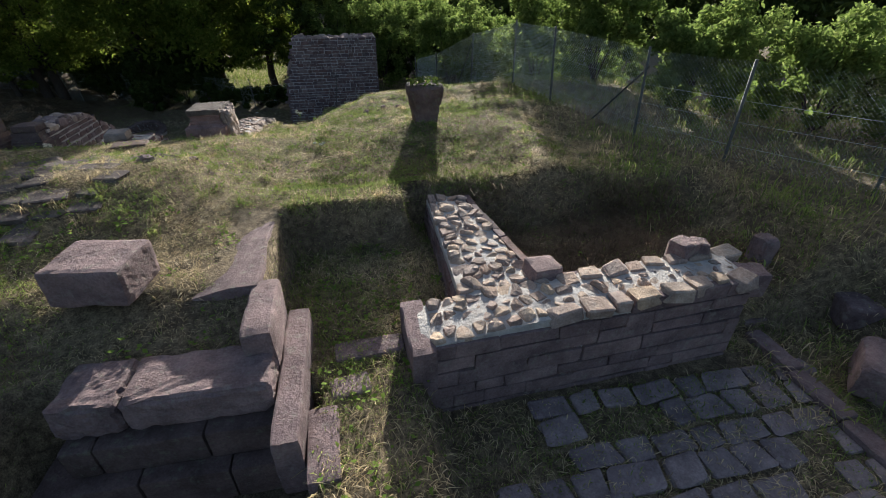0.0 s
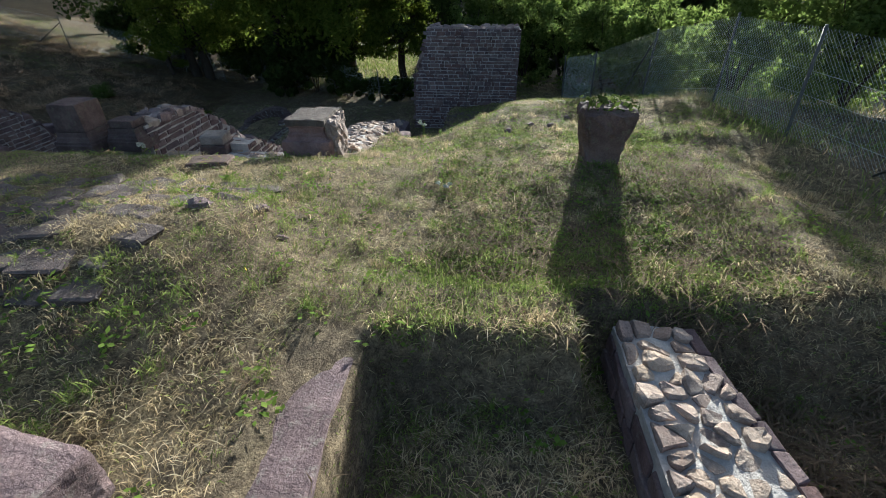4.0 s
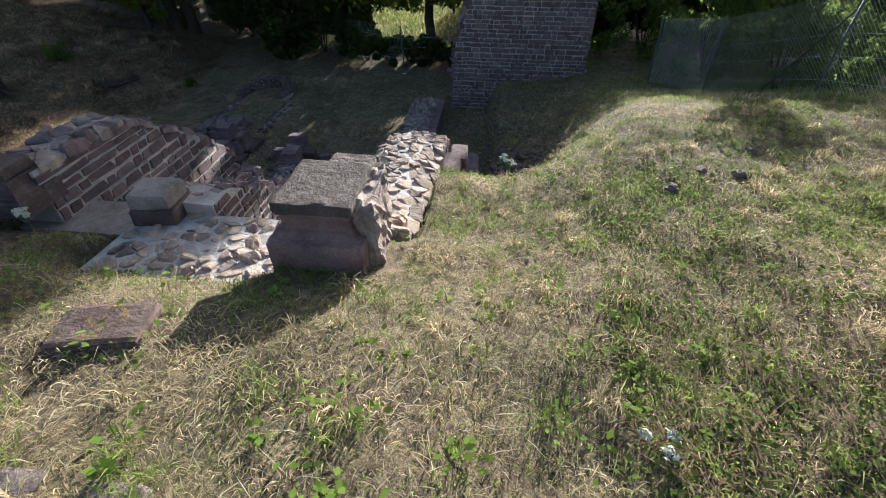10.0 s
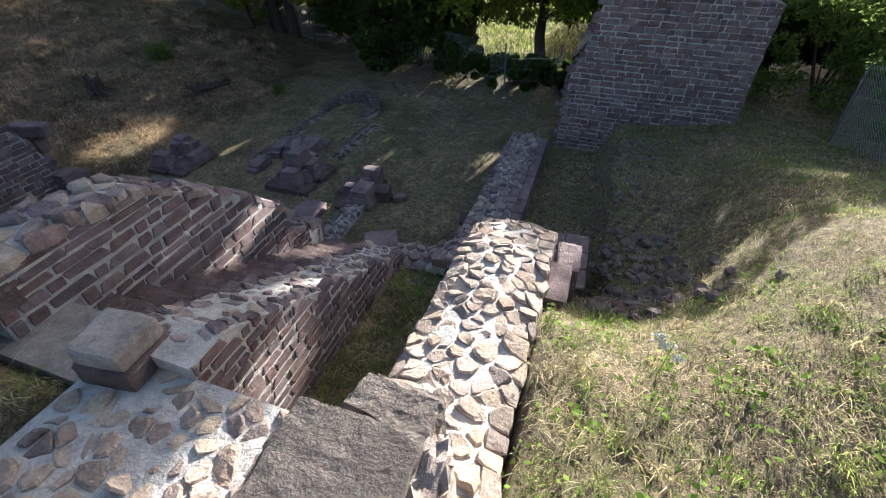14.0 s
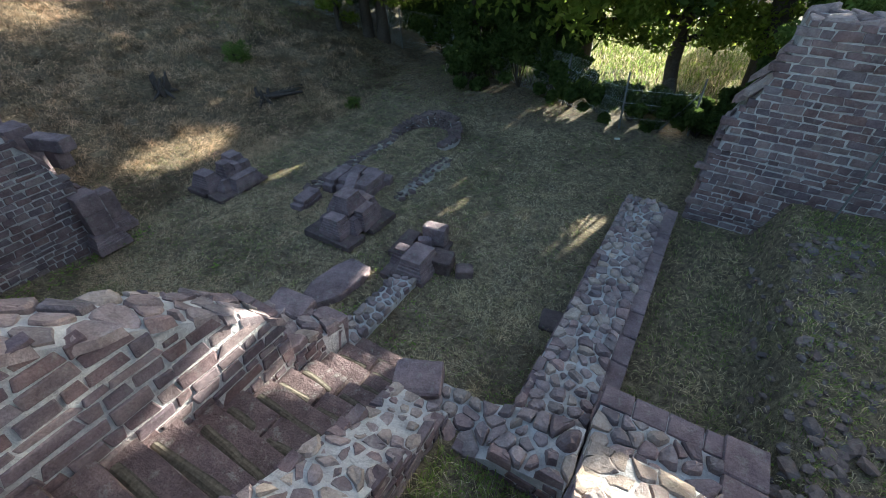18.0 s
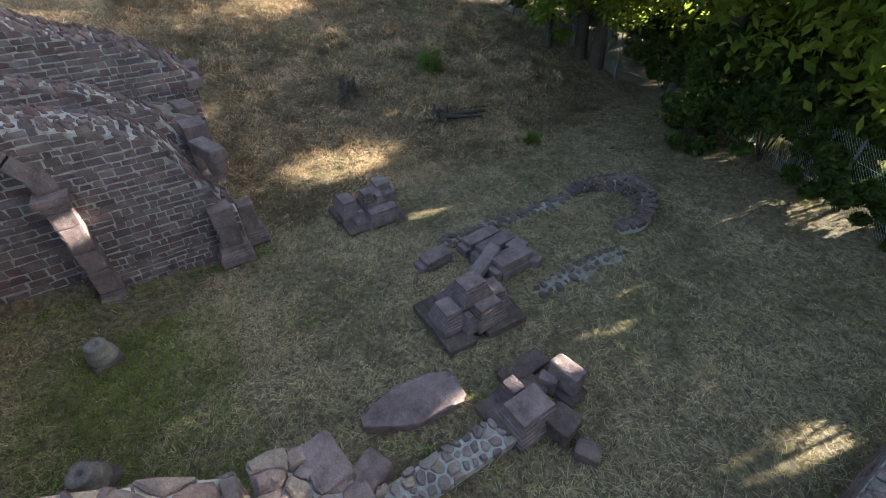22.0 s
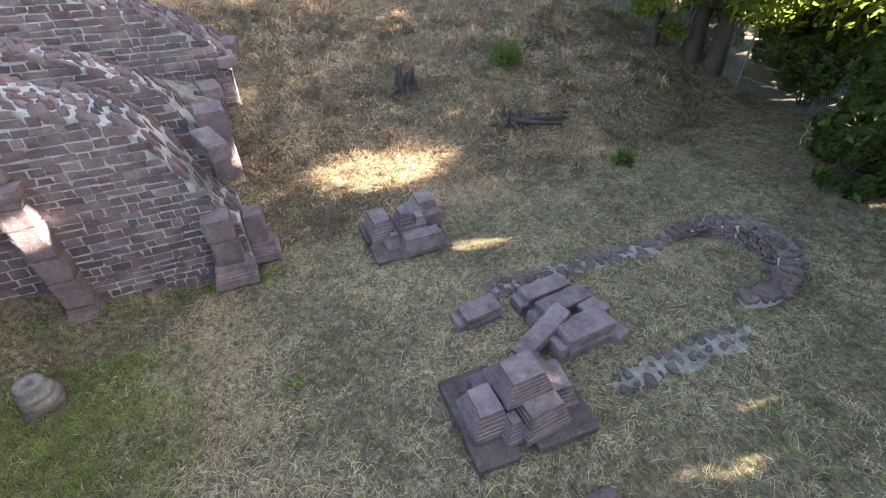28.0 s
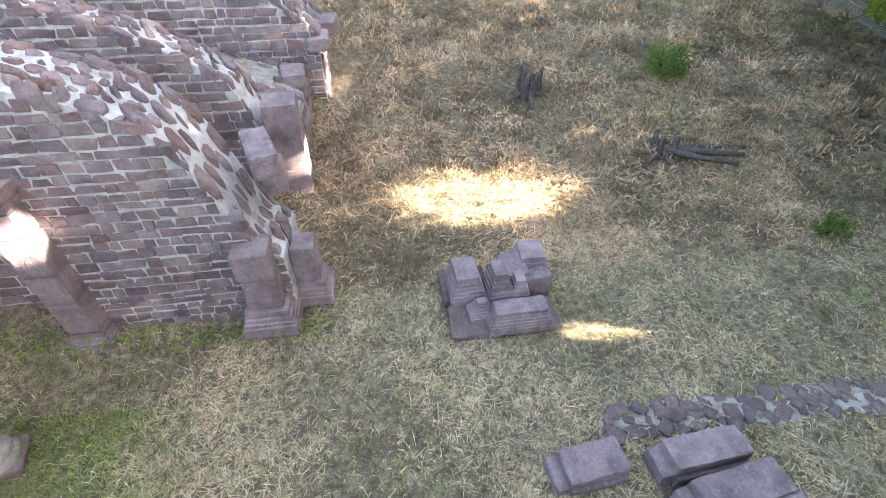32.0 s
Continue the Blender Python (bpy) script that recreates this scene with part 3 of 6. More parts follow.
w = wall("wall_stair_outer", "red sandstone rubble wall with broken mortared top beside the stairs")
part("core", column_core(-6.28, -5.565, 13.0, 16.95, const(-0.1), lambda s: a_top(s) - 0.03, seed=1), MORTAR, w)
masonry(w, (-5.55, 13.0), (0, 1), (1, 0), 4.0, lambda s: stair_line(13.0 + s) - 0.25, lambda s: a_top(13.0 + s), (0.11, 0.22), (0.18, 0.56), seed=5, joint=0.032)
masonry(w, (-6.3, 13.2), (0, 1), (-1, 0), 3.75, const(0.0), lambda s: a_top(13.2 + s) - 0.05, (0.12, 0.18), (0.2, 0.45), seed=6, most=0)
masonry(w, (-6.28, 16.97), (1, 0), (0, 1), 0.72, const(0.8), const(2.35), (0.1, 0.16), (0.16, 0.36), seed=7)
strew(w, -6.28, -5.55, 13.0, 17.0, lambda x, y: a_top(y) + 0.012, (0.18, 0.4), seed=8, gap=0.66, tall=0.65, joint=0.036)

# lower end of the stair wall with the door jamb
w = wall("wall_stair_end", "low end of the stair wall with a smooth dressed door jamb")
part("core", column_core(-6.7, -5.585, 17.0, 17.9, const(-0.1), lambda s: lerp_table(s, [(17, 1.55), (17.5, 1.3), (17.9, 1.2)]), seed=2), MORTAR, w)
masonry(w, (-5.57, 17.0), (0, 1), (1, 0), 0.5, const(0.2), const(1.5), (0.1, 0.16), (0.16, 0.36), seed=9)
masonry(w, (-6.715, 17.0), (0, 1), (-1, 0), 0.9, const(0.0), const(1.2), (0.12, 0.18), (0.2, 0.45), seed=10)
part("jamb_block", rough_block(0.5, 0.3, 1.15, 6, 0.01, 3), BLOCK, w, "dressed red sandstone jamb", pose(-5.83, 17.72, 0.12, -9, 0, 4))
part("jamb_block", rough_block(0.62, 0.42, 0.3, 6, 0.012, 4), BLOCK, w, "", pose(-6.42, 17.72, 1.12, 4, 3, 8))
strew(w, -6.7, -5.6, 17.0, 17.85, lambda x, y: 1.6 - 0.42 * (y - 17), (0.18, 0.34), seed=11)

# inner stair wall
B_TOP = [(13.0, 3.6), (13.5, 3.6), (14.5, 3.05), (15.5, 2.45), (16.2, 2.12), (16.7, 1.8), (17.3, 1.55)]


def b_top(y):
    return lerp_table(y, B_TOP)


w = wall("wall_stair_inner", "small-coursed red sandstone wall falling with the stairs, rubble on top")
part("core", column_core(-4.205, -3.464, 13.1, 17.3, const(-0.1), lambda s: b_top(s) - 0.05, seed=3), MORTAR, w)
masonry(w, (-3.45, 13.1), (0, 1), (1, 0), 4.2, lambda s: 1.5 - 0.1 * s, lambda s: b_top(13.1 + s) - 0.02, (0.1, 0.165), (0.14, 0.42), seed=12, joint=0.034)
masonry(w, (-4.22, 13.5), (0, 1), (-1, 0), 3.7, lambda s: stair_line(13.5 + s) - 0.2, lambda s: b_top(13.5 + s), (0.1, 0.16), (0.16, 0.36), seed=13, most=120)
strew(w, -4.2, -3.5, 13.3, 17.3, lambda x, y: b_top(y) - 0.045, (0.12, 0.28), seed=14, gap=0.72, tall=0.85, joint=0.032)

# cross wall closing the small court
w = wall("wall_court", "low rubble cross wall closing the small grassy court")
part("core", column_core(-4.25, -2.05, 17.045, 17.765, const(-0.1), lambda s: lerp_table(s, [(-4.25, 1.25), (-3.2, 1.28), (-2.7, 1.6), (-2.0, 1.75)]), "x", seed=4), MORTAR, w)
masonry(w, (-3.45, 17.03), (1, 0), (0, -1), 1.4, const(1.0), lambda s: 1.28 + 0.3 * s, (0.1, 0.15), (0.16, 0.36), seed=15)
masonry(w, (-4.25, 17.78), (1, 0), (0, 1), 2.2, const(0), lambda s: lerp_table(s, [(0, 1.2), (1.2, 1.3), (2.2, 1.7)]), (0.1, 0.16), (0.18, 0.4), seed=16)
strew(w, -4.2, -2.05, 17.05, 17.75, lambda x, y: lerp_table(x, [(-4.25, 1.3), (-3.2, 1.33), (-2.7, 1.65), (-2.0, 1.8)]), (0.13, 0.3), seed=17, tall=0.85, joint=0.036)
part("block", rough_block(0.62, 0.5, 0.3, 6, 0.02, 5), BLOCK, w, "grey lichened block", pose(-4.05, 17.6, 1.15, 3, -4, 25))

# sunlit rubble wall behind the pier
D_TOP = [(12.6, 3.75), (13.4, 3.42), (14.5, 3.3), (15.8, 3.2), (16.6, 3.0), (17.05, 2.75)]


def d_top(y):
    return lerp_table(y, D_TOP)


w = wall("wall_rubble_ridge", "thick ruined wall of pale rubble in light mortar with a rounded top")
part("core", column_core(-2.005, -0.935, 12.7, 17.05, const(0.0), lambda s: d_top(s) - 0.11, seed=5, crown=0.15), MORTAR, w)
masonry(w, (-2.02, 12.7), (0, 1), (-1, 0), 4.35, const(1.3), lambda s: d_top(12.7 + s) - 0.1, (0.11, 0.18), (0.16, 0.4), seed=18, most=200)
masonry(w, (-0.92, 13.6), (0, 1), (1, 0), 3.4, lambda s: 3.0 - 0.45 * s, lambda s: d_top(13.6 + s) - 0.12, (0.13, 0.22), (0.2, 0.45), seed=19, most=120)
masonry(w, (-1.98, 17.08), (1, 0), (0, 1), 1.05, const(1.5), const(2.7), (0.12, 0.2), (0.16, 0.36), seed=20, most=80)
strew(w, -2.0, -0.92, 12.75, 17.05, lambda x, y: d_top(y) - 0.085 + 0.12 * (1 - (2 * (x + 1.46) / 1.06) ** 2), (0.18, 0.42), seed=21, gap=0.52, tall=0.55, joint=0.022, material=RUBBLE_PALE)

# dressed pier at the foot of the ridge
w = wall("wall_pier_foot", "dressed sandstone pier foot with rubble and mortar on top")
part("core", column_core(-2.0, -0.75, 17.05, 18.45, const(0.0), const(1.62), seed=6, crown=0.02), MORTAR, w)
for i, (a, b) in enumerate(((17.1, 17.6), (17.6, 18.05), (18.05, 18.52))):
    for j, (zz, hh) in enumerate(((0.25, 0.5), (0.75, 0.46), (1.21, 0.49))):
        ob = new("ashlar", ASHLARS[(i + 3 * j) % 8])
        ob.parent = w
        ob.matrix_local = pose(-0.56, (a + b) / 2, zz + hh / 2) @ Matrix.Diagonal((0.42, b - a - 0.012, hh - 0.012, 1))
for i in range(4):
    for j, (zz, hh) in enumerate(((0.25, 0.5), (0.75, 0.46), (1.21, 0.45))):
        ob = new("ashlar", ASHLARS[(i + 2 * j) % 8])
        ob.parent = w
        ob.matrix_local = pose(-1.85 + 0.36 * i, 18.36, zz + hh / 2) @ Matrix.Diagonal((0.35, 0.28, hh - 0.012, 1))
strew(w, -2.0, -0.75, 17.1, 18.2, lambda x, y: 1.66, (0.12, 0.28), seed=22, gap=0.78, tall=0.8, joint=0.034)

# long low wall across the lawn
w = wall("wall_long_low", "long low rubble wall with dressed plinth along one side on the lawn")


def e_top(y):
    return lerp_table(y, [(18.4, 0.98), (20, 0.82), (24.7, 0.66)])


part("core", column_core(-2.935, -2.06, 17.8, 24.65, const(-0.1), lambda s: e_top(s) - 0.05, seed=7, crown=0.03), MORTAR, w)
masonry(w, (-2.95, 17.8), (0, 1), (-1, 0), 6.85, const(-0.05), lambda s: e_top(17.8 + s), (0.12, 0.2), (0.2, 0.42), seed=23, most=130)
masonry(w, (-2.92, 24.68), (1, 0), (0, 1), 0.85, const(0), const(0.62), (0.15, 0.2), (0.2, 0.4), seed=24)
strew(w, -2.92, -2.05, 17.8, 24.65, lambda x, y: e_top(y) - 0.012, (0.12, 0.28), seed=25, gap=0.78, tall=0.85, joint=0.034)
for i in range(10):
    ob = new("ashlar", ASHLARS[i % 8])
    ob.parent = w
    ob.matrix_local = pose(-1.94, 18.8 + 0.6 * i, 0.3 + 0.12, 0, 0, rng.uniform(-0.6, 0.6)) @ Matrix.Diagonal((0.26, 0.59, 0.62 - 0.012 * i, 1))

# far standing wall
w = wall("wall_far_tower", "tall freestanding fragment of coursed sandstone wall, ragged on one side")
T_LEFT = [(0, -1.7), (1.3, -1.66), (2.4, -1.62), (2.9, -1.42), (3.4, -1.25), (4.0, -1.12), (4.8, -1.08)]


def t_left(z):
    return lerp_table(z, T_LEFT)


bm = bmesh.new()
lo = []
for z in np.arange(-0.3, 4.55, 0.25):
    x0 = t_left(z) + 0.08
    lo.append([bm.verts.new(p) for p in ((x0, 25.115, z), (2.965, 25.115, z), (2.965, 26.3, z), (x0, 26.3, z))])
for p, q in zip(lo, lo[1:]):
    for i in range(4):
        bm.faces.new((p[i], p[(i + 1) % 4], q[(i + 1) % 4], q[i]))
bm.faces.new(lo[-1])
part("core", bm, MORTAR_OLD, w)
masonry(w, (-2.3, 25.1), (1, 0), (0, -1), 5.28, const(-0.1), const(4.58), (0.11, 0.19), (0.14, 0.4), seed=26, most=300, skip=lambda s, z: -2.3 + s < t_left(z), near=lambda s, z: abs(z - 2.6))
masonry(w, (2.98, 25.1), (0, 1), (1, 0), 1.2, const(0.3), const(4.6), (0.16, 0.24), (0.25, 0.5), seed=27, most=60)
masonry(w, (-1.66, 25.15), (0, 1), (-1, 0), 1.1, const(-0.1), const(2.4), (0.16, 0.24), (0.25, 0.5), seed=28, most=0)
strew(w, -1.0, 2.9, 25.15, 26.3, lambda x, y: 4.47, (0.2, 0.45), seed=29, tall=0.5)
strew(w, -1.6, -1.1, 25.15, 26.2, lambda x, y: lerp_table(x, [(-1.65, 2.3), (-1.4, 2.95), (-1.1, 4.1)]), (0.18, 0.4), seed=30, tall=0.8)
part("leaning_pole", rough_block(0.05, 0.05, 1.75, 3, 0.002, 1), POST, w, "dark thin pole leaning on the wall", pose(0.72, 24.62, 1.2, -14, 6, 0))

# mortared rubble floor beside the pier
w = wall("wall_floor_rubble", "flat patch of rubble masonry bedded in pale mortar")


def patch_z(x, y):
    return 3.465 + 0.01 * (x + 3.2) - 0.04 * (y - 12.4) + 0.03 * noise.noise(Vector((x * 3, y * 3, 0)))


bm = column_core(-4.4, -2.1, 11.85, 13.12, const(2.0), lambda s: 3.4 - 0.04 * (s - 12.4), "y", seed=8, crown=0.03)
part("core", bm, MORTAR, w)
strew(w, -4.3, -2.1, 11.85, 13.1, lambda x, y: patch_z(x, y) - 0.035, (0.2, 0.42), seed=31, gap=0.54, tall=0.3, joint=0.03, material=RUBBLE_PALE, keep=lambda x, y: not (x < -3.75 and y > 12.75))
masonry(w, (-3.45, 13.14), (1, 0), (0, 1), 1.4, const(1.5), const(3.35), (0.1, 0.16), (0.16, 0.36), seed=32, most=90)


# ---- stairs ----
st = thing("staircase", "worn red sandstone stairs going down between two ruined walls", "stairs", kind="structure")
n_steps = 14
for i in range(n_steps):
    y = 13.55 + 0.327 * i
    z = STAIR_TOP - 0.18 * (i + 0.3)
    x = -5.55
    k = 0
    while x < -4.22:
        L = rng.uniform(0.6, 1.1)
        if -4.22 - (x + L) < 0.35:
            L = -4.22 - x
        sp = part("step", rough_block(L - 0.015, 0.42, 0.34, 4, 0.012, i * 5 + k, 0.03), STEPSTONE, st, "", pose(x + L / 2, y + 0.2, z - 0.34 + rng.uniform(-0.025, 0.015), rng.uniform(-1, 3), rng.uniform(-1, 1), rng.uniform(-1, 1)))
        # dark earth at each tread's back also draws the shadow line between steps
        if rng.random() < 0.9:
            part("silt", rough_block(L * rng.uniform(0.7, 1.0), 0.14, 0.09, 4, 0.02, i * 7 + k, 0.05), SOIL, sp, "earth and moss at the back of the tread, dark for its shadow line", pose(0, -0.06, 0.275, 0, 0, rng.uniform(-4, 4)))
        x += L
        k += 1
land = thing("landing_slab", "smooth grey slab forming the landing at the stair head", "slab", (-5.2, 13.2, 2.98))
part("slab", rough_block(1.75, 0.72, 0.22, 6, 0.004, 2, 0.02), GREYSLAB, land)


# ---- arcaded wall on the far side of the lawn ----
F_TOP = [(10.0, 3.6), (14.5, 3.6), (15.44, 3.46), (16.11, 3.22), (16.77, 2.98), (17.18, 2.72), (17.46, 2.2), (17.64, 1.6), (17.85, 1.1), (18.15, 0.9)]


def f_top(y):
    return lerp_table(y, F_TOP)


ARCH_Y, ARCH_Z, ARCH_R = 14.3, 2.25, 0.98


def in_arch(y, z):
    return abs(y - ARCH_Y) < ARCH_R and (z < ARCH_Z or math.hypot(y - ARCH_Y, z - ARCH_Z) < ARCH_R)


w = wall("wall_arcade", "arcaded church wall of red sandstone with broken top and blind arch")
part("core", column_core(-13.700, -12.995, 10.0, 18.1, const(-0.4), lambda s: f_top(s) - 0.01, seed=9), MORTAR_OLD, w)
part("core", column_core(-13.020, -12.664, 15.25, 18.1, const(-0.4), lambda s: f_top(s) - 0.01, seed=10), MORTAR_OLD, w)
masonry(w, (-12.650, 10.0), (0, 1), (1, 0), 8.1, const(-0.25), lambda s: f_top(10 + s), (0.095, 0.16), (0.13, 0.34), seed=33, most=300,
        skip=lambda s, z: s + 10 < 15.25 and (in_arch(s + 10, z) or s + 10 < 13.3 or math.hypot(s + 10 - ARCH_Y, max(0, z - ARCH_Z)) < ARCH_R + 0.27 and z > ARCH_Z), near=lambda s, z: -s)
masonry(w, (-12.980, 10.0), (0, 1), (1, 0), 5.5, const(-0.25), lambda s: 3.4, (0.12, 0.2), (0.2, 0.45), seed=34, most=300, near=lambda s, z: -s)
strew(w, -13.7, -12.66, 10.6, 18.1, lambda x, y: f_top(y) + 0.012, (0.15, 0.36), seed=35, gap=0.6, tall=1.2, joint=0.055, material=STONE)
bm = bmesh.new()
prev = None
for i in range(19):
    a = math.pi * i / 18
    ring = []
    for r in (ARCH_R + 0.3, 3.0):
        y, z = ARCH_Y - math.cos(a) * r, ARCH_Z + math.sin(a) * r
        y, z = max(13.05, min(15.4, y)), min(3.45, z)
        ring += [bm.verts.new((-12.685, y, z)), bm.verts.new((-13.050, y, z))]
    if prev:
        for p, q in ((0, 1), (1, 3), (3, 2), (2, 0)):
            bm.faces.new((prev[p], prev[q], ring[q], ring[p]))
    prev = ring
bmesh.ops.recalc_face_normals(bm, faces=bm.faces[:])
part("spandrel", bm, MORTAR_OLD, w)
for i in range(9):
    a0, a1 = math.pi * i / 9, math.pi * (i + 1) / 9
    bm = bmesh.new()
    vs = []
    for x in (-13.020, -12.600):
        for a, r in ((a0 + 0.012, ARCH_R), (a1 - 0.012, ARCH_R), (a1 - 0.012, ARCH_R + 0.29), (a0 + 0.012, ARCH_R + 0.29)):
            vs.append(bm.verts.new((x, ARCH_Y - math.cos(a) * r, ARCH_Z + math.sin(a) * r)))
    for f in ((0, 1, 2, 3), (7, 6, 5, 4), (0, 4, 5, 1), (1, 5, 6, 2), (2, 6, 7, 3), (3, 7, 4, 0)):
        bm.faces.new([vs[k] for k in f])
    bmesh.ops.recalc_face_normals(bm, faces=bm.faces[:])
    bmesh.ops.bevel(bm, geom=bm.edges[:], offset=0.014, segments=1, affect="EDGES")
    part("arch_stone", bm, BLOCK, w, "dressed wedge stone of the arch")
masonry(w, (-12.670, 13.15), (0, 1), (1, 0), 2.25, const(3.2), const(3.5), (0.12, 0.2), (0.15, 0.3), seed=36, skip=lambda s, z: math.hypot(s + 13.15 - ARCH_Y, z - ARCH_Z) < ARCH_R + 0.31, bank=ROCKS)


def pilaster(y, height, capital=True):
    p = thing("pilaster", "dressed sandstone pilaster with moulded base and capital against the wall", "pilaster", (-12.590, y, -0.2), "pilasters of the arcaded wall")
    part("base", moulded(0.54, 0.54, rings(0.36, 0.2), 1), BLOCK, p)
    z = 0.38
    k = 0
    while z < height - 0.3:
        h = min(rng.uniform(0.38, 0.55), height - 0.25 - z)
        part("shaft_block", rough_block(0.4, 0.38, h - 0.012, 7, 0.008, k + y, 0.025), BLOCK, p, "", pose(0, 0, z))
        z += h
        k += 1
    if capital:
        part("capital", moulded(0.54, 0.52, [(0, 0.08), (0.05, 0.08), (0.055, 0.05), (0.09, 0.05), (0.1, 0.065), (0.14, 0.06), (0.15, 0.02), (0.19, 0.015), (0.2, 0), (0.28, 0)], 2), BLOCK, p, "moulded capital", pose(0, 0, z))
        part("springer", rough_block(0.34, 0.36, 0.5, 8, 0.012, 3, 0.04), BLOCK, p, "springing stone of a lost rib", pose(-0.12, 0.0, z + 0.26, 10, -10, 0))
    return p


pilaster(15.45, 2.5)
pilaster(13.2, 2.5)
pr = thing("wall_end_pier", "dressed end pier with moulded base beside the arcaded wall", "pier", (-12.560, 17.78, -0.1))
part("base", moulded(0.66, 0.7, rings(0.42, 0.2), 4), BLOCK, pr)
part("shaft_block", rough_block(0.44, 0.44, 0.5, 7, 0.01, 6, 0.02), BLOCK, pr, "", pose(-0.02, 0, 0.42))
part("shaft_block", rough_block(0.45, 0.45, 0.42, 7, 0.012, 7, 0.03), BLOCK, pr, "", pose(-0.02, -0.01, 0.92, 0, 0, 2))
pr = thing("pier_fragment", "low broken pier with moulded base behind the end pier", "pier", (-13.020, 18.3, -0.1))
part("base", moulded(0.56, 0.56, rings(0.38, 0.2), 5), BLOCK, pr)
part("shaft_block", rough_block(0.36, 0.34, 0.62, 7, 0.015, 8, 0.03), BLOCK, pr, "", pose(0, -0.02, 0.38))
for (x, y, z, sx, sy, sz, r) in ((-13.300, 18.0, 1.95, 0.85, 0.34, 0.3, 20), (-13.450, 18.05, 1.5, 0.36, 0.3, 0.42, 8)):
    b = thing("loose_block", "dressed block lying on the broken wall top", "stone block", (x, y, z), rz=r)
    part("block", rough_block(sx, sy, sz, 6, 0.012, x, 0.03), BLOCK, b)

# parallel wall behind
G_TOP = [(9.0, 3.9), (14.0, 3.65), (15.0, 3.47), (16.23, 3.06), (16.83, 2.73), (17.41, 2.3), (17.52, 1.64), (17.8, 1.5)]
w = wall("wall_behind_arcade", "second coursed sandstone wall behind the arcade, stepped at its broken end")
part("core", column_core(-15.75, -15.014, 9.0, 17.75, const(-0.4), lambda s: lerp_table(s, G_TOP) - 0.01, seed=11), MORTAR_OLD, w)
masonry(w, (-15.0, 9.0), (0, 1), (1, 0), 8.7, const(0.3), lambda s: lerp_table(9 + s, G_TOP), (0.11, 0.17), (0.15, 0.4), seed=37, most=260, near=lambda s, z: -s)
masonry(w, (-15.75, 17.78), (1, 0), (0, 1), 0.8, const(-0.2), const(1.5), (0.2, 0.35), (0.3, 0.5), seed=38, bank=ASHLARS)
strew(w, -15.75, -15.0, 10.0, 17.75, lambda x, y: lerp_table(y, G_TOP) + 0.012, (0.16, 0.34), seed=39, gap=0.62, tall=1.1, joint=0.05, material=STONE)
for j in range(4):
    b = part("pier_block", rough_block(0.5 + 0.1 * (j == 3), 0.52, 0.56, 5, 0.01, j + 20, 0.02), BLOCK, w, "", pose(-15.1, 17.95, -0.2 + 0.57 * j, 0, 0, 2 * j))
# outermost wall with the broken end
K_TOP = [(9.0, 5.2), (14.5, 4.4), (15.7, 3.75), (17.04, 3.27), (17.7, 2.95), (18.3, 2.5), (18.7, 2.1)]
w = wall("wall_outermost", "thick outer wall with a ragged broken end running into the slope")
part("core", column_core(-18.9, -17.364, 9.0, 18.42, const(-0.5), lambda s: lerp_table(s, K_TOP) - 0.01, seed=12), MORTAR_OLD, w)
masonry(w, (-17.35, 9.0), (0, 1), (1, 0), 9.42, const(0.4), lambda s: lerp_table(9 + s, K_TOP), (0.12, 0.19), (0.16, 0.42), seed=40, most=260, near=lambda s, z: -s)
masonry(w, (-18.9, 18.46), (1, 0), (0, 1), 1.5, const(-0.2), const(2.0), (0.15, 0.28), (0.2, 0.5), seed=41, most=80)
strew(w, -18.9, -17.35, 11.0, 18.46, lambda x, y: lerp_table(y, K_TOP) + 0.03 + 0.09 * noise.noise(Vector((x * 2, y * 2, 0))), (0.16, 0.4), seed=42, gap=0.62, tall=1.1, joint=0.05, material=STONE)
for (x, y, z, sx, sy, sz, r) in ((-17.6, 18.4, 2.1, 0.85, 0.4, 0.24, 5), (-16.7, 17.95, 1.72, 0.7, 0.42, 0.26, 12), (-18.3, 18.5, 2.2, 0.8, 0.45, 0.25, -6), (-18.4, 16.6, 3.1, 0.7, 0.4, 0.3, 20)):
    b = thing("loose_block", "dressed block lying on the broken wall top", "stone block", (x, y, z), rz=r)
    part("block", rough_block(sx, sy, sz, 6, 0.012, x + y, 0.03), BLOCK, b)
# rubble-filled ledge between the two walls
w = wall("wall_ledge", "rubble filling between two ruined walls with grass growing on it")
LEDGE = [(12, 2.5), (16.5, 2.2), (17.3, 2.0), (17.8, 1.85), (18.2, 1.6)]
part("core", column_core(-17.38, -15.72, 12.0, 18.12, const(-0.4), lambda s: lerp_table(s, LEDGE) - 0.03, seed=13, crown=0.06), MORTAR_DUSTY, w)
masonry(w, (-17.35, 18.14), (1, 0), (0, 1), 1.62, const(-0.2), const(1.6), (0.14, 0.24), (0.2, 0.5), seed=54, most=80)
strew(w, -17.34, -15.76, 16.4, 18.12, lambda x, y: lerp_table(y, LEDGE) - 0.01, (0.18, 0.4), seed=43, tall=0.9, joint=0.04, material=STONE, keep=lambda x, y: x < -17.0 or x > -16.0 or y > 17.75)


# ---- rubble walls and foundations at the start of the walk ----
w = wall("wall_front_rubble", "low wall of dressed face stones with rubble and pale mortar on top")


def front_top(x):
    return lerp_table(x, [(2.2, 3.78), (3.6, 3.9), (5.5, 3.98), (6.7, 3.98)])


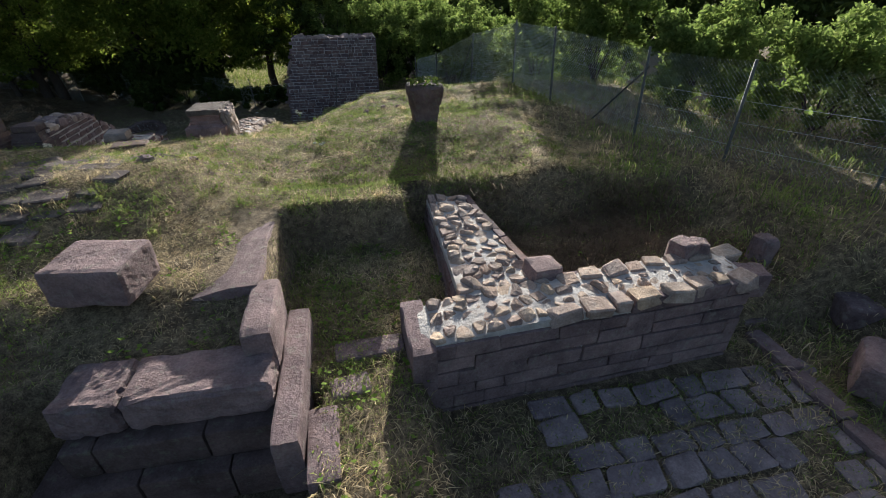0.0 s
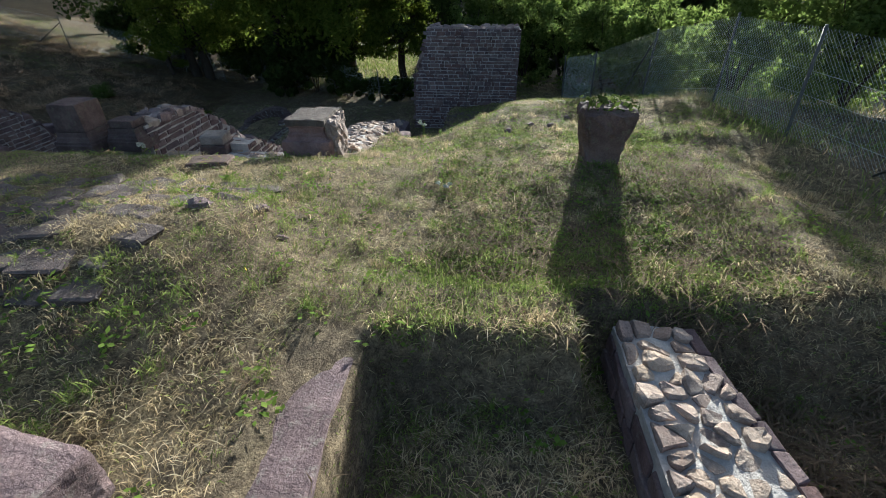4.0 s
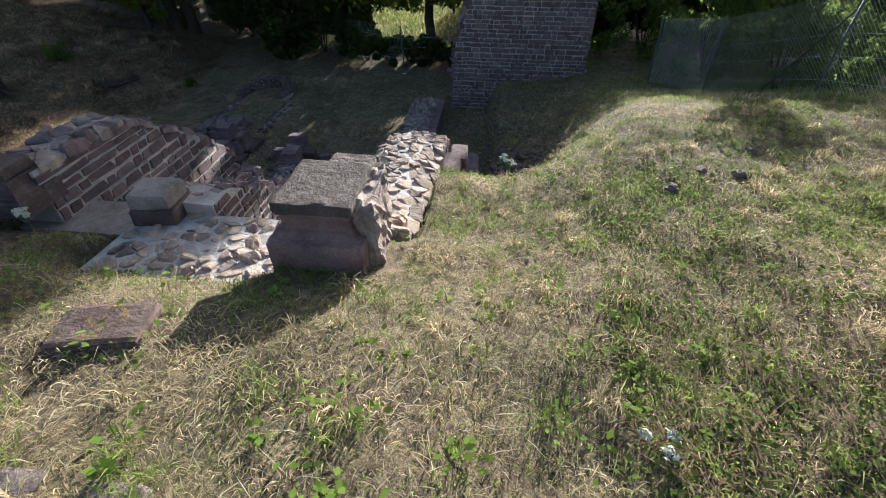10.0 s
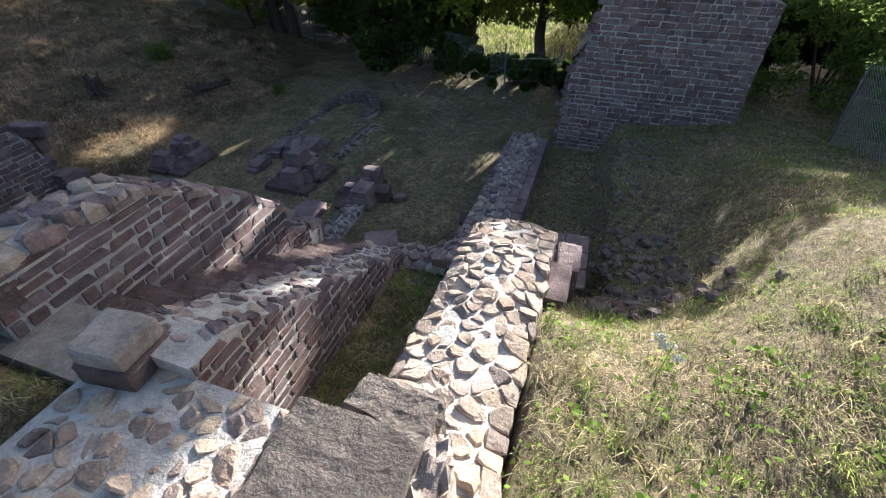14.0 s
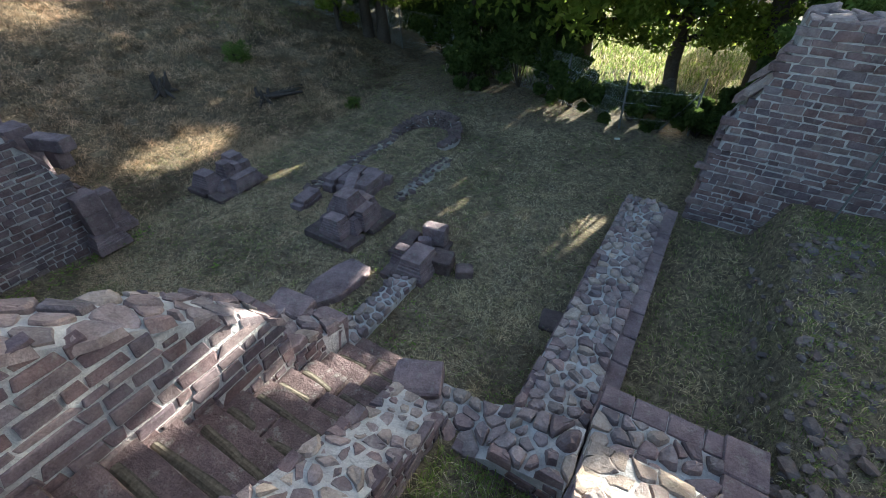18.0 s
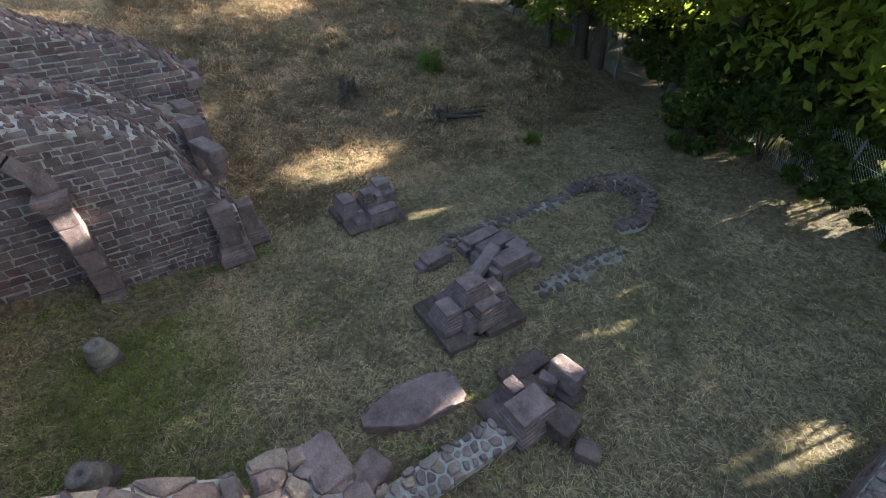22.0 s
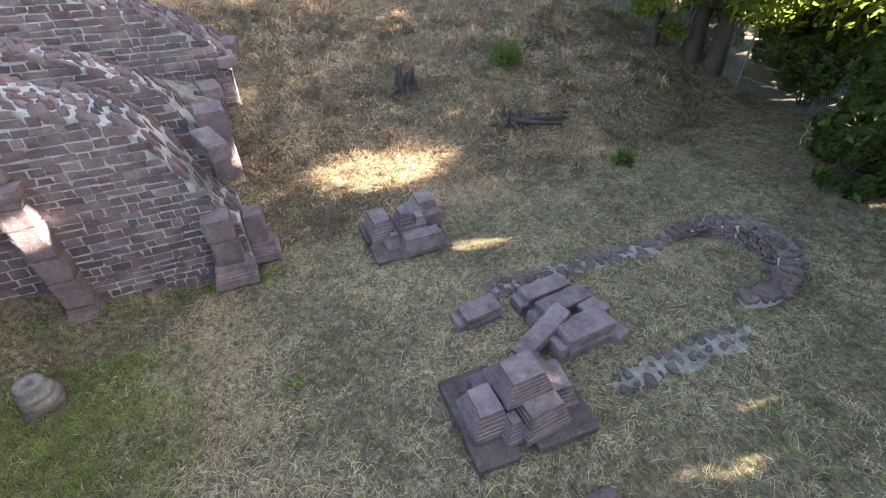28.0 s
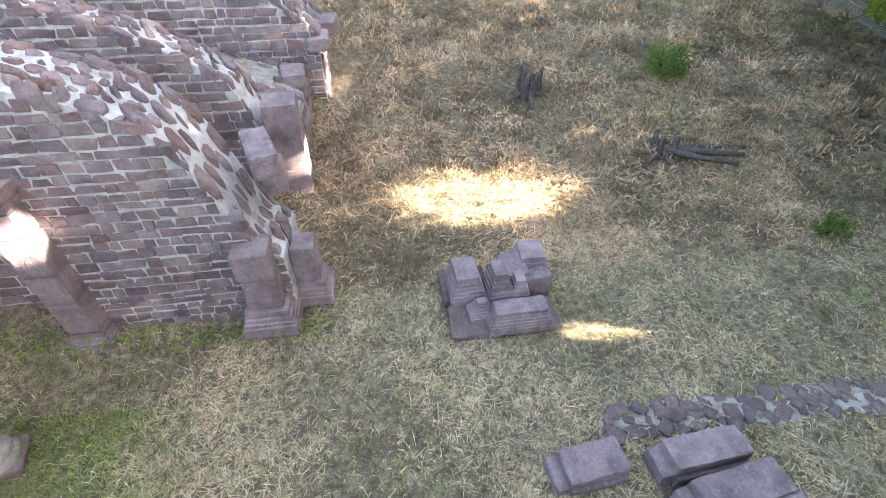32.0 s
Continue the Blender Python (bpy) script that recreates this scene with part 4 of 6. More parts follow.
FRONT = 0.06
bm = column_core(2.35, 6.4, 4.2, 4.9, const(2.5), lambda s: front_top(s) - 0.032, "x", seed=14)
for v in bm.verts:
    v.co.y += FRONT * (v.co.x - 2.3)
part("core", bm, MORTAR, w)
bm = column_core(2.9, 3.58, 4.9, 7.7, const(2.5), lambda s: lerp_table(s, [(4.9, 3.828), (7.8, 3.808)]), seed=15)
for v in bm.verts:
    v.co.x = 2.9 + (v.co.x - 2.9) * (1 + 0.21 * max(0, 7.6 - v.co.y))
part("core", bm, MORTAR, w)
masonry(w, (2.35, 4.16), (0.998, 0.06), (0.06, -0.998), 4.08, const(2.6), lambda s: front_top(2.35 + s) - 0.03, (0.17, 0.26), (0.35, 0.85), seed=44, most=150, bank=ASHLARS, joint=0.008)
masonry(w, (2.87, 5.0), (0, 1), (-1, 0), 2.7, const(3.0), const(3.8), (0.13, 0.2), (0.25, 0.5), seed=45, most=80)
masonry(w, (4.02, 5.05), (-0.143, 0.99), (0.99, 0.143), 2.68, const(3.2), const(3.8), (0.13, 0.2), (0.25, 0.5), seed=46, most=80)
masonry(w, (4.0, 5.04), (0.998, 0.06), (-0.06, 0.998), 2.4, const(3.1), lambda s: front_top(4.0 + s) - 0.04, (0.13, 0.2), (0.2, 0.5), seed=47, most=60)
masonry(w, (6.42, 4.45), (0, 1), (1, 0), 0.68, const(2.6), const(3.93), (0.13, 0.2), (0.2, 0.4), seed=48, most=40)
masonry(w, (2.92, 7.72), (1, 0), (0, 1), 0.64, const(3.2), const(3.8), (0.13, 0.2), (0.2, 0.4), seed=49, most=30)
strew(w, 2.47, 4.0, 4.22, 4.94, lambda x, y: front_top(x) - 0.02, (0.16, 0.36), seed=50, gap=0.58, tall=0.7, joint=0.032, material=RUBBLE_PALE, skew=FRONT)
strew(w, 4.0, 6.38, 4.5, 4.76, lambda x, y: front_top(x) - 0.02, (0.14, 0.3), seed=53, gap=0.7, tall=0.7, joint=0.055, material=RUBBLE_PALE, skew=FRONT)
strew(w, 2.92, 3.98, 4.98, 7.7, lambda x, y: 3.835, (0.18, 0.38), seed=51, gap=0.56, tall=0.7, joint=0.028, material=RUBBLE_PALE, keep=lambda x, y: x < 3.54 + 0.143 * (7.7 - y))
for edge_y, sd, x in ((4.27, 70, 3.75), (4.82, 71, 4.1)):
    r = random.Random(sd)
    while x < 6.3:
        L = r.uniform(0.2, 0.44)
        ob = new("edge_stone", r.choice(EDGES))
        ob.parent = w
        ob.matrix_local = w.matrix_world.inverted() @ pose(x + L / 2, edge_y + FRONT * (x - 2.3) + r.uniform(-0.03, 0.03), front_top(x + L / 2) - 0.055 + r.uniform(-0.025, 0.02), r.uniform(-5, 5), r.uniform(-5, 5), 3.4 + r.uniform(-9, 9)) @ Matrix.Diagonal((L - r.uniform(0.03, 0.07), r.uniform(0.18, 0.27), 0.16, 1))
        x += L
part("corner_block", rough_block(0.28, 0.92, 1.34, 9, 0.014, 30, 0.03), BLOCK, w, "dressed corner block", pose(2.33, 4.57, 2.44, 0, 0, 3))
for (x, y, z, a, b, c, r) in ((4.0, 5.18, 3.6, 0.4, 0.36, 0.42, 8), (5.88, 5.1, 3.75, 0.3, 0.3, 0.42, 20), (6.12, 5.1, 3.8, 0.26, 0.24, 0.34, 60), (6.62, 4.72, 3.55, 0.42, 0.32, 0.36, -10)):
    part("top_block", rough_block(a, b, c, 5, 0.018, x, 0.04), BLOCK, w, "", pose(x, y, z, 0, 3, r))

# stepped foundation with two ashlar courses
f = thing("stepped_foundation", "stepped ashlar foundation of dark red sandstone with worn top course", "foundation", kind="structure")
# lower courses: dark red stone, its colour also carrying the shade on their faces
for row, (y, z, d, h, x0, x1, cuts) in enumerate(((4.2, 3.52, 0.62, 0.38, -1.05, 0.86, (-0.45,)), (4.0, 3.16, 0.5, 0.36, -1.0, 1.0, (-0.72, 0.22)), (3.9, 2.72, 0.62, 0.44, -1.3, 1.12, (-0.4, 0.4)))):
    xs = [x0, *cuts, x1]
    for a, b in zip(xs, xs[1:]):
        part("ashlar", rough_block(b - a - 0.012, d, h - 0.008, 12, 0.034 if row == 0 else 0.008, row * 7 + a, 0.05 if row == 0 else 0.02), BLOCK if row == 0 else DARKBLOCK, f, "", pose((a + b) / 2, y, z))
f = thing("foundation_kerb", "pair of long dressed stones set on edge at the pit", "kerb stone", (0, 0, 0))
part("upper_stone", rough_block(0.32, 0.95, 0.62, 8, 0.014, 41, 0.04), BLOCK, f, "", pose(0.7, 4.78, 3.53, 0, 0, 2))
part("lower_stone", rough_block(0.26, 1.85, 0.75, 8, 0.012, 42, 0.03), BLOCK, f, "", pose(1.0, 4.3, 2.95, 0, 0, 1))
f = thing("pit_edge_beam", "long tapering sandstone beam lying along the pit edge", "stone beam", (0.28, 6.17, 3.58), rz=2)
bm = rough_block(0.62, 2.12, 0.6, 13, 0.012, 43, 0.03)
for v in bm.verts:
    t = (v.co.y + 1.06) / 2.12
    v.co.x = 0.31 + (v.co.x - 0.31) * (1.22 - 0.72 * t) + 0.015 * math.sin(9 * t)
    v.co.z -= 0.12 * t + (0.1 * sstep(0.1, -0.5, v.co.x) if v.co.z > 0.3 else 0)
part("beam", bm, BLOCK, f, "", pose(0, 0, 0))
b = thing("quarried_block", "large pinkish quarried sandstone block lying on the grass", "stone block", (-0.93, 5.3, 4.2), rz=-8)
part("block", rough_block(0.8, 0.66, 0.44, 10, 0.012, 45, 0.03, 0.04), BLOCK, b)
for (x, y, z, a, bb, c, r) in ((1.78, 4.72, 3.23, 0.8, 0.3, 0.2, 4), (1.55, 4.2, 3.24, 0.42, 0.3, 0.17, 10), (1.3, 3.55, 3.22, 0.3, 0.8, 0.2, 3)):
    b = thing("sill_stone", "flat pale sill stone half sunk in grass", "stone slab", (x, y, z), rz=r)
    part("slab", rough_block(a, bb, c, 6, 0.012, x + y, 0.03), BLOCK, b)

# paved floor before the wall: rows of worn slabs with grass in the joints
pv = thing("pavement_floor", "worn stone paving with grass in the joints", "pavement", kind="structure")
row_y = 4.0
while row_y > 1.2:
    h = rng.uniform(0.3, 0.4)
    x = 2.5 + rng.uniform(-0.2, 0.2)
    while x < 6.9:
        L = rng.uniform(0.32, 0.62)
        if rng.random() > 0.07 and not (x < 3.3 and row_y > 3.2):
            ob = new("paving_slab", rng.choice(SLABS))
            ob.parent = pv
            ob.matrix_local = pose(x + L / 2 + (row_y - 4.4) * -0.14, row_y, 2.735 + rng.uniform(-0.014, 0.012), rng.uniform(-1, 1), rng.uniform(-1, 1), 4 + rng.uniform(-4, 4)) @ Matrix.Diagonal((L - 0.05, h - 0.05, 0.09, 1))
        x += L
    row_y -= h
for i in range(4):
    part("kerb", rough_block(0.26, 0.72, 0.3, 6, 0.012, 60 + i, 0.03), BLOCK, pv, "long kerb stone", pose(7.06 - 0.03 * i, 4.3 - 0.74 * i, 2.55, 0, 0, 2))
for i, (x, y, z, a, bb, c, r) in enumerate(((7.5, 4.95, 2.72, 1.0, 0.3, 0.2, 6), (7.75, 5.6, 2.8, 0.3, 0.3, 0.95, 10), (8.3, 5.4, 2.85, 0.6, 0.45, 0.5, 30), (8.9, 5.3, 2.9, 0.7, 0.55, 0.55, 12), (7.85, 3.55, 2.75, 0.75, 0.6, 0.5, 40), (8.6, 4.6, 2.8, 0.5, 0.5, 0.4, 70), (9.3, 5.9, 3.1, 0.8, 0.6, 0.5, 25))):
    b = thing("fallen_block", "rough fallen sandstone block among weeds", "stone block", (x, y, z), "fallen blocks by the fence", rz=r)
    part("block", rough_block(a, bb, c, 7, 0.03, 70 + i, 0.06), BLOCK, b)

# flagstones in the turf of the terrace
tp = thing("terrace_paving", "irregular flagstones sunk in the terrace turf", "paving", kind="structure")
r5 = random.Random(55)
for i in range(9):
    for j in range(8):
        x, y = -5.2 + 0.46 * i + 0.12 * (j % 2), 6.6 + 0.42 * j
        if r5.random() < 0.14 or x > -1.45 + 0.3 * (y - 8):
            continue
        x, y = x + r5.uniform(-0.08, 0.08), y + r5.uniform(-0.08, 0.08)
        ob = new("flagstone", r5.choice(FLAGS))
        ob.parent = tp
        ob.matrix_local = pose(x, y, ground_z(x, y) - 0.028, r5.uniform(-4, 4), r5.uniform(-4, 4), r5.uniform(-16, 16)) @ Matrix.Diagonal((r5.uniform(0.32, 0.6) * (0.72 if x > -2.4 else 1), r5.uniform(0.28, 0.46) * (0.72 if x > -2.4 else 1), 0.1, 1))
for i, (x, y, s, r) in enumerate(((-2.2, 9.1, 0.24, 10), (-0.92, 8.57, 0.3, 40), (-1.55, 8.47, 0.4, 20), (2.1, 13.8, 0.34, 60), (3.07, 14.2, 0.3, 10), (2.6, 14.3, 0.26, 45), (3.5, 15.0, 0.24, 15), (-0.55, 8.2, 0.2, 20))):
    b = thing("field_stone", "rough sandstone lump lying in the grass", "stone", (x, y, ground_z(x, y) - 0.05), "stones in the grass", rz=r)
    part("stone", rough_block(s * 0.7, s * 0.55, s * 0.36, 5, s * 0.09, 80 + i, s * 0.18), BLOCK, b)
b = thing("turf_plate", "flat stone with yellow lichen lying in the grass", "stone slab", (-2.8, 10.72, ground_z(-2.8, 10.72) - 0.06), rz=12)
part("slab", rough_block(0.66, 0.42, 0.12, 7, 0.014, 90, 0.04), stone_mat("yellow_lichen_stone", [(0.16, 0.12, 0.11), (0.2, 0.15, 0.13)], (0.36, 0.24, 0.06), 0.8), b)

# old stump-like stone overgrown on top
sp = thing("overgrown_pillar", "dark weathered pillar stone with ivy and grass on top", "stone pillar", (3.43, 11.36, 3.85))
bm = rough_block(0.6, 0.54, 1.14, 12, 0.05, 95, 0.08)
for v in bm.verts:
    v.co.x *= 0.9 + 0.5 * sstep(0.2, 1.15, v.co.z)
    v.co.y *= 0.9 + 0.3 * sstep(0.2, 1.15, v.co.z)
part("shaft", bm, DARKBLOCK, sp)

# dark moulded piers on the terrace edge
for (x, y, ww, dd, h, nm, lab) in ((-6.75, 12.75, 0.8, 0.8, 1.0, "standing_pier", "dark standing pier of two dressed blocks on the terrace"), (-5.9, 12.95, 0.72, 0.62, 0.55, "moulded_plinth", "low dark moulded plinth stone at the stair head")):
    b = thing(nm, lab, "pier", (x, y, 3.5), rz=0)
    part("plinth", moulded(ww, dd, rings(0.45, 0.2), x), DARKBLOCK, b)
    if h > 0.6:
        part("upper_block", rough_block(ww - 0.16, dd - 0.16, h - 0.45, 7, 0.012, x, 0.03), DARKBLOCK, b, "", pose(0, 0, 0.45))
    else:
        part("upper_block", rough_block(ww - 0.2, dd - 0.2, 0.16, 6, 0.012, x, 0.03), DARKBLOCK, b, "", pose(0, 0, 0.45))

# the pier at the head of the rubble ridge
pr = thing("moulded_pier", "weathered pier of dressed sandstone with a moulded plinth and pitted top", "pier", (-1.64, 12.32, 3.3))
part("plinth", rough_block(0.9, 1.0, 0.8, 11, 0.012, 101, 0.03), RED_BLOCK, pr)
part("moulding", moulded(0.78, 0.84, [(0, 0), (0.03, 0.02), (0.06, 0.05), (0.1, 0.045), (0.13, 0.07)], 3), RED_BLOCK, pr, "", pose(0, 0, 0.79))
part("upper_block", rough_block(0.64, 0.7, 0.2, 10, 0.006, 102, 0.015), RED_BLOCK, pr, "", pose(0, 0, 0.9))
part("cap_moulding", moulded(0.68, 0.76, [(0, 0.05), (0.02, 0.03), (0.04, 0.0), (0.06, 0.0)], 5), RED_BLOCK, pr, "", pose(0, 0, 1.0))
part("cap_block", rough_block(0.72, 0.82, 0.12, 26, 0.016, 103, 0.014), CAPSTONE, pr, "pitted grey-brown cap stone", pose(0, 0.02, 1.05))
part("rough_backing", rough_block(0.26, 0.8, 1.02, 12, 0.085, 104, 0.05), RUBBLE_PALE, pr, "broken rubble backing", pose(0.4, 0.1, 0.08, 0, 0, 4))
part("rear_block", rough_block(0.52, 0.34, 0.42, 12, 0.03, 105, 0.05), CAPSTONE, pr, "broken block behind the cap", pose(0.12, 0.56, 0.7, 0, 0, -8))
b = thing("stair_head_block", "grey dressed corner block on a dark plinth at the stair head", "stone block", (-4.12, 13.08, 3.3), rz=6)
part("plinth", rough_block(0.54, 0.52, 0.3, 8, 0.012, 106, 0.03), DARKBLOCK, b)
part("block", rough_block(0.5, 0.47, 0.2, 9, 0.012, 107, 0.03), GREYSLAB, b, "grey lichened top block", pose(0, 0, 0.3))
for (x, y, z, a, bb, c, r) in ((-0.45, 15.0, 2.4, 0.55, 0.4, 0.48, -8), (-0.05, 14.95, 2.45, 0.3, 0.3, 0.3, 12), (-0.78, 15.9, 2.3, 0.3, 0.7, 0.55, 0), (-0.7, 16.6, 1.9, 0.34, 0.6, 0.8, 0)):
    b = thing("ridge_side_stone", "pale dressed stone at the foot of the rubble ridge", "stone block", (x, y, z), rz=r)
    part("block", rough_block(a, bb, c, 7, 0.012, x + y, 0.035), BLOCK, b)


# ---- things on the lawn ----
def on_lawn(x, y):
    return ground_z(x, y)


def stack(name, label, x, y, rz, pieces, group="", rise=1.2):
    """A heap of worked stones: pieces of (kind, x, y, z, w, d, h, turn)."""
    t = thing(name, label, "stone stack", (x, y, on_lawn(x, y) - 0.03), group, rz=rz)
    for i, (kind, px, py, pz, ww, dd, hh, rr) in enumerate(pieces):
        pz, hh = pz * rise, hh * rise
        m = pose(px, py, pz, rng.uniform(-1.5, 1.5), rng.uniform(-1.5, 1.5), rr)
        if kind == "m":
            part("moulded_stone", moulded(ww, dd, rings(hh, 0.095, LAYERED), i + x), BLOCK, t, "", m)
        elif kind == "d":
            part("dark_slab", rough_block(ww, dd, hh, 6, 0.012, i + x, 0.03), DARKBLOCK, t, "dark lichened slab", m)
        else:
            part("stone", rough_block(ww, dd, hh, 6, 0.014, i + x, 0.035), BLOCK, t, "", m)


GR = "pier bases on the lawn"
stack("stone_stack", "moulded pier stones stacked in steps with one block on top", -8.25, 20.95, 0, [
    ("d", -0.33, -0.35, 0, 0.74, 0.78, 0.15, 1), ("d", 0.33, -0.45, 0, 0.58, 0.58, 0.14, -2), ("d", -0.35, 0.45, 0, 0.68, 0.75, 0.14, 2), ("d", 0.36, 0.5, 0, 0.62, 0.86, 0.15, -3),
    ("m", 0.02, -0.4, 0.14, 0.6, 0.5, 0.36, 0), ("m", 0.32, 0.23, 0.14, 0.44, 0.66, 0.36, 4), ("m", 0.04, 0.58, 0.14, 0.62, 0.46, 0.36, -4), ("m", 0.31, -0.15, 0.14, 0.36, 0.32, 0.27, 2), ("s", -0.14, 0.06, 0.14, 0.56, 0.56, 0.33, 0), ("s", -0.35, -0.1, 0.14, 0.3, 0.6, 0.2, 3),
    ("m", -0.05, 0.1, 0.48, 0.56, 0.64, 0.29, 2)], GR)
stack("stone_stack", "low pier base of broken moulded stones on the lawn", -12.55, 20.93, 0, [
    ("d", -0.3, -0.42, 0, 0.72, 0.72, 0.13, 2), ("d", 0.42, -0.4, 0, 0.6, 0.68, 0.13, -2), ("d", -0.3, 0.4, 0, 0.74, 0.82, 0.13, -1), ("d", 0.42, 0.4, 0, 0.6, 0.8, 0.12, 1),
    ("m", -0.14, -0.43, 0.12, 0.68, 0.52, 0.38, 2), ("m", 0.07, 0.01, 0.12, 0.52, 0.38, 0.5, 3), ("m", 0.15, 0.29, 0.12, 0.4, 0.34, 0.4, -5), ("m", 0.52, 0.21, 0.12, 0.46, 0.9, 0.26, 0), ("m", -0.4, 0.61, 0.12, 0.6, 0.56, 0.4, -3),
    ("s", -0.2, 0.28, 0.12, 0.5, 0.36, 0.34, 4), ("m", 0.36, -0.3, 0.12, 0.3, 0.34, 0.26, 6), ("s", -0.02, 0.56, 0.12, 0.26, 0.46, 0.3, 8)], GR)
stack("stone_stack", "scattered pier base with a light upright block and weeds between", -6.15, 20.8, 0, [
    ("m", 0.1, -0.27, 0, 0.64, 0.82, 0.45, 3), ("m", -0.3, -0.22, 0, 0.46, 0.42, 0.43, 3), ("d", 0.47, 0.1, 0, 0.42, 0.44, 0.31, 14), ("d", -0.62, 0.3, 0, 0.36, 0.9, 0.16, 5), ("d", -0.33, -0.62, 0, 0.36, 0.36, 0.14, 2), ("d", -0.02, 0.62, 0, 0.66, 0.46, 0.13, 8),
    ("s", -0.04, 0.65, 0.12, 0.52, 0.3, 0.38, 9), ("s", -0.16, 0.4, 0.02, 0.3, 0.2, 0.3, 30), ("d", -0.25, 0.15, 0, 0.4, 0.34, 0.2, 0)], GR)
for i, (x, y, a, bb, c, rz) in enumerate(((-9.96, 21.35, 0.36, 0.66, 0.27, 6), (-9.9, 22.52, 0.32, 0.86, 0.37, 4), (-9.48, 22.6, 0.34, 0.92, 0.4, 7), (-8.9, 22.56, 0.4, 0.86, 0.43, 3), (-9.18, 22.95, 0.34, 0.4, 0.34, 12), (-8.72, 23.05, 0.28, 0.3, 0.24, 20))):
    b = thing("cornice_beam", "long moulded cornice stone lying among others on the lawn", "stone beam", (x, y, on_lawn(x, y) - 0.03), "cornice stones in a row", rz=rz)
    part("beam", rough_block(a, bb, c, 10, 0.011, 110 + i, 0.02), BLOCK, b)
    if bb > 0.6:
        part("ledge", rough_block(a * 0.98, 0.16, c * 0.66, 6, 0.01, 120 + i, 0.02), BLOCK, b, "projecting moulded ledge", pose(0, -bb / 2 - 0.05, 0.0))
        part("fillet", rough_block(0.06, bb * 0.94, c * 0.5, 6, 0.008, 150 + i, 0.015), BLOCK, b, "", pose(a / 2 + 0.01, 0, 0))
b = thing("leaning_stone", "long dressed stone leaning against the cornice stones", "stone block", (-9.10, 22.00, 0.0), rz=16)
part("slab", rough_block(0.3, 1.01, 0.2, 8, 0.01, 131, 0.03), BLOCK, b, "", pose(0, 0, 0.13, 26, 0, 0))
b = thing("stone_slab", "long boat-shaped red sandstone slab lying flat on grass", "stone slab", (-7.2, 19.2, on_lawn(-7.2, 19.2) - 0.03), rz=-3)
bm = rough_block(0.72, 1.6, 0.22, 10, 0.016, 132, 0.04)
for v in bm.verts:
    t = (v.co.y + 0.8) / 1.6
    v.co.x *= 0.25 + 0.75 * min(1, max(0, t * 2.6)) - 0.28 * sstep(0.75, 1.0, t)
    v.co.x += 0.1 * (t - 0.4)
part("slab", bm, BLOCK, b)
b = thing("loose_block", "small dark block lying in the grass", "stone block", (-5.2, 20.95, on_lawn(-5.2, 20.95) - 0.03), rz=30)
part("block", rough_block(0.36, 0.3, 0.22, 6, 0.02, 133, 0.04), DARKBLOCK, b)
b = thing("loose_block", "dark flat block lying by the low foundation", "stone block", (-3.2, 20.6, on_lawn(-3.2, 20.6) - 0.05), rz=10)
part("block", rough_block(0.4, 0.5, 0.16, 6, 0.02, 134, 0.05), DARKBLOCK, b)


def column_base(x, y, tilt, seed, label):
    t = thing("column_base", label, "column base", (x, y, on_lawn(x, y) - 0.02), "column bases on the lawn", rz=seed * 20)
    part("plinth", rough_block(0.48, 0.48, 0.14, 6, 0.02, seed, 0.04), DARKBLOCK, t)
    bm = bmesh.new()
    prof = [(0.22, 0.12), (0.24, 0.17), (0.22, 0.22), (0.2, 0.25), (0.22, 0.28), (0.2, 0.33), (0.17, 0.36), (0.175, 0.46), (0.16, 0.48), (0.05, 0.48), (0.045, 0.4)]
    loops = [[bm.verts.new((r * math.cos(a * math.pi / 10) * (1 + 0.05 * noise.noise(Vector((a, z * 9, seed)))), r * math.sin(a * math.pi / 10), z)) for a in range(20)] for r, z in prof]
    for p, q in zip(loops, loops[1:]):
        for i in range(20):
            bm.faces.new((p[i], p[(i + 1) % 20], q[(i + 1) % 20], q[i]))
    bm.faces.new(loops[-1])
    for fc in bm.faces:
        fc.smooth = True
    part("drum", bm, DRUM, t, "grey worn column drum with a dowel hole", pose(0, 0, 0, tilt, 0, 0))


column_base(-10.85, 15.2, 0, 1, "worn grey round column base standing on the lawn")
column_base(-8.5, 15.05, 9, 2, "tilted grey round column base sunk in the grass")

# low foundation running from the jamb to the scattered base
w = wall("wall_foundation_strip", "low foundation strip of rubble in white mortar across the lawn")
part("core", column_core(-6.3, -5.85, 18.0, 20.3, const(-0.15), const(0.14), seed=16, crown=0.03), MORTAR, w)
strew(w, -6.32, -5.84, 18.0, 20.3, lambda x, y: 0.175, (0.1, 0.22), seed=52, gap=0.85, tall=0.9, joint=0.034)
part("dark_block", rough_block(0.5, 0.42, 0.2, 6, 0.02, 140, 0.04), DARKBLOCK, w, "", pose(-6.2, 20.25, 0.02, 0, 0, 6))
part("grey_block", rough_block(0.42, 0.5, 0.34, 6, 0.02, 141, 0.05), BLOCK, w, "", pose(-6.55, 18.2, -0.02, 0, 0, 24))

# horseshoe-shaped apse footing
ap = wall("wall_apse_footing", "low horseshoe footing of an apse, rubble stones sunk in the lawn")
AC = Vector((-9.4, 25.95, 0))


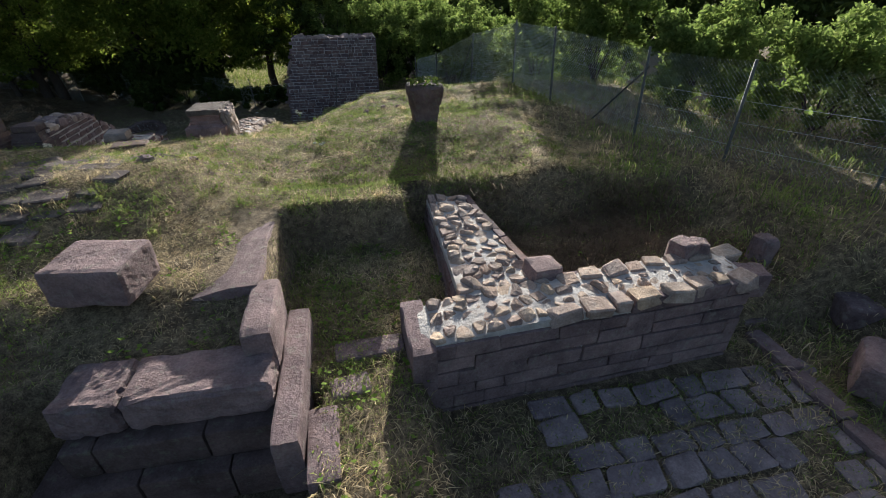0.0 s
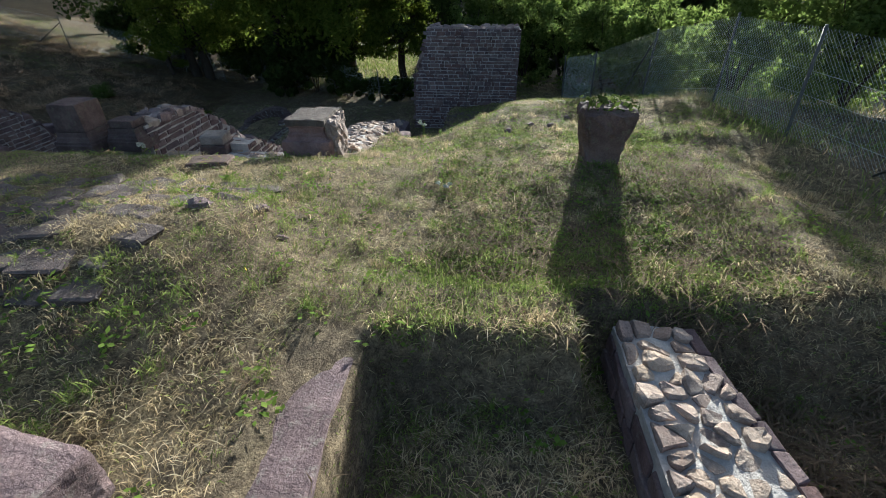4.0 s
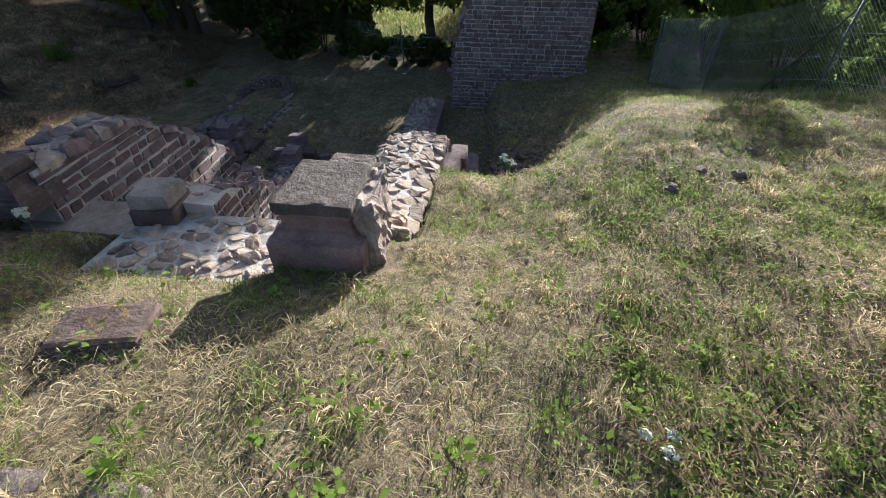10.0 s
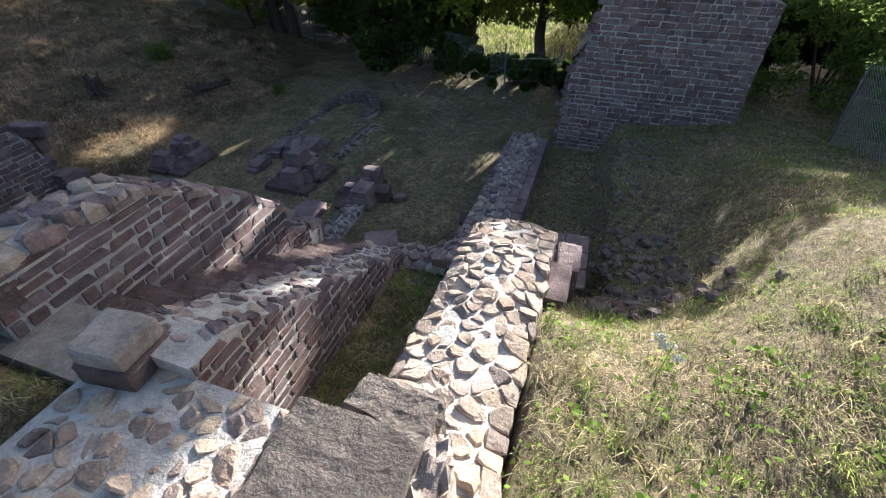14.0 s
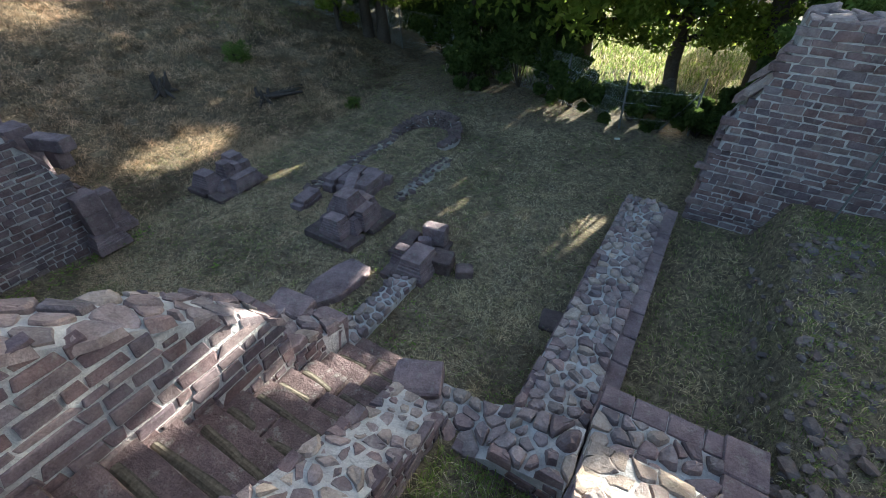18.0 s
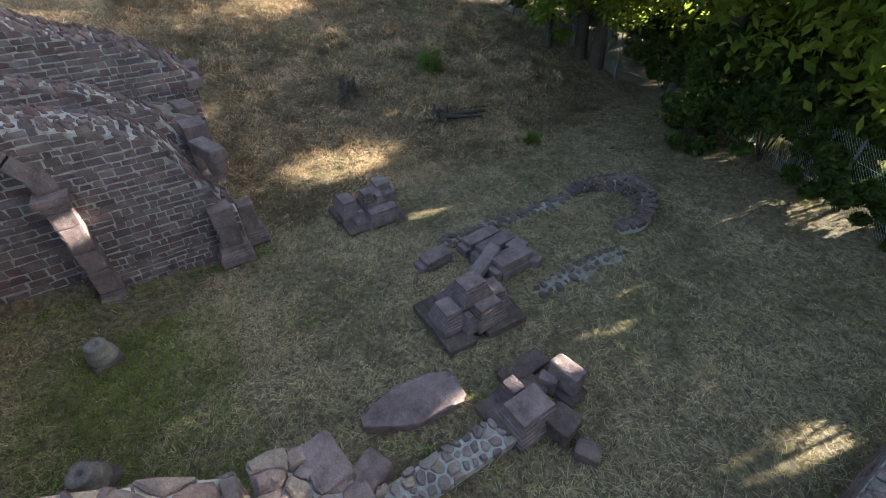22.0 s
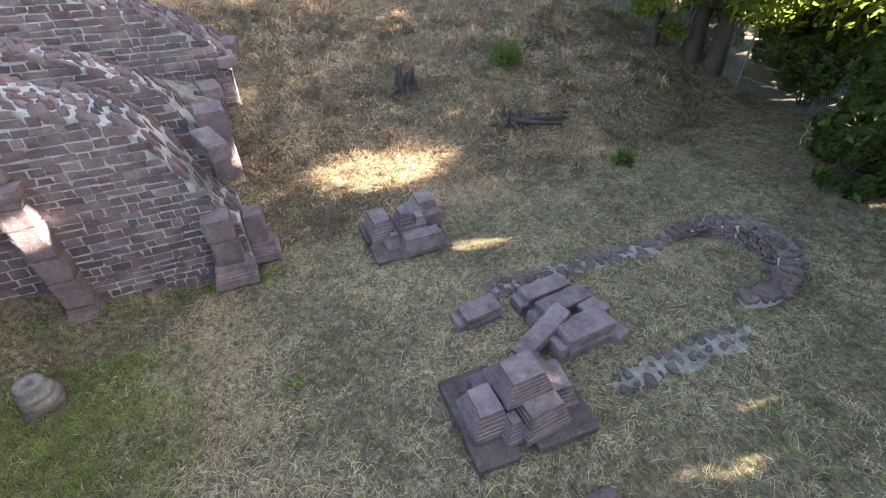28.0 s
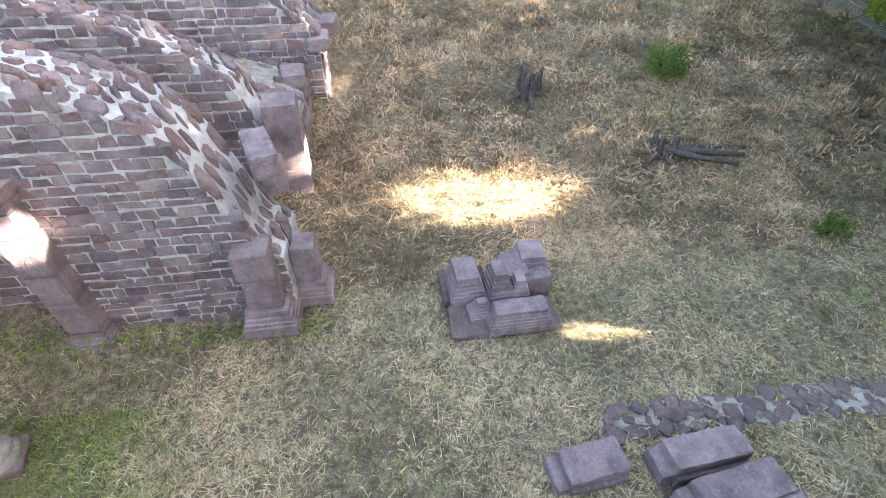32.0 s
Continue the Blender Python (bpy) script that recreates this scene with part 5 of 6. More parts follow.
def footing(pts, width, z, seed, size=(0.14, 0.3), lay=2):
    r = random.Random(seed)
    for (a, b) in zip(pts, pts[1:]):
        n = max(1, int((b - a).length / 0.19))
        for i in range(n):
            c = a + (b - a) * (i / n)
            side = Vector((-(b - a).y, (b - a).x, 0)).normalized()
            for j in range(lay):
                q = c + side * ((j + 0.5) / lay - 0.5) * width + Vector((r.uniform(-0.04, 0.04), r.uniform(-0.04, 0.04), 0))
                s = r.uniform(*size)
                ob = new("rubble_stone", r.choice(FOOTING))
                ob.parent = ap
                ob.matrix_local = pose(q.x, q.y, ground_z(q.x, q.y) + z + r.uniform(-0.02, 0.02), r.uniform(-5, 5), r.uniform(-5, 5), r.uniform(0, 360)) @ Matrix.Diagonal((s * 0.95, s * 0.7, s * 0.5, 1))


def apse_arc(a0, a1, inner, outer):
    """The curved stub of the apse: thin courses on the inner face, rubble in mortar on top."""
    r = random.Random(61)

    def lift(a):
        return lerp_table(math.degrees(a), [(-30, 0.16), (20, 0.24), (60, 0.4), (110, 0.4), (150, 0.22), (190, 0.08)])

    bm = bmesh.new()
    prev = None
    for i in range(37):
        a = a0 + (a1 - a0) * i / 36
        row = []
        for k, (rad, top) in enumerate(((inner + 0.05, 0), (inner + 0.05, 1), ((inner + outer) / 2, 1), (outer, 1), (outer, 0))):
            x, y = AC.x + rad * math.cos(a), AC.y + rad * math.sin(a)
            row.append(bm.verts.new((x, y, ground_z(x, y) + (lift(a) - 0.03 if top else -0.1))))
        if prev:
            for k in range(4):
                bm.faces.new((prev[k], prev[k + 1], row[k + 1], row[k]))
        else:
            bm.faces.new(row)
        prev = row
    bm.faces.new(prev[::-1])
    bmesh.ops.recalc_face_normals(bm, faces=bm.faces[:])
    part("core", bm, MORTAR, ap)
    z = 0.0
    while z < 0.4:
        hh = r.uniform(0.05, 0.085)
        a = a0
        while a < a1:
            da = r.uniform(0.12, 0.3) / inner
            if z + hh * 0.6 < lift(a + da / 2):
                x, y = AC.x + (inner + 0.06) * math.cos(a + da / 2), AC.y + (inner + 0.06) * math.sin(a + da / 2)
                ob = new("face_stone", r.choice(FOOTING))
                ob.parent = ap
                ob.matrix_local = pose(x, y, ground_z(x, y) + z + hh / 2, 0, 0, math.degrees(a + da / 2) + 90) @ Matrix.Diagonal((da * inner - 0.012, 0.14, hh - 0.01, 1))
            a += da
        z += hh
    a = a0
    while a < a1:
        da = r.uniform(0.13, 0.2) / outer
        for j in range(3):
            rad = inner + 0.08 + (outer - inner - 0.08) * (j + 0.5) / 3
            x, y = AC.x + rad * math.cos(a), AC.y + rad * math.sin(a)
            ob = new("rubble_stone", r.choice(FOOTING))
            ob.parent = ap
            ob.matrix_local = pose(x, y, ground_z(x, y) + lift(a) - 0.01, r.uniform(-10, 10), r.uniform(-10, 10), r.uniform(0, 360)) @ Matrix.Diagonal((r.uniform(0.13, 0.22), r.uniform(0.1, 0.16), 0.1, 1))
        a += da


apse_arc(radians(-28), radians(188), 0.82, 1.16)
footing([Vector((-10.42, 21.8, 0)), Vector((-10.35, 24.0, 0)), Vector((-10.3, 25.75, 0))], 0.4, 0.0, 62, (0.12, 0.24), 3)
footing([Vector((-8.0, 22.6, 0)), Vector((-8.05, 24.0, 0)), Vector((-8.0, 25.2, 0))], 0.42, 0.02, 63, (0.1, 0.2), 2)
for line, ww in (((Vector((-10.42, 21.8, 0)), Vector((-10.3, 25.8, 0))), 0.42), ((Vector((-8.02, 22.5, 0)), Vector((-8.0, 25.1, 0))), 0.5)):
    bm = bmesh.new()
    prev = None
    for i in range(61):
        c = line[0] + (line[1] - line[0]) * i / 60
        e = 0.14 * noise.noise(Vector((i * 0.12, ww, 1)))
        taper = min(1.0, 0.35 + i / 12, 0.35 + (60 - i) / 12)
        row = []
        for k in range(7):
            q = k / 3 - 1
            px, py = c.x + q * (ww / 2 + e) * taper + 0.1 * noise.noise(Vector((i * 0.15, 2, ww))), c.y
            z = float(sampled(GROUND_X, GROUND_Y, GROUND_H, np.array([px]), np.array([py]))[0])
            row.append(bm.verts.new((px, py, z + (0.02 + 0.035 * noise.noise(Vector((px * 6, py * 6, 2))) if abs(q) < 0.9 else -0.05))))
        if prev:
            for k in range(6):
                bm.faces.new((prev[k], prev[k + 1], row[k + 1], row[k]))
        prev = row
    part("mortar_strip", bm, MORTAR_DUSTY, ap, "weathered mortar footing flush with the turf")


# tree stumps on the slope
def old_stump(x, y, h, seed, label, log=0.0):
    """A rotten stump split into upright shards, with roots and perhaps a fallen log."""
    t = thing("tree_stump", label, "tree stump", (x, y, ground_z(x, y) - 0.06), rz=seed * 40)
    r = random.Random(seed)
    for k in range(9):
        a = k * 0.7 + r.uniform(-0.2, 0.2)
        out = r.uniform(0.08, 0.2)
        tip = Vector((math.cos(a) * (out + 0.05), math.sin(a) * (out + 0.05), h * r.uniform(0.4, 1.05)))
        part("shard", limb(Vector((math.cos(a) * out, math.sin(a) * out, -0.05)), tip, r.uniform(0.09, 0.13), r.uniform(0.012, 0.04), 5, r.uniform(-0.03, 0.03), 3), DEADWOOD, t)
    for k in range(6):
        a = k * 1.05 + seed
        part("root", limb(Vector((0, 0, 0.16)), Vector((math.cos(a) * r.uniform(0.4, 0.7), math.sin(a) * r.uniform(0.4, 0.7), -0.02)), 0.09, 0.025, 6), DEADWOOD, t)
    if log:
        for k in range(3):
            d = Vector((-log * (0.4 + 0.12 * k), -log * (1 - 0.28 * k), 0.06 + 0.05 * k))
            part("log", limb(Vector((0.05 * k, 0.05, 0.1 + 0.04 * k)), d, 0.12 - 0.02 * k, 0.045, 7, 0.08 * (k - 1)), DEADWOOD, t, "fallen rotten log")


def limb(a, b, r0, r1, n=6, bend=0.0, seg=4):
    bm = bmesh.new()
    d = (b - a)
    u = d.cross(Vector((0.3, 0.5, 1))).normalized()
    v = d.cross(u).normalized()
    loops = []
    for k in range(seg + 1):
        t = k / seg
        c = a + d * t + u * bend * math.sin(math.pi * t) + noise.noise_vector(a + d * t * 2) * 0.05 * d.length * 0.3
        r = r0 + (r1 - r0) * t
        loops.append([bm.verts.new(c + (u * math.cos(2 * math.pi * i / n) + v * math.sin(2 * math.pi * i / n)) * r) for i in range(n)])
    for p, q in zip(loops, loops[1:]):
        for i in range(n):
            bm.faces.new((p[i], p[(i + 1) % n], q[(i + 1) % n], q[i]))
    bm.faces.new(loops[-1])
    for fc in bm.faces:
        fc.smooth = True
    return bm


old_stump(-17.55, 22.75, 0.75, 3, "rotten grey tree stump on the dry slope")
old_stump(-15.7, 25.1, 0.5, 5, "dark tree stump with a fallen log on the slope", 1.8)


# ---- fences ----
def fence(name, label, posts, height, mesh=True, wires=(0.35, 0.8, 1.2), wire=None):
    t = thing(name, label, "fence")
    pts = [Vector((x, y, ground_z(x, y))) for x, y in posts]
    rv, rf = [], []

    def ribbon(p, q, wd):
        i = len(rv)
        up = Vector((0, 0, wd)) if abs((q - p).normalized().z) < 0.6 else (q - p).cross(Vector((0, 0, 1))).normalized() * wd
        rv.extend((p - up, q - up, q + up, p + up))
        rf.append((i, i + 1, i + 2, i + 3))

    for k, p in enumerate(pts):
        lean = Vector((rng.uniform(-0.12, 0.05), rng.uniform(-0.1, 0.1), height + 0.1))
        pp = part("post", limb(p - Vector((0, 0, 0.2)), p + lean, 0.03, 0.028, 8, 0, 1), POST, t)
        if k % 3 == 0 and k + 1 < len(pts):
            part("brace", limb(p + Vector((0, 0, height * 0.85)), p + (pts[k + 1] - p) * 0.45, 0.022, 0.02, 6, 0, 1), POST, pp)
    for a, b in zip(pts, pts[1:]):
        for h in wires:
            ribbon(a + Vector((0, 0, h)), b + Vector((0, 0, h)), 0.003)
        if not mesh:
            continue
        L = Vector(((b - a).x, (b - a).y, 0)).length
        n = int((L + height) / 0.075)
        for i in range(n):
            s0 = -height + i * 0.075
            for flip in (0, 1):
                sa, sb = max(0, s0), min(L, s0 + height)
                if sb <= sa:
                    continue
                za, zb = sa - s0, sb - s0
                if flip:
                    za, zb = height - za, height - zb
                ribbon(a + (b - a) * (sa / L) + Vector((0, 0, 0.04 + za)), a + (b - a) * (sb / L) + Vector((0, 0, 0.04 + zb)), 0.0027)
    part("wire_mesh", raw_mesh("wire_mesh", np.array([tuple(v) for v in rv]), np.array(rf), wire or WIRE), wire or WIRE, t, "chain-link wire")


fence("chain_link_fence", "sagging galvanised chain-link fence along the terrace edge", [(11.6, 4.6), (10.4, 6.3), (9.1, 8.3), (8.25, 10.2), (7.35, 13.2), (7.05, 15.8), (6.3, 18.6), (5.5, 21.6), (4.9, 24.3)], 1.85, wire=BRIGHTWIRE)
fence("boundary_fence", "thin wire boundary fence behind the lawn before the trees", [(-2.2, 29.6), (-4.15, 29.1), (-6.3, 30.0), (-8.4, 30.9), (-10.6, 31.8), (-12.8, 33.0), (-15.0, 32.8), (-17.2, 32.4), (-20, 31.6), (-23, 30.8), (-26.5, 30.2)], 1.6, wire=BRIGHTWIRE)


# ---- trees and bushes ----
# openings in the crowns through which the low sun reaches wall and lawn: place lit, half width, half height
SLANT = (0.22, 0.26)
CLEARINGS = [(-14.75, 21.0, 0.15, 0.86, 0.62), (-11.75, 22.3, -0.12, 0.28, 0.2), (-5.55, 16.3, 2.42, 0.28, 0.2), (-5.5, 15.3, 2.18, 0.14, 0.08), (-12.35, 15.72, 1.74, 0.22, 0.22), (-6.3, 21.5, 0.5, 0.3, 0.16), (-2.5, 11.8, 3.8, 0.8, 1.1), (-3.45, 14.4, 2.6, 0.36, 0.5), (-1.0, 14.8, 3.1, 1.5, 1.4), (-0.6, 12.2, 4.4, 1.6, 2.4), (-15.2, 17.9, 1.0, 0.3, 0.2)]


def in_clearing(q):
    u, v = q.x - SLANT[0] * q.y, q.z - SLANT[1] * q.y
    return any(((u - (x - SLANT[0] * y)) / (a + 0.1)) ** 2 + ((v - (z - SLANT[1] * y)) / (b + 0.1)) ** 2 < 1 for (x, y, z, a, b) in CLEARINGS)


def leaf_cloud(name, centres, per, size, mat_, parent, seed, flat=0.8):
    """Small folded leaves scattered in clumps; centres of (x, y, z, radius)."""
    g = np.random.default_rng(seed)
    c = np.repeat(np.array(centres, dtype=float), per, axis=0)
    n = len(c)
    d = g.normal(size=(n, 3))
    d /= np.linalg.norm(d, axis=1)[:, None]
    rad = c[:, 3] * (0.35 + 0.65 * g.random(n) ** 0.5) * (1 + 0.25 * g.normal(size=n) * 0.5)
    p = c[:, :3] + d * rad[:, None] * np.array([1, 1, flat])
    if parent is not None and parent.name.startswith("tree") or parent.name.startswith("hedge"):
        q = p + np.array(parent.location)
        u, v = q[:, 0] - SLANT[0] * q[:, 1], q[:, 2] - SLANT[1] * q[:, 1]
        ok, edge = np.ones(n, bool), g.uniform(0.3, 1.35, n)
        for k, (x, y, z, a, b) in enumerate(CLEARINGS):
            ok &= ((u - (x - SLANT[0] * y)) / (a + 0.6 * size)) ** 2 + ((v - (z - SLANT[1] * y)) / (b + 0.6 * size)) ** 2 > (edge if k < 2 else 0.9 + 0.2 * edge)
        p, n = p[ok], int(ok.sum())
    u = g.normal(size=(n, 3))
    u /= np.linalg.norm(u, axis=1)[:, None]
    w = np.cross(u, g.normal(size=(n, 3)))
    w /= np.linalg.norm(w, axis=1)[:, None]
    s = (size * (0.6 + 0.8 * g.random(n)))[:, None]
    v = np.stack([p - u * s, p + w * s * 0.45, p + u * s, p - w * s * 0.45], 1).reshape(-1, 3)
    f = np.arange(4 * n).reshape(-1, 4)
    return part(name, raw_mesh(name, v, f, mat_), mat_, parent)


def tree(x, y, h, spread, seed, label, mat_=None, low=0.3, clumps=60, per=110, size=0.13, name="tree", group=""):
    r = random.Random(seed)
    z0 = ground_z(x, y)
    t = thing(name, label, "tree", (x, y, z0), group)
    top = Vector((r.uniform(-0.4, 0.4), r.uniform(-0.4, 0.4), h * 0.8))
    part("trunk", limb(Vector((0, 0, -0.2)), top, 0.022 * h + 0.06, 0.05, 9, 0.3, 6), BARK, t)
    centres = []
    for k in range(9):
        a = k * 2.4 + r.uniform(-0.4, 0.4)
        zz = h * (low + (0.75 - low) * k / 9)
        reach = spread * r.uniform(0.55, 0.95) * (1 - 0.35 * k / 9)
        a0, a1 = top * (zz / top.z), Vector((math.cos(a) * reach, math.sin(a) * reach, zz + r.uniform(0.0, 0.18) * h))
        if not any(in_clearing(t.location + a0.lerp(a1, q / 8)) for q in range(9)):
            part("limb", limb(a0, a1, 0.008 * h + 0.03, 0.02, 6, 0.15), BARK, t)
        for q in range(3):
            c = a0.lerp(a1, 0.5 + 0.25 * q)
            centres.append((c.x, c.y, c.z, spread * r.uniform(0.16, 0.28)))
    while len(centres) < clumps:
        a, ph = r.uniform(0, 6.283), r.uniform(0, 1)
        rr = spread * math.sqrt(r.uniform(0.1, 1)) * (0.55 + 0.6 * math.sin(math.pi * min(1, ph * 0.85 + 0.12)))
        centres.append((math.cos(a) * rr, math.sin(a) * rr, h * (low + (1.0 - low) * ph), spread * r.uniform(0.14, 0.28)))
    near = [c for c in centres if c[2] < 7.5]
    leaf_cloud("crown", near, per, size, mat_ or LEAF_DARK, t, seed)
    if len(near) < len(centres):
        leaf_cloud("upper_crown", [c for c in centres if c[2] >= 7.5], int(per * 0.3), size * 1.8, mat_ or LEAF_DARK, t, seed + 1)
    return t


def bush(x, y, h, spread, seed, label, mat_, per=240, clumps=26, size=0.06, name="bush"):
    r = random.Random(seed)
    t = thing(name, label, "bush", (x, y, ground_z(x, y)))
    centres = []
    for k in range(7):
        a = k * 0.9 + r.uniform(-0.3, 0.3)
        tip = Vector((math.cos(a) * spread * 0.6, math.sin(a) * spread * 0.6, h * r.uniform(0.6, 1.0)))
        part("stem", limb(Vector((0, 0, -0.1)), tip, 0.03, 0.008, 5, 0.1), BARK, t)
        centres += [(tip.x * q, tip.y * q, tip.z * q, spread * 0.24) for q in (0.6, 0.85, 1.05)]
    while len(centres) < clumps:
        a = r.uniform(0, 6.283)
        rr = spread * math.sqrt(r.random())
        centres.append((math.cos(a) * rr, math.sin(a) * rr, h * r.uniform(0.08, 0.85), spread * r.uniform(0.16, 0.3)))
    leaf_cloud("foliage", centres, per, size, mat_, t, seed)


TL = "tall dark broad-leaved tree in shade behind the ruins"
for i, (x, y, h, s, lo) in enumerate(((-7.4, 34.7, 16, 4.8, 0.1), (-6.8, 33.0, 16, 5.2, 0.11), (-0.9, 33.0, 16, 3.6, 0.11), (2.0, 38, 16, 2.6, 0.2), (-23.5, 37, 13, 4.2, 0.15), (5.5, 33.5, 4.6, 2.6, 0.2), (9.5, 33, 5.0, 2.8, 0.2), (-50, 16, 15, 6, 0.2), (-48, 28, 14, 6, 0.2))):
    # two trees take the brighter leaf colour in place of sun shining through
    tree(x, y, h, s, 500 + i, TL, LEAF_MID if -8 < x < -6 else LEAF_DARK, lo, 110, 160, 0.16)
for i, (x, y, h, s, lo) in enumerate(((-10.4, 31.5, 12, 4.0, 0.3), (-16.5, 32.3, 10, 3.4, 0.16), (-15.9, 32.6, 12, 3.6, 0.22), (-7.2, 31.6, 12, 4.4, 0.27), (-10.4, 33.8, 13, 4.2, 0.18), (-13.4, 34.6, 13, 4.0, 0.2), (-18.4, 34.2, 12, 3.4, 0.2))):
    tree(x, y, h, s, 560 + i, "broad-leaved tree overhanging the edge of the lawn", LEAF_MID, low=lo, clumps=120, per=170, size=0.1)
tree(-17.5, 31.5, 4.2, 1.3, 581, "young tree with hanging leaves beside the fence", LEAF_MID, low=0.14, clumps=45, per=110, size=0.07)
tree(-3.3, 32.4, 9, 2.7, 580, "slender young tree at the edge of the meadow", LEAF_MID, low=0.2, clumps=130, per=200, size=0.1)
for i, (x, y, h, s) in enumerate(((-30, 62, 8, 4.5), (-24, 66, 9, 4.5), (-38, 58, 8, 5.0), (-46, 50, 8, 5.0), (-54, 40, 9, 5.0))):
    tree(x, y, h, s, 540 + i, "round-crowned tree beyond the sunlit meadow", LEAF_LIGHT, low=0.12, clumps=80, per=60, size=0.42)
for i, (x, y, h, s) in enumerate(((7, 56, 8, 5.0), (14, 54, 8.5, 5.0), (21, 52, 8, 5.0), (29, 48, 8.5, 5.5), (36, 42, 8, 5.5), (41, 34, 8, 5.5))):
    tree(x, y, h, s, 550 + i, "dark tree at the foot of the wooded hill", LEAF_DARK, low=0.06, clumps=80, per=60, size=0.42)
# the row near y 37.5 and some low ones are added to block sun
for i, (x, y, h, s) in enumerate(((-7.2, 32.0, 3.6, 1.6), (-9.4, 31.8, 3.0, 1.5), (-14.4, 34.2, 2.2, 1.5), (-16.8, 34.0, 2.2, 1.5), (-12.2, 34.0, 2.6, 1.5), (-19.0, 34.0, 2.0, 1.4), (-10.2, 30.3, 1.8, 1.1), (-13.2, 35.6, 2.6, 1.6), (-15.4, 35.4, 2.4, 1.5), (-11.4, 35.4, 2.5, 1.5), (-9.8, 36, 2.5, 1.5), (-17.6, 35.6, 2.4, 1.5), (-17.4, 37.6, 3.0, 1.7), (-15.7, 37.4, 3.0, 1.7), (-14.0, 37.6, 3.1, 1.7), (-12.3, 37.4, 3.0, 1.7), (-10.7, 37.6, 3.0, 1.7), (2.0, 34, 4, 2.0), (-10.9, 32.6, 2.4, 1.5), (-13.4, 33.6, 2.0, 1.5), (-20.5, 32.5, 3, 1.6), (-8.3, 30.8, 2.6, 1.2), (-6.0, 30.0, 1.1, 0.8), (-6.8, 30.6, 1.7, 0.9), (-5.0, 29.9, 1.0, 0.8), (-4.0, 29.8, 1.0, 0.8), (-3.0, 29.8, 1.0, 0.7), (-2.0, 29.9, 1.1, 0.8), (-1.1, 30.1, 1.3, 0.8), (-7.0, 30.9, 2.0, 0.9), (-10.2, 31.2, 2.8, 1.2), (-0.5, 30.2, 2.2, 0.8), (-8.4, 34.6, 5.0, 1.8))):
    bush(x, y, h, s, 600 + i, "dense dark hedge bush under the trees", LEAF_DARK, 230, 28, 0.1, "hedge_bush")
for i, (x, y, h, s) in enumerate(((3.6, 29.6, 5.1, 1.7), (5.4, 27.6, 4.8, 1.8), (6.8, 25.0, 4.3, 1.7), (7.8, 22.4, 3.8, 1.6), (9.2, 19.2, 3.9, 1.7), (10.0, 15.8, 3.3, 1.6), (11.2, 12.6, 2.6, 1.4), (12.8, 9.8, 2.5, 1.5), (14.0, 6.8, 2.5, 1.5), (8.6, 27.5, 3.6, 2.0), (12.2, 20, 3.4, 1.9), (13.5, 15.5, 3.0, 1.8), (15.5, 11, 2.8, 1.8), (0.6, 30.6, 4.8, 1.8), (2.0, 31.4, 5.2, 2.0), (11.5, 25, 3.6, 2.1), (16.5, 17.5, 3.4, 2.0))):
    bush(x, y, h, s, 700 + i, "sunlit light green bush growing behind the fence", LEAF_LIGHT, 240, 48, 0.075)
bush(-17.9, 26.1, 0.75, 0.5, 790, "small dark green shrub on the dry slope", LEAF_LIGHT, 30, 110, 0.03, "shrub")
bush(-13.2, 27.0, 0.35, 0.28, 791, "small green shrub by the apse footing", LEAF_LIGHT, 22, 70, 0.025, "shrub")


def far_forest():
    """Wooded hillside closing the valley: a bumpy canopy far behind everything."""
    g = np.random.default_rng(5)
    n = 1500
    x, y = g.uniform(-170, 170, n), g.uniform(84, 150, n)
    side = g.random(n) < 0.25
    x[side], y[side] = np.where(g.random(side.sum()) < 0.5, -1, 1) * g.uniform(60, 150, side.sum()), g.uniform(-40, 90, side.sum())
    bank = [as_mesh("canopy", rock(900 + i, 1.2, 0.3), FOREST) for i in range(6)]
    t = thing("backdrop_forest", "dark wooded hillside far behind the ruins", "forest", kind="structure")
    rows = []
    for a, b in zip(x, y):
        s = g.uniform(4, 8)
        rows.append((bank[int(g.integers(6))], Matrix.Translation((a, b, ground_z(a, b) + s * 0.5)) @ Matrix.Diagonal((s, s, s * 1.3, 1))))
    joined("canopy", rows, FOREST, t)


far_forest()


# ---- grass and weeds ----
SOLID = [(-6.85, -5.5, 12.9, 17.95), (-4.3, -3.4, 12.8, 17.9), (-5.6, -4.1, 13.0, 18.2), (-4.3, -1.9, 17.0, 17.85), (-2.1, -0.85, 11.9, 17.1), (-2.05, -0.3, 17.0, 18.55), (-3.0, -1.78, 17.8, 24.7), (-1.75, 3.05, 25.0, 26.4), (-4.4, -2.1, 11.85, 13.1), (-13.75, -12.6, 9, 18.2),
         (2.15, 6.5, 4.15, 5.08), (2.85, 3.8, 5.0, 7.75), (-1.1, 1.2, 3.5, 4.55), (0.5, 1.15, 3.4, 5.3), (0.0, 0.62, 5.3, 7.15), (-1.35, -0.5, 4.95, 5.65), (-8.9, -7.65, 20.25, 21.8), (-13.1, -11.9, 20.15, 21.7), (-6.4, -5.8, 20.2, 21.1), (-10.05, -8.75, 22.0, 23.0), (-7.5, -6.9, 18.4, 20.0), (-6.3, -5.85, 18, 20.3), (-7.2, -5.5, 12.3, 13.4), (3.2, 3.7, 11.15, 11.6), (-19, -17.3, 9, 19.1), (-15.8, -14.95, 9, 17.8)]


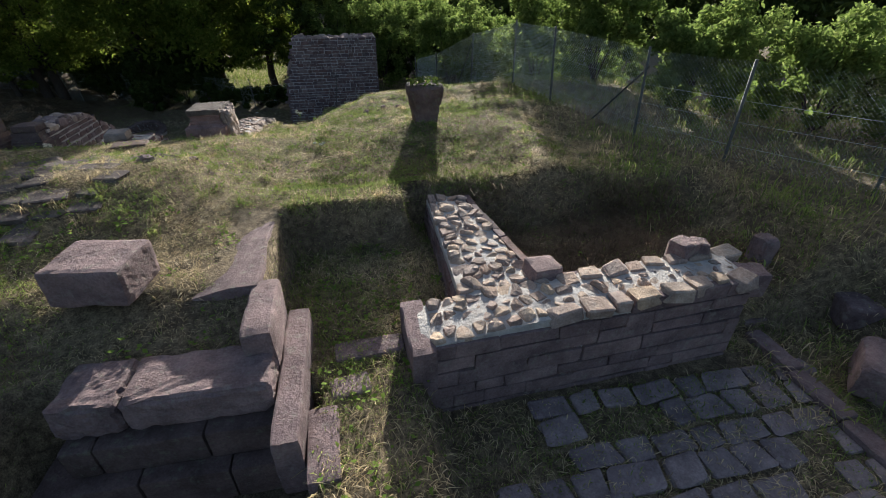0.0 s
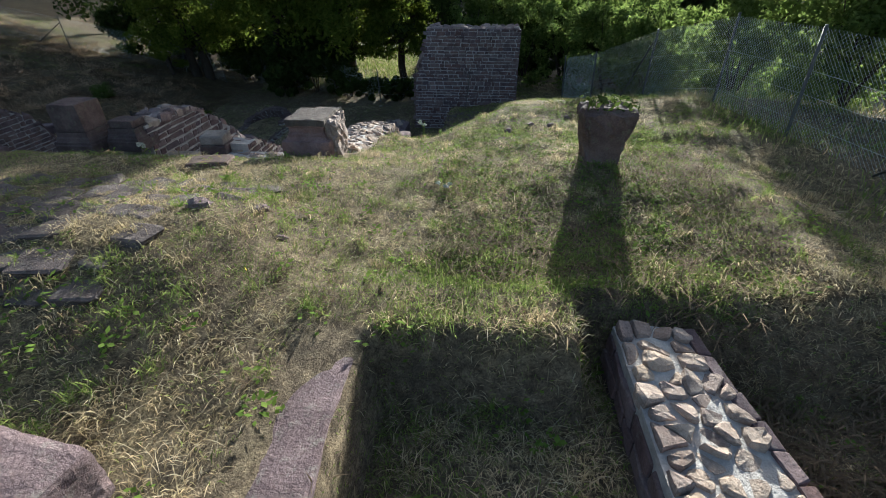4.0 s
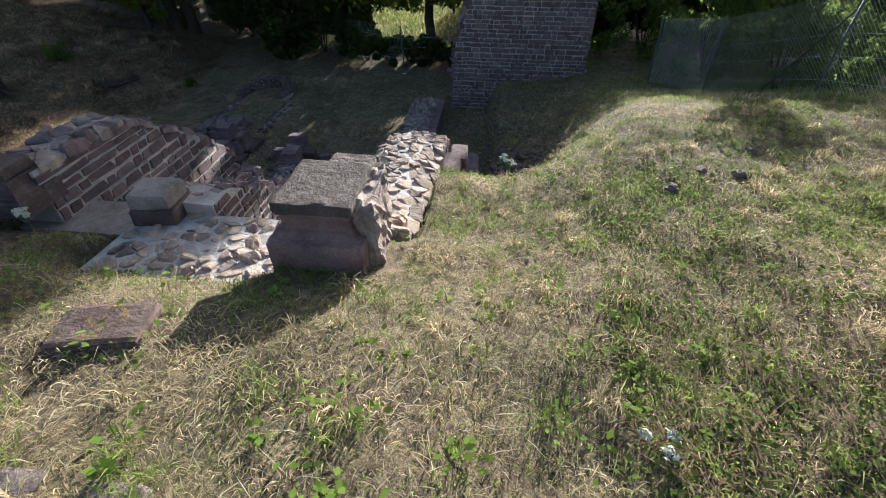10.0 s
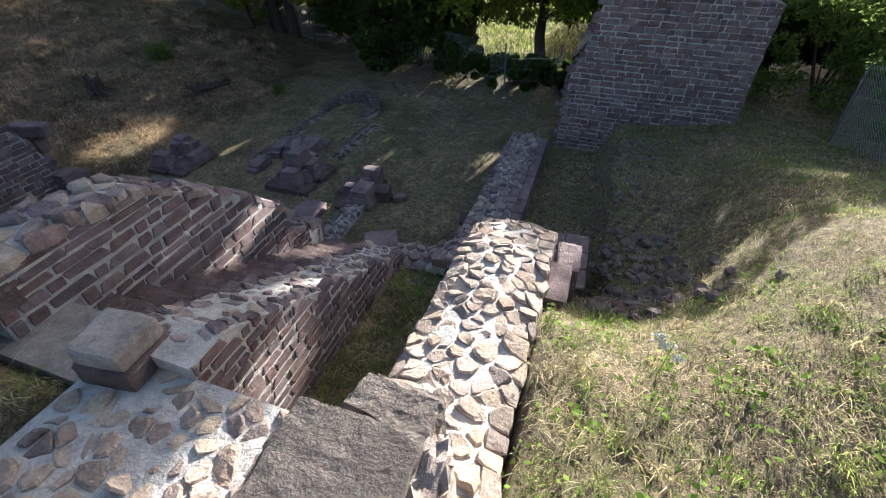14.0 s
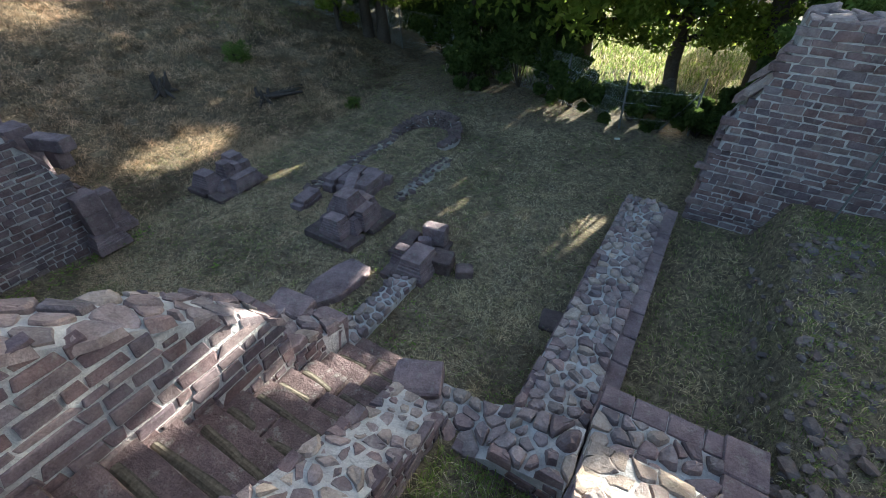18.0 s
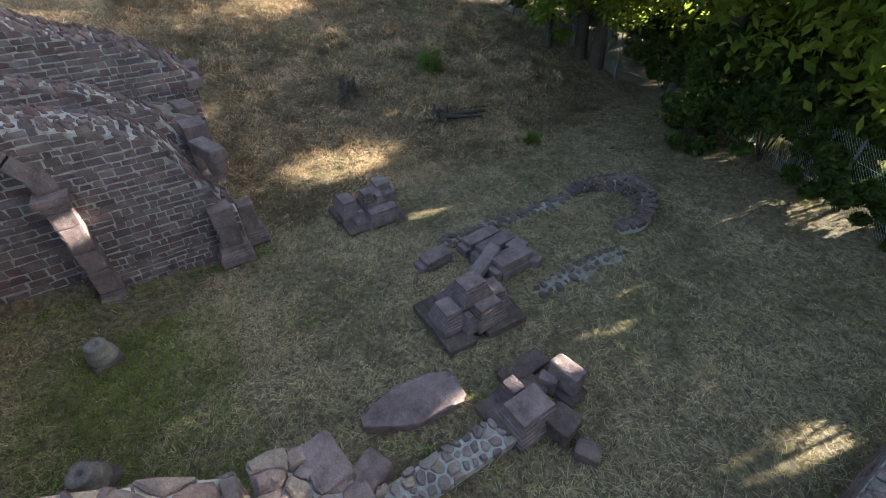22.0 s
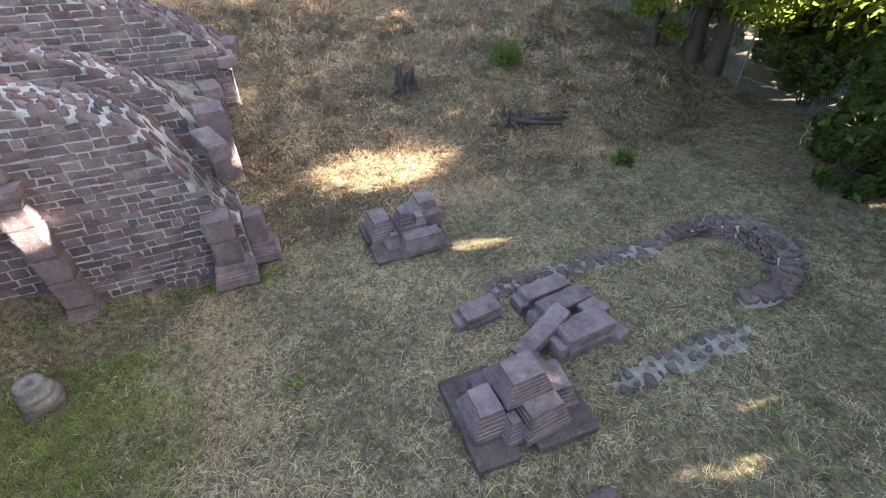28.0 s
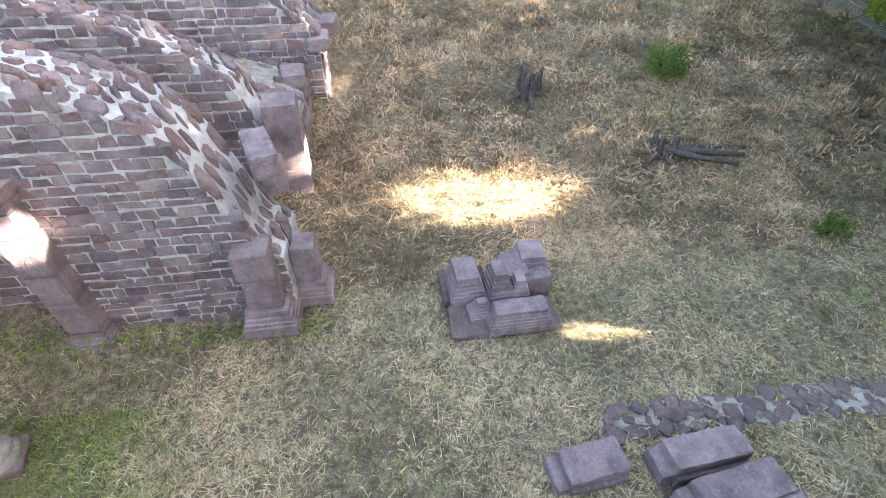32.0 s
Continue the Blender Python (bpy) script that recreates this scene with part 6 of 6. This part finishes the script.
TUFT_X, TUFT_Y = np.arange(-31, 18, 0.16), np.arange(1, 49, 0.16)
TUFT_H = np.array([[noise.noise(Vector((p * 0.55, q * 0.55, 9.0))) + 0.6 * noise.noise(Vector((p * 2.3, q * 2.3, 4.0))) for p in TUFT_X] for q in TUFT_Y])


def blades(name, n, x0, x1, y0, y1, height, width, lie, mat_, seed, green=None, label="", keep=None, tufts=None, swath=5):
    """Grass blades as narrow tapering leaves; lie: how far they bend over."""
    g = np.random.default_rng(seed)
    x, y, a = g.uniform(x0, x1, n), g.uniform(y0, y1, n), g.uniform(0, 2 * np.pi, n)
    if tufts is not None:
        c = np.array(tufts)[g.integers(len(tufts), size=n)]
        x, y = c[:, 0] + 0.05 * g.normal(size=n), c[:, 1] + 0.05 * g.normal(size=n)
    elif swath:
        k = g.integers(max(1, n // swath), size=n)
        lead = a[k]
        x, y = x[k] + height * 0.8 * g.normal(size=n), y[k] + height * 0.8 * g.normal(size=n)
        a = lead + 0.8 * g.normal(size=n)
    ok = (x > x0 - 9) if tufts is not None else (x > x0) & (x < x1) & (y > y0) & (y < y1)
    for p, q, c, d in SOLID:
        ok &= ~((x > p) & (x < q) & (y > c) & (y < d))
    if green is not None:
        ok &= g.random(n) < np.clip(0.5 + green * sampled(TUFT_X, TUFT_Y, TUFT_H, x, y) * 1.7, 0.08, 1.0)
    if keep is not None:
        ok &= keep(x, y)
    x, y, a = x[ok], y[ok], a[ok]
    z = sampled(GROUND_X, GROUND_Y, GROUND_H, x, y)
    n = len(x)
    h = height * (0.5 + 1.0 * g.random(n) ** 1.5)
    bend = lie * (0.4 + 0.9 * g.random(n))
    d = np.stack([np.cos(a), np.sin(a), np.zeros(n)], 1)
    s = np.stack([-np.sin(a), np.cos(a), np.zeros(n)], 1) * (width * (0.6 + 0.8 * g.random(n)))[:, None]
    p0 = np.stack([x, y, z - 0.005], 1)
    up = np.array([0, 0, 1.0])
    p1 = p0 + d * (h * bend * 0.45)[:, None] + up * (h * (0.62 - 0.22 * bend))[:, None]
    p2 = p0 + d * (h * bend)[:, None] + up * (h * np.maximum(0.12, 1.0 - 0.85 * bend))[:, None]
    v = np.stack([p0, p1 + s, p2, p1 - s], 1).reshape(-1, 3)
    f = np.arange(4 * n).reshape(-1, 4)
    tagged(new(name, raw_mesh(name, v, f, mat_)), label, "grass", kind="stuff")


def terrace(x, y):
    return (y < 18.5) & ~((x < -2.0) & (y > 13.2))


def dry_terrace(x, y):
    """The straw gives way to green herbs on the mound towards the pillar."""
    return terrace(x, y) & (sampled(TUFT_X, TUFT_Y, TUFT_H, x, y) < 0.55 - 0.45 * np.clip(x - 0.3, 0, 1.6) * (y > 7.5))


def treeside(x, y):
    """Bare litter-strewn ground under the trees at the edge of the lawn."""
    return y > 28.3 + 0.35 * np.maximum(0, -13.5 - x) + 0.8 * sampled(TUFT_X, TUFT_Y, TUFT_H, x, y)


def open_lawn(x, y):
    return lowland(x, y) & ~treeside(x, y)


def open_slope(x, y):
    return ~treeside(x, y)


def lowland(x, y):
    return (x < -1.8) & (y > 13.3)


blades("dry_grass", 230000, -6.5, 7.5, 4.4, 17.5, 0.07, 0.003, 1.35, STRAW, 1, -1.0, "short dry straw-coloured grass on the terrace", dry_terrace)
blades("green_grass", 270000, -6.5, 7.5, 3.0, 18.0, 0.075, 0.0034, 0.7, GRASS, 2, 0.9, "green grass among the straw on the terrace", terrace)
blades("dry_grass", 170000, -15, -1.8, 13.4, 31.5, 0.075, 0.0037, 1.4, STRAW, 3, -0.8, "short dry mown grass on the lawn", open_lawn)
blades("green_grass", 90000, -15, -1.8, 13.4, 31.5, 0.06, 0.005, 0.9, GRASS, 4, 0.7, "short green grass on the lawn", lowland)
blades("slope_straw", 150000, -30, -13.0, 14, 34, 0.18, 0.0068, 1.4, BROWN_STRAW, 5, -0.5, "long dry straw on the slope", open_slope)
blades("slope_green", 26000, -34, -18.5, 27, 36, 0.16, 0.007, 0.8, GRASS, 16, 0.8, "green grass on the upper slope")
blades("mound_grass", 60000, -1.8, 7.0, 17.5, 28.5, 0.12, 0.005, 0.7, GRASS, 6, 0.6, "grass on the shaded mound and in the trench")
blades("mound_straw", 50000, -1.8, 7.0, 17.5, 28.5, 0.12, 0.005, 1.1, STRAW, 7, -0.4, "dry grass on the mound")
blades("drum_grass", 80000, -11.4, -6.4, 13.4, 17.2, 0.075, 0.0038, 0.6, GRASS, 13, 0.4, "rank green grass round the column bases")
blades("pit_grass", 50000, 0.7, 9.0, 1.5, 8.6, 0.1, 0.0045, 0.6, GRASS, 14, 0.5, "green grass in the pits and paving joints")
blades("pit_straw", 40000, 0.7, 9.0, 1.5, 8.6, 0.12, 0.004, 1.3, STRAW, 15, -0.5, "dry grass in the pits and paving joints")
blades("court_grass", 9000, -3.4, -2.0, 13.3, 17.1, 0.14, 0.005, 0.5, GRASS, 8, 0.3, "rank grass in the small court")
blades("fence_side_grass", 45000, 6.5, 17, 3.0, 27, 0.3, 0.008, 0.6, GRASS, 11, 0.6, "long green grass beyond the fence")
blades("fence_side_straw", 25000, 6.5, 17, 3.0, 27, 0.28, 0.007, 0.8, STRAW, 12, -0.4, "long dry grass beyond the fence")
blades("loose_straw", 60000, -15, -2.0, 13.4, 31, 0.12, 0.003, 1.7, PALE_STRAW, 41, -0.5, "long pale straws lying loose on the lawn", open_lawn, swath=3)
blades("loose_straw", 55000, -28, -13.5, 16, 32, 0.25, 0.0058, 1.7, BROWN_STRAW, 42, -0.5, "long brown straws lying on the slope", open_slope, swath=4)
blades("dead_thatch", 70000, -28, -13.0, 17, 33, 0.2, 0.012, 1.3, THATCH, 43, 1.2, "brown dead stems matted on the slope", swath=16)
blades("dead_thatch", 45000, -15, -2.0, 14, 31, 0.08, 0.008, 1.4, THATCH, 44, 1.0, "brown dead stems in the lawn", lowland, swath=16)
blades("loose_straw", 22000, -6.0, 7.0, 5.0, 17.5, 0.12, 0.0026, 1.6, PALE_STRAW, 45, -0.5, "long pale straws in the terrace turf", dry_terrace, swath=3)
blades("dead_thatch", 40000, -6.0, 7.0, 4.5, 17.5, 0.1, 0.0045, 1.3, THATCH, 46, 1.0, "brown dead stems in the terrace turf", terrace, swath=14)
blades("leaf_litter", 30000, -19, -6, 27.5, 33.5, 0.06, 0.02, 1.5, THATCH, 49, None, "brown leaf litter on the ground under the trees", treeside, swath=8)
blades("dry_grass", 80000, -15, -9, 16.5, 27.5, 0.065, 0.0036, 1.4, BROWN_STRAW, 50, -0.6, "bleached mown grass round the stone stacks", open_lawn)
blades("mound_herbs", 60000, 0.9, 5.0, 7.8, 14.5, 0.06, 0.006, 0.8, GRASS, 51, 0.5, "green herbs covering the mound by the pillar", terrace, swath=10)
blades("dead_stems", 8000, 1.0, 5.2, 8.0, 12.2, 0.22, 0.0045, 1.4, THATCH, 47, 0.8, "brown dead stalks matted on the mound by the pillar", swath=10)
blades("dead_stems", 34000, 3.4, 7.8, 5.0, 7.9, 0.26, 0.006, 1.3, THATCH, 48, 0.8, "brown dead stalks hanging in the shaded hollow", swath=10)
gt = np.random.default_rng(21)
for k, (nm, mt, x0, x1, y0, y1, cnt, hh) in enumerate((("grass_tufts", GRASS, -5, 6.8, 5.5, 17, 300, 0.16), ("straw_tufts", STRAW, -5, 6.8, 5.5, 17, 240, 0.17), ("lawn_tufts", STRAW, -14, -3, 15, 28, 170, 0.13))):
    cx, cy = gt.uniform(x0, x1, cnt), gt.uniform(y0, y1, cnt)
    TUFT = list(zip(cx, cy))
    blades(nm, 45 * cnt, 0, 1, 0, 1, hh, 0.0036, 0.8, mt, 30 + k, None, "longer tufts of grass in the turf", None, TUFT)
for k, (nm, mt, cnt, hh, lab) in enumerate((("dead_brush", THATCH, 260, 0.3, "dark heaps of dead stalks on the rough slope"), ("straw_brush", BROWN_STRAW, 150, 0.34, "tussocks of long brown straw on the rough slope"))):
    TUFT = [(a + 0.13 * gt.normal(), b + 0.13 * gt.normal()) for a, b in zip(gt.uniform(-27, -14.8, cnt), gt.uniform(17, 32, cnt)) for q in range(7)]
    blades(nm, 60 * cnt, -30, 1, 0, 1, hh, 0.007, 1.0, mt, 60 + k, None, lab, None, TUFT)
blades("meadow_grass", 18000, -12, 2, 31, 46, 0.4, 0.015, 0.6, PALE_STRAW, 9, None, "sunlit tall meadow grass behind the trees")
blades("meadow_green", 18000, -12, 2, 31, 46, 0.45, 0.015, 0.5, GRASS, 10, None, "sunlit green meadow")


def weeds(name, spots, leaves, size, label, seed, mat_=None, lift=0.0):
    """Low leafy plants: spots of (x, y, radius)."""
    g = np.random.default_rng(seed)
    vs = []
    for (x, y, rad) in spots:
        n = int(leaves * rad * rad * 40) + 12
        a, r = g.uniform(0, 2 * np.pi, n), rad * np.sqrt(g.random(n))
        for k in range(n):
            px, py = x + r[k] * math.cos(a[k]), y + r[k] * math.sin(a[k])
            z = ground_z(px, py) + lift + g.uniform(0.02, 0.15) * (1.2 - r[k] / rad)
            b, s, t = g.uniform(0, 6.283), size * g.uniform(0.6, 1.4), g.uniform(-0.2, 0.6)
            d, e = np.array([math.cos(b), math.sin(b), t]), np.array([-math.sin(b), math.cos(b), g.uniform(-0.3, 0.3)])
            p = np.array([px, py, z])
            vs += [p, p + d * s * 0.5 + e * s * 0.32, p + d * s, p + d * s * 0.5 - e * s * 0.32]
    v = np.array(vs)
    f = np.arange(len(v)).reshape(-1, 4)
    tagged(new(name, raw_mesh(name, v, f, mat_ or WEED)), label, "weeds", kind="stuff")


gw = np.random.default_rng(77)
weeds("broad_leaf_weeds", [(gw.uniform(-4.5, 6), gw.uniform(5.5, 16.5), gw.uniform(0.06, 0.2)) for k in range(380)], 1.6, 0.055, "scattered low broad-leaved weeds in the terrace turf", 1)
weeds("mound_weeds", [(gw.uniform(1.0, 4.6), gw.uniform(8.2, 13.5), gw.uniform(0.08, 0.26)) for k in range(230)], 2.0, 0.045, "dark green low weeds covering the mound", 8, LEAF_LIGHT)
weeds("pit_weeds", [(2.35, 6.0, 0.22), (2.3, 5.5, 0.25), (2.2, 6.6, 0.15), (1.75, 6.0, 0.25), (1.4, 5.4, 0.4), (2.1, 5.6, 0.3), (1.9, 6.8, 0.3), (1.3, 4.4, 0.3), (1.8, 3.8, 0.35), (1.6, 5.2, 0.35), (2.0, 5.1, 0.3), (1.45, 3.2, 0.4), (2.1, 3.1, 0.4), (1.7, 2.6, 0.5), (1.5, 4.9, 0.25), (2.2, 4.3, 0.25), (0.05, 4.75, 0.25), (-0.6, 4.6, 0.2), (-2.0, 4.6, 0.4), (-2.6, 6.0, 0.4)], 1.6, 0.06, "bright green weeds growing in the pit", 2)
weeds("stair_foot_weeds", [(-5.2, 18.7, 0.3), (-4.8, 18.4, 0.25), (-6.6, 18.9, 0.2), (-5.6, 19.6, 0.2), (-6.1, 21.3, 0.18), (-3.0, 18.3, 0.3), (-3.3, 18.6, 0.25), (-2.9, 16.4, 0.3), (-0.1, 18.9, 0.3), (0.05, 18.3, 0.25), (-1.6, 19.2, 0.2), (-0.75, 13.2, 0.25), (-0.5, 13.7, 0.3), (-0.2, 14.2, 0.25), (-1.0, 12.6, 0.2), (0.3, 13.4, 0.2), (-3.6, 11.55, 0.3), (-4.3, 11.5, 0.4), (-2.9, 11.6, 0.22), (-5.2, 12.3, 0.4), (-4.7, 11.9, 0.35), (-4.0, 11.0, 0.35), (-4.9, 11.1, 0.4)], 1.8, 0.05, "green nettles and weeds at the foot of the walls", 3)
weeds("wall_foot_weeds", [(-12.35, 13.6 + 0.3 * k, gw.uniform(0.16, 0.3)) for k in range(17)] + [(-8.6, 14.7, 0.3), (-9.8, 18.5, 0.12)], 3.2, 0.065, "green weeds along the foot of the arcaded wall", 4, lift=0.04)
weeds("pillar_ivy", [(3.47, 11.4, 0.1)], 1.0, 0.05, "few weeds at the pillar", 5)
g9 = np.random.default_rng(9)
n9 = 160
p9 = np.stack([3.45 + g9.uniform(-0.38, 0.4, n9), 11.38 + g9.uniform(-0.33, 0.33, n9), 5.0 + g9.uniform(-0.05, 0.07, n9)], 1)
u9 = g9.normal(size=(n9, 3)) * 0.035
w9 = np.cross(u9, g9.normal(size=(n9, 3))) * 14 * 0.035
tagged(new("pillar_top_ivy", raw_mesh("pillar_top_ivy", np.stack([p9 - u9, p9 + w9 * 0.6, p9 + u9, p9 - w9 * 0.6], 1).reshape(-1, 3), np.arange(4 * n9).reshape(-1, 4), LEAF_DARK)), "ivy and grass growing on the pillar top", "ivy", kind="stuff")


def umbel(x, y, h, seed, heads=5):
    """A dried umbellifer: a thin stalk with small pale flower heads."""
    t = thing("wild_carrot", "tall wild carrot with pale flower heads in the grass", "flower", (x, y, ground_z(x, y)))
    r = random.Random(seed)
    part("stalk", limb(Vector((0, 0, -0.02)), Vector((0.03, 0.02, h)), 0.006, 0.004, 5), WEED, t)
    for k in range(heads):
        q = Vector((r.uniform(-0.1, 0.1), r.uniform(-0.1, 0.1), h * r.uniform(0.8, 1.05)))
        tw = part("twig", limb(Vector((0.02, 0.015, h * 0.65)), q, 0.003, 0.002, 4), WEED, t)
        leaf_cloud("flower_head", [(q.x, q.y, q.z, 0.04)], 40, 0.018, PETAL, tw, seed + k, 0.3)


PETAL = plain_mat("pale_petals", (0.55, 0.55, 0.45), (0.7, 0.7, 0.62), 30, 0.8)
umbel(0.16, 14.45, 0.42, 1)
umbel(1.0, 10.3, 0.12, 2, 3)
umbel(-5.4, 12.5, 0.35, 3, 6)


def litter():
    """Rubble spilled down the bank beside the trench."""
    r = random.Random(12)
    t = thing("bank_rubble", "loose rubble stones spilled over the shaded bank", "rubble", kind="stuff")
    rows = []
    for k in range(420):
        x, y = r.gauss(0.45, 0.45), r.uniform(16.2, 24)
        if x < -0.25:
            x = -0.25 + r.uniform(0, 0.2)
        s = r.uniform(0.06, 0.24) * (1.3 if y < 19.5 else 0.8)
        rows.append((r.choice(ROCKS), Matrix.Translation((x, y, ground_z(x, y) + s * 0.1)) @ pose(0, 0, 0, r.uniform(-30, 30), r.uniform(-30, 30), r.uniform(0, 360)) @ Matrix.Diagonal((s, s * 0.8, s * 0.6, 1))))
    joined("loose_stone", rows, RUBBLE_ISLAND, t)


litter()

sc = thing("white_scrap", "small white flat scrap lying in the grass", "litter", (-4.02, 28.43, ground_z(-4.02, 28.43)), rz=25)
part("scrap", rough_block(0.16, 0.09, 0.03, 3, 0.006, 3, 0.01), PETAL, sc)

lz = 2.0 - ground_z(-16.4, 17.3)
weeds("ledge_plants", [(-16.5, 17.4, 0.3), (-16.3, 17.0, 0.3), (-16.6, 16.7, 0.25), (-16.2, 17.7, 0.2)], 1.8, 0.06, "green plants growing on the ledge between the walls", 6, lift=lz)
weeds("stack_weeds", [(-6.0, 21.5, 0.16), (-6.25, 21.2, 0.12), (-5.7, 20.5, 0.14), (-12.95, 20.4, 0.14), (-13.0, 21.0, 0.12), (-12.3, 17.4, 0.2), (-12.2, 18.3, 0.22), (-6.7, 20.1, 0.16), (-8.9, 21.5, 0.14), (-14.3, 24.1, 0.14), (-11.0, 23.8, 0.16), (-6.4, 19.0, 0.2)], 1.8, 0.045, "small green weeds round the stone stacks", 7)

gy = np.random.default_rng(31)
fy = np.array([(x, y, ground_z(x, y) + 0.07) for x, y in zip(gy.uniform(-3, 5, 60), gy.uniform(4.6, 12, 60))])
du, dv = gy.normal(size=(60, 3)) * 0.006, gy.normal(size=(60, 3)) * 0.006
YELLOW = plain_mat("yellow_petals", (0.6, 0.45, 0.03), (0.75, 0.6, 0.08), 30, 0.8)
tagged(new("yellow_flowers", raw_mesh("yellow_flowers", np.stack([fy - du, fy - dv, fy + du, fy + dv], 1).reshape(-1, 3), np.arange(240).reshape(-1, 4), YELLOW)), "tiny yellow flowers scattered in the turf", "flowers", kind="stuff")
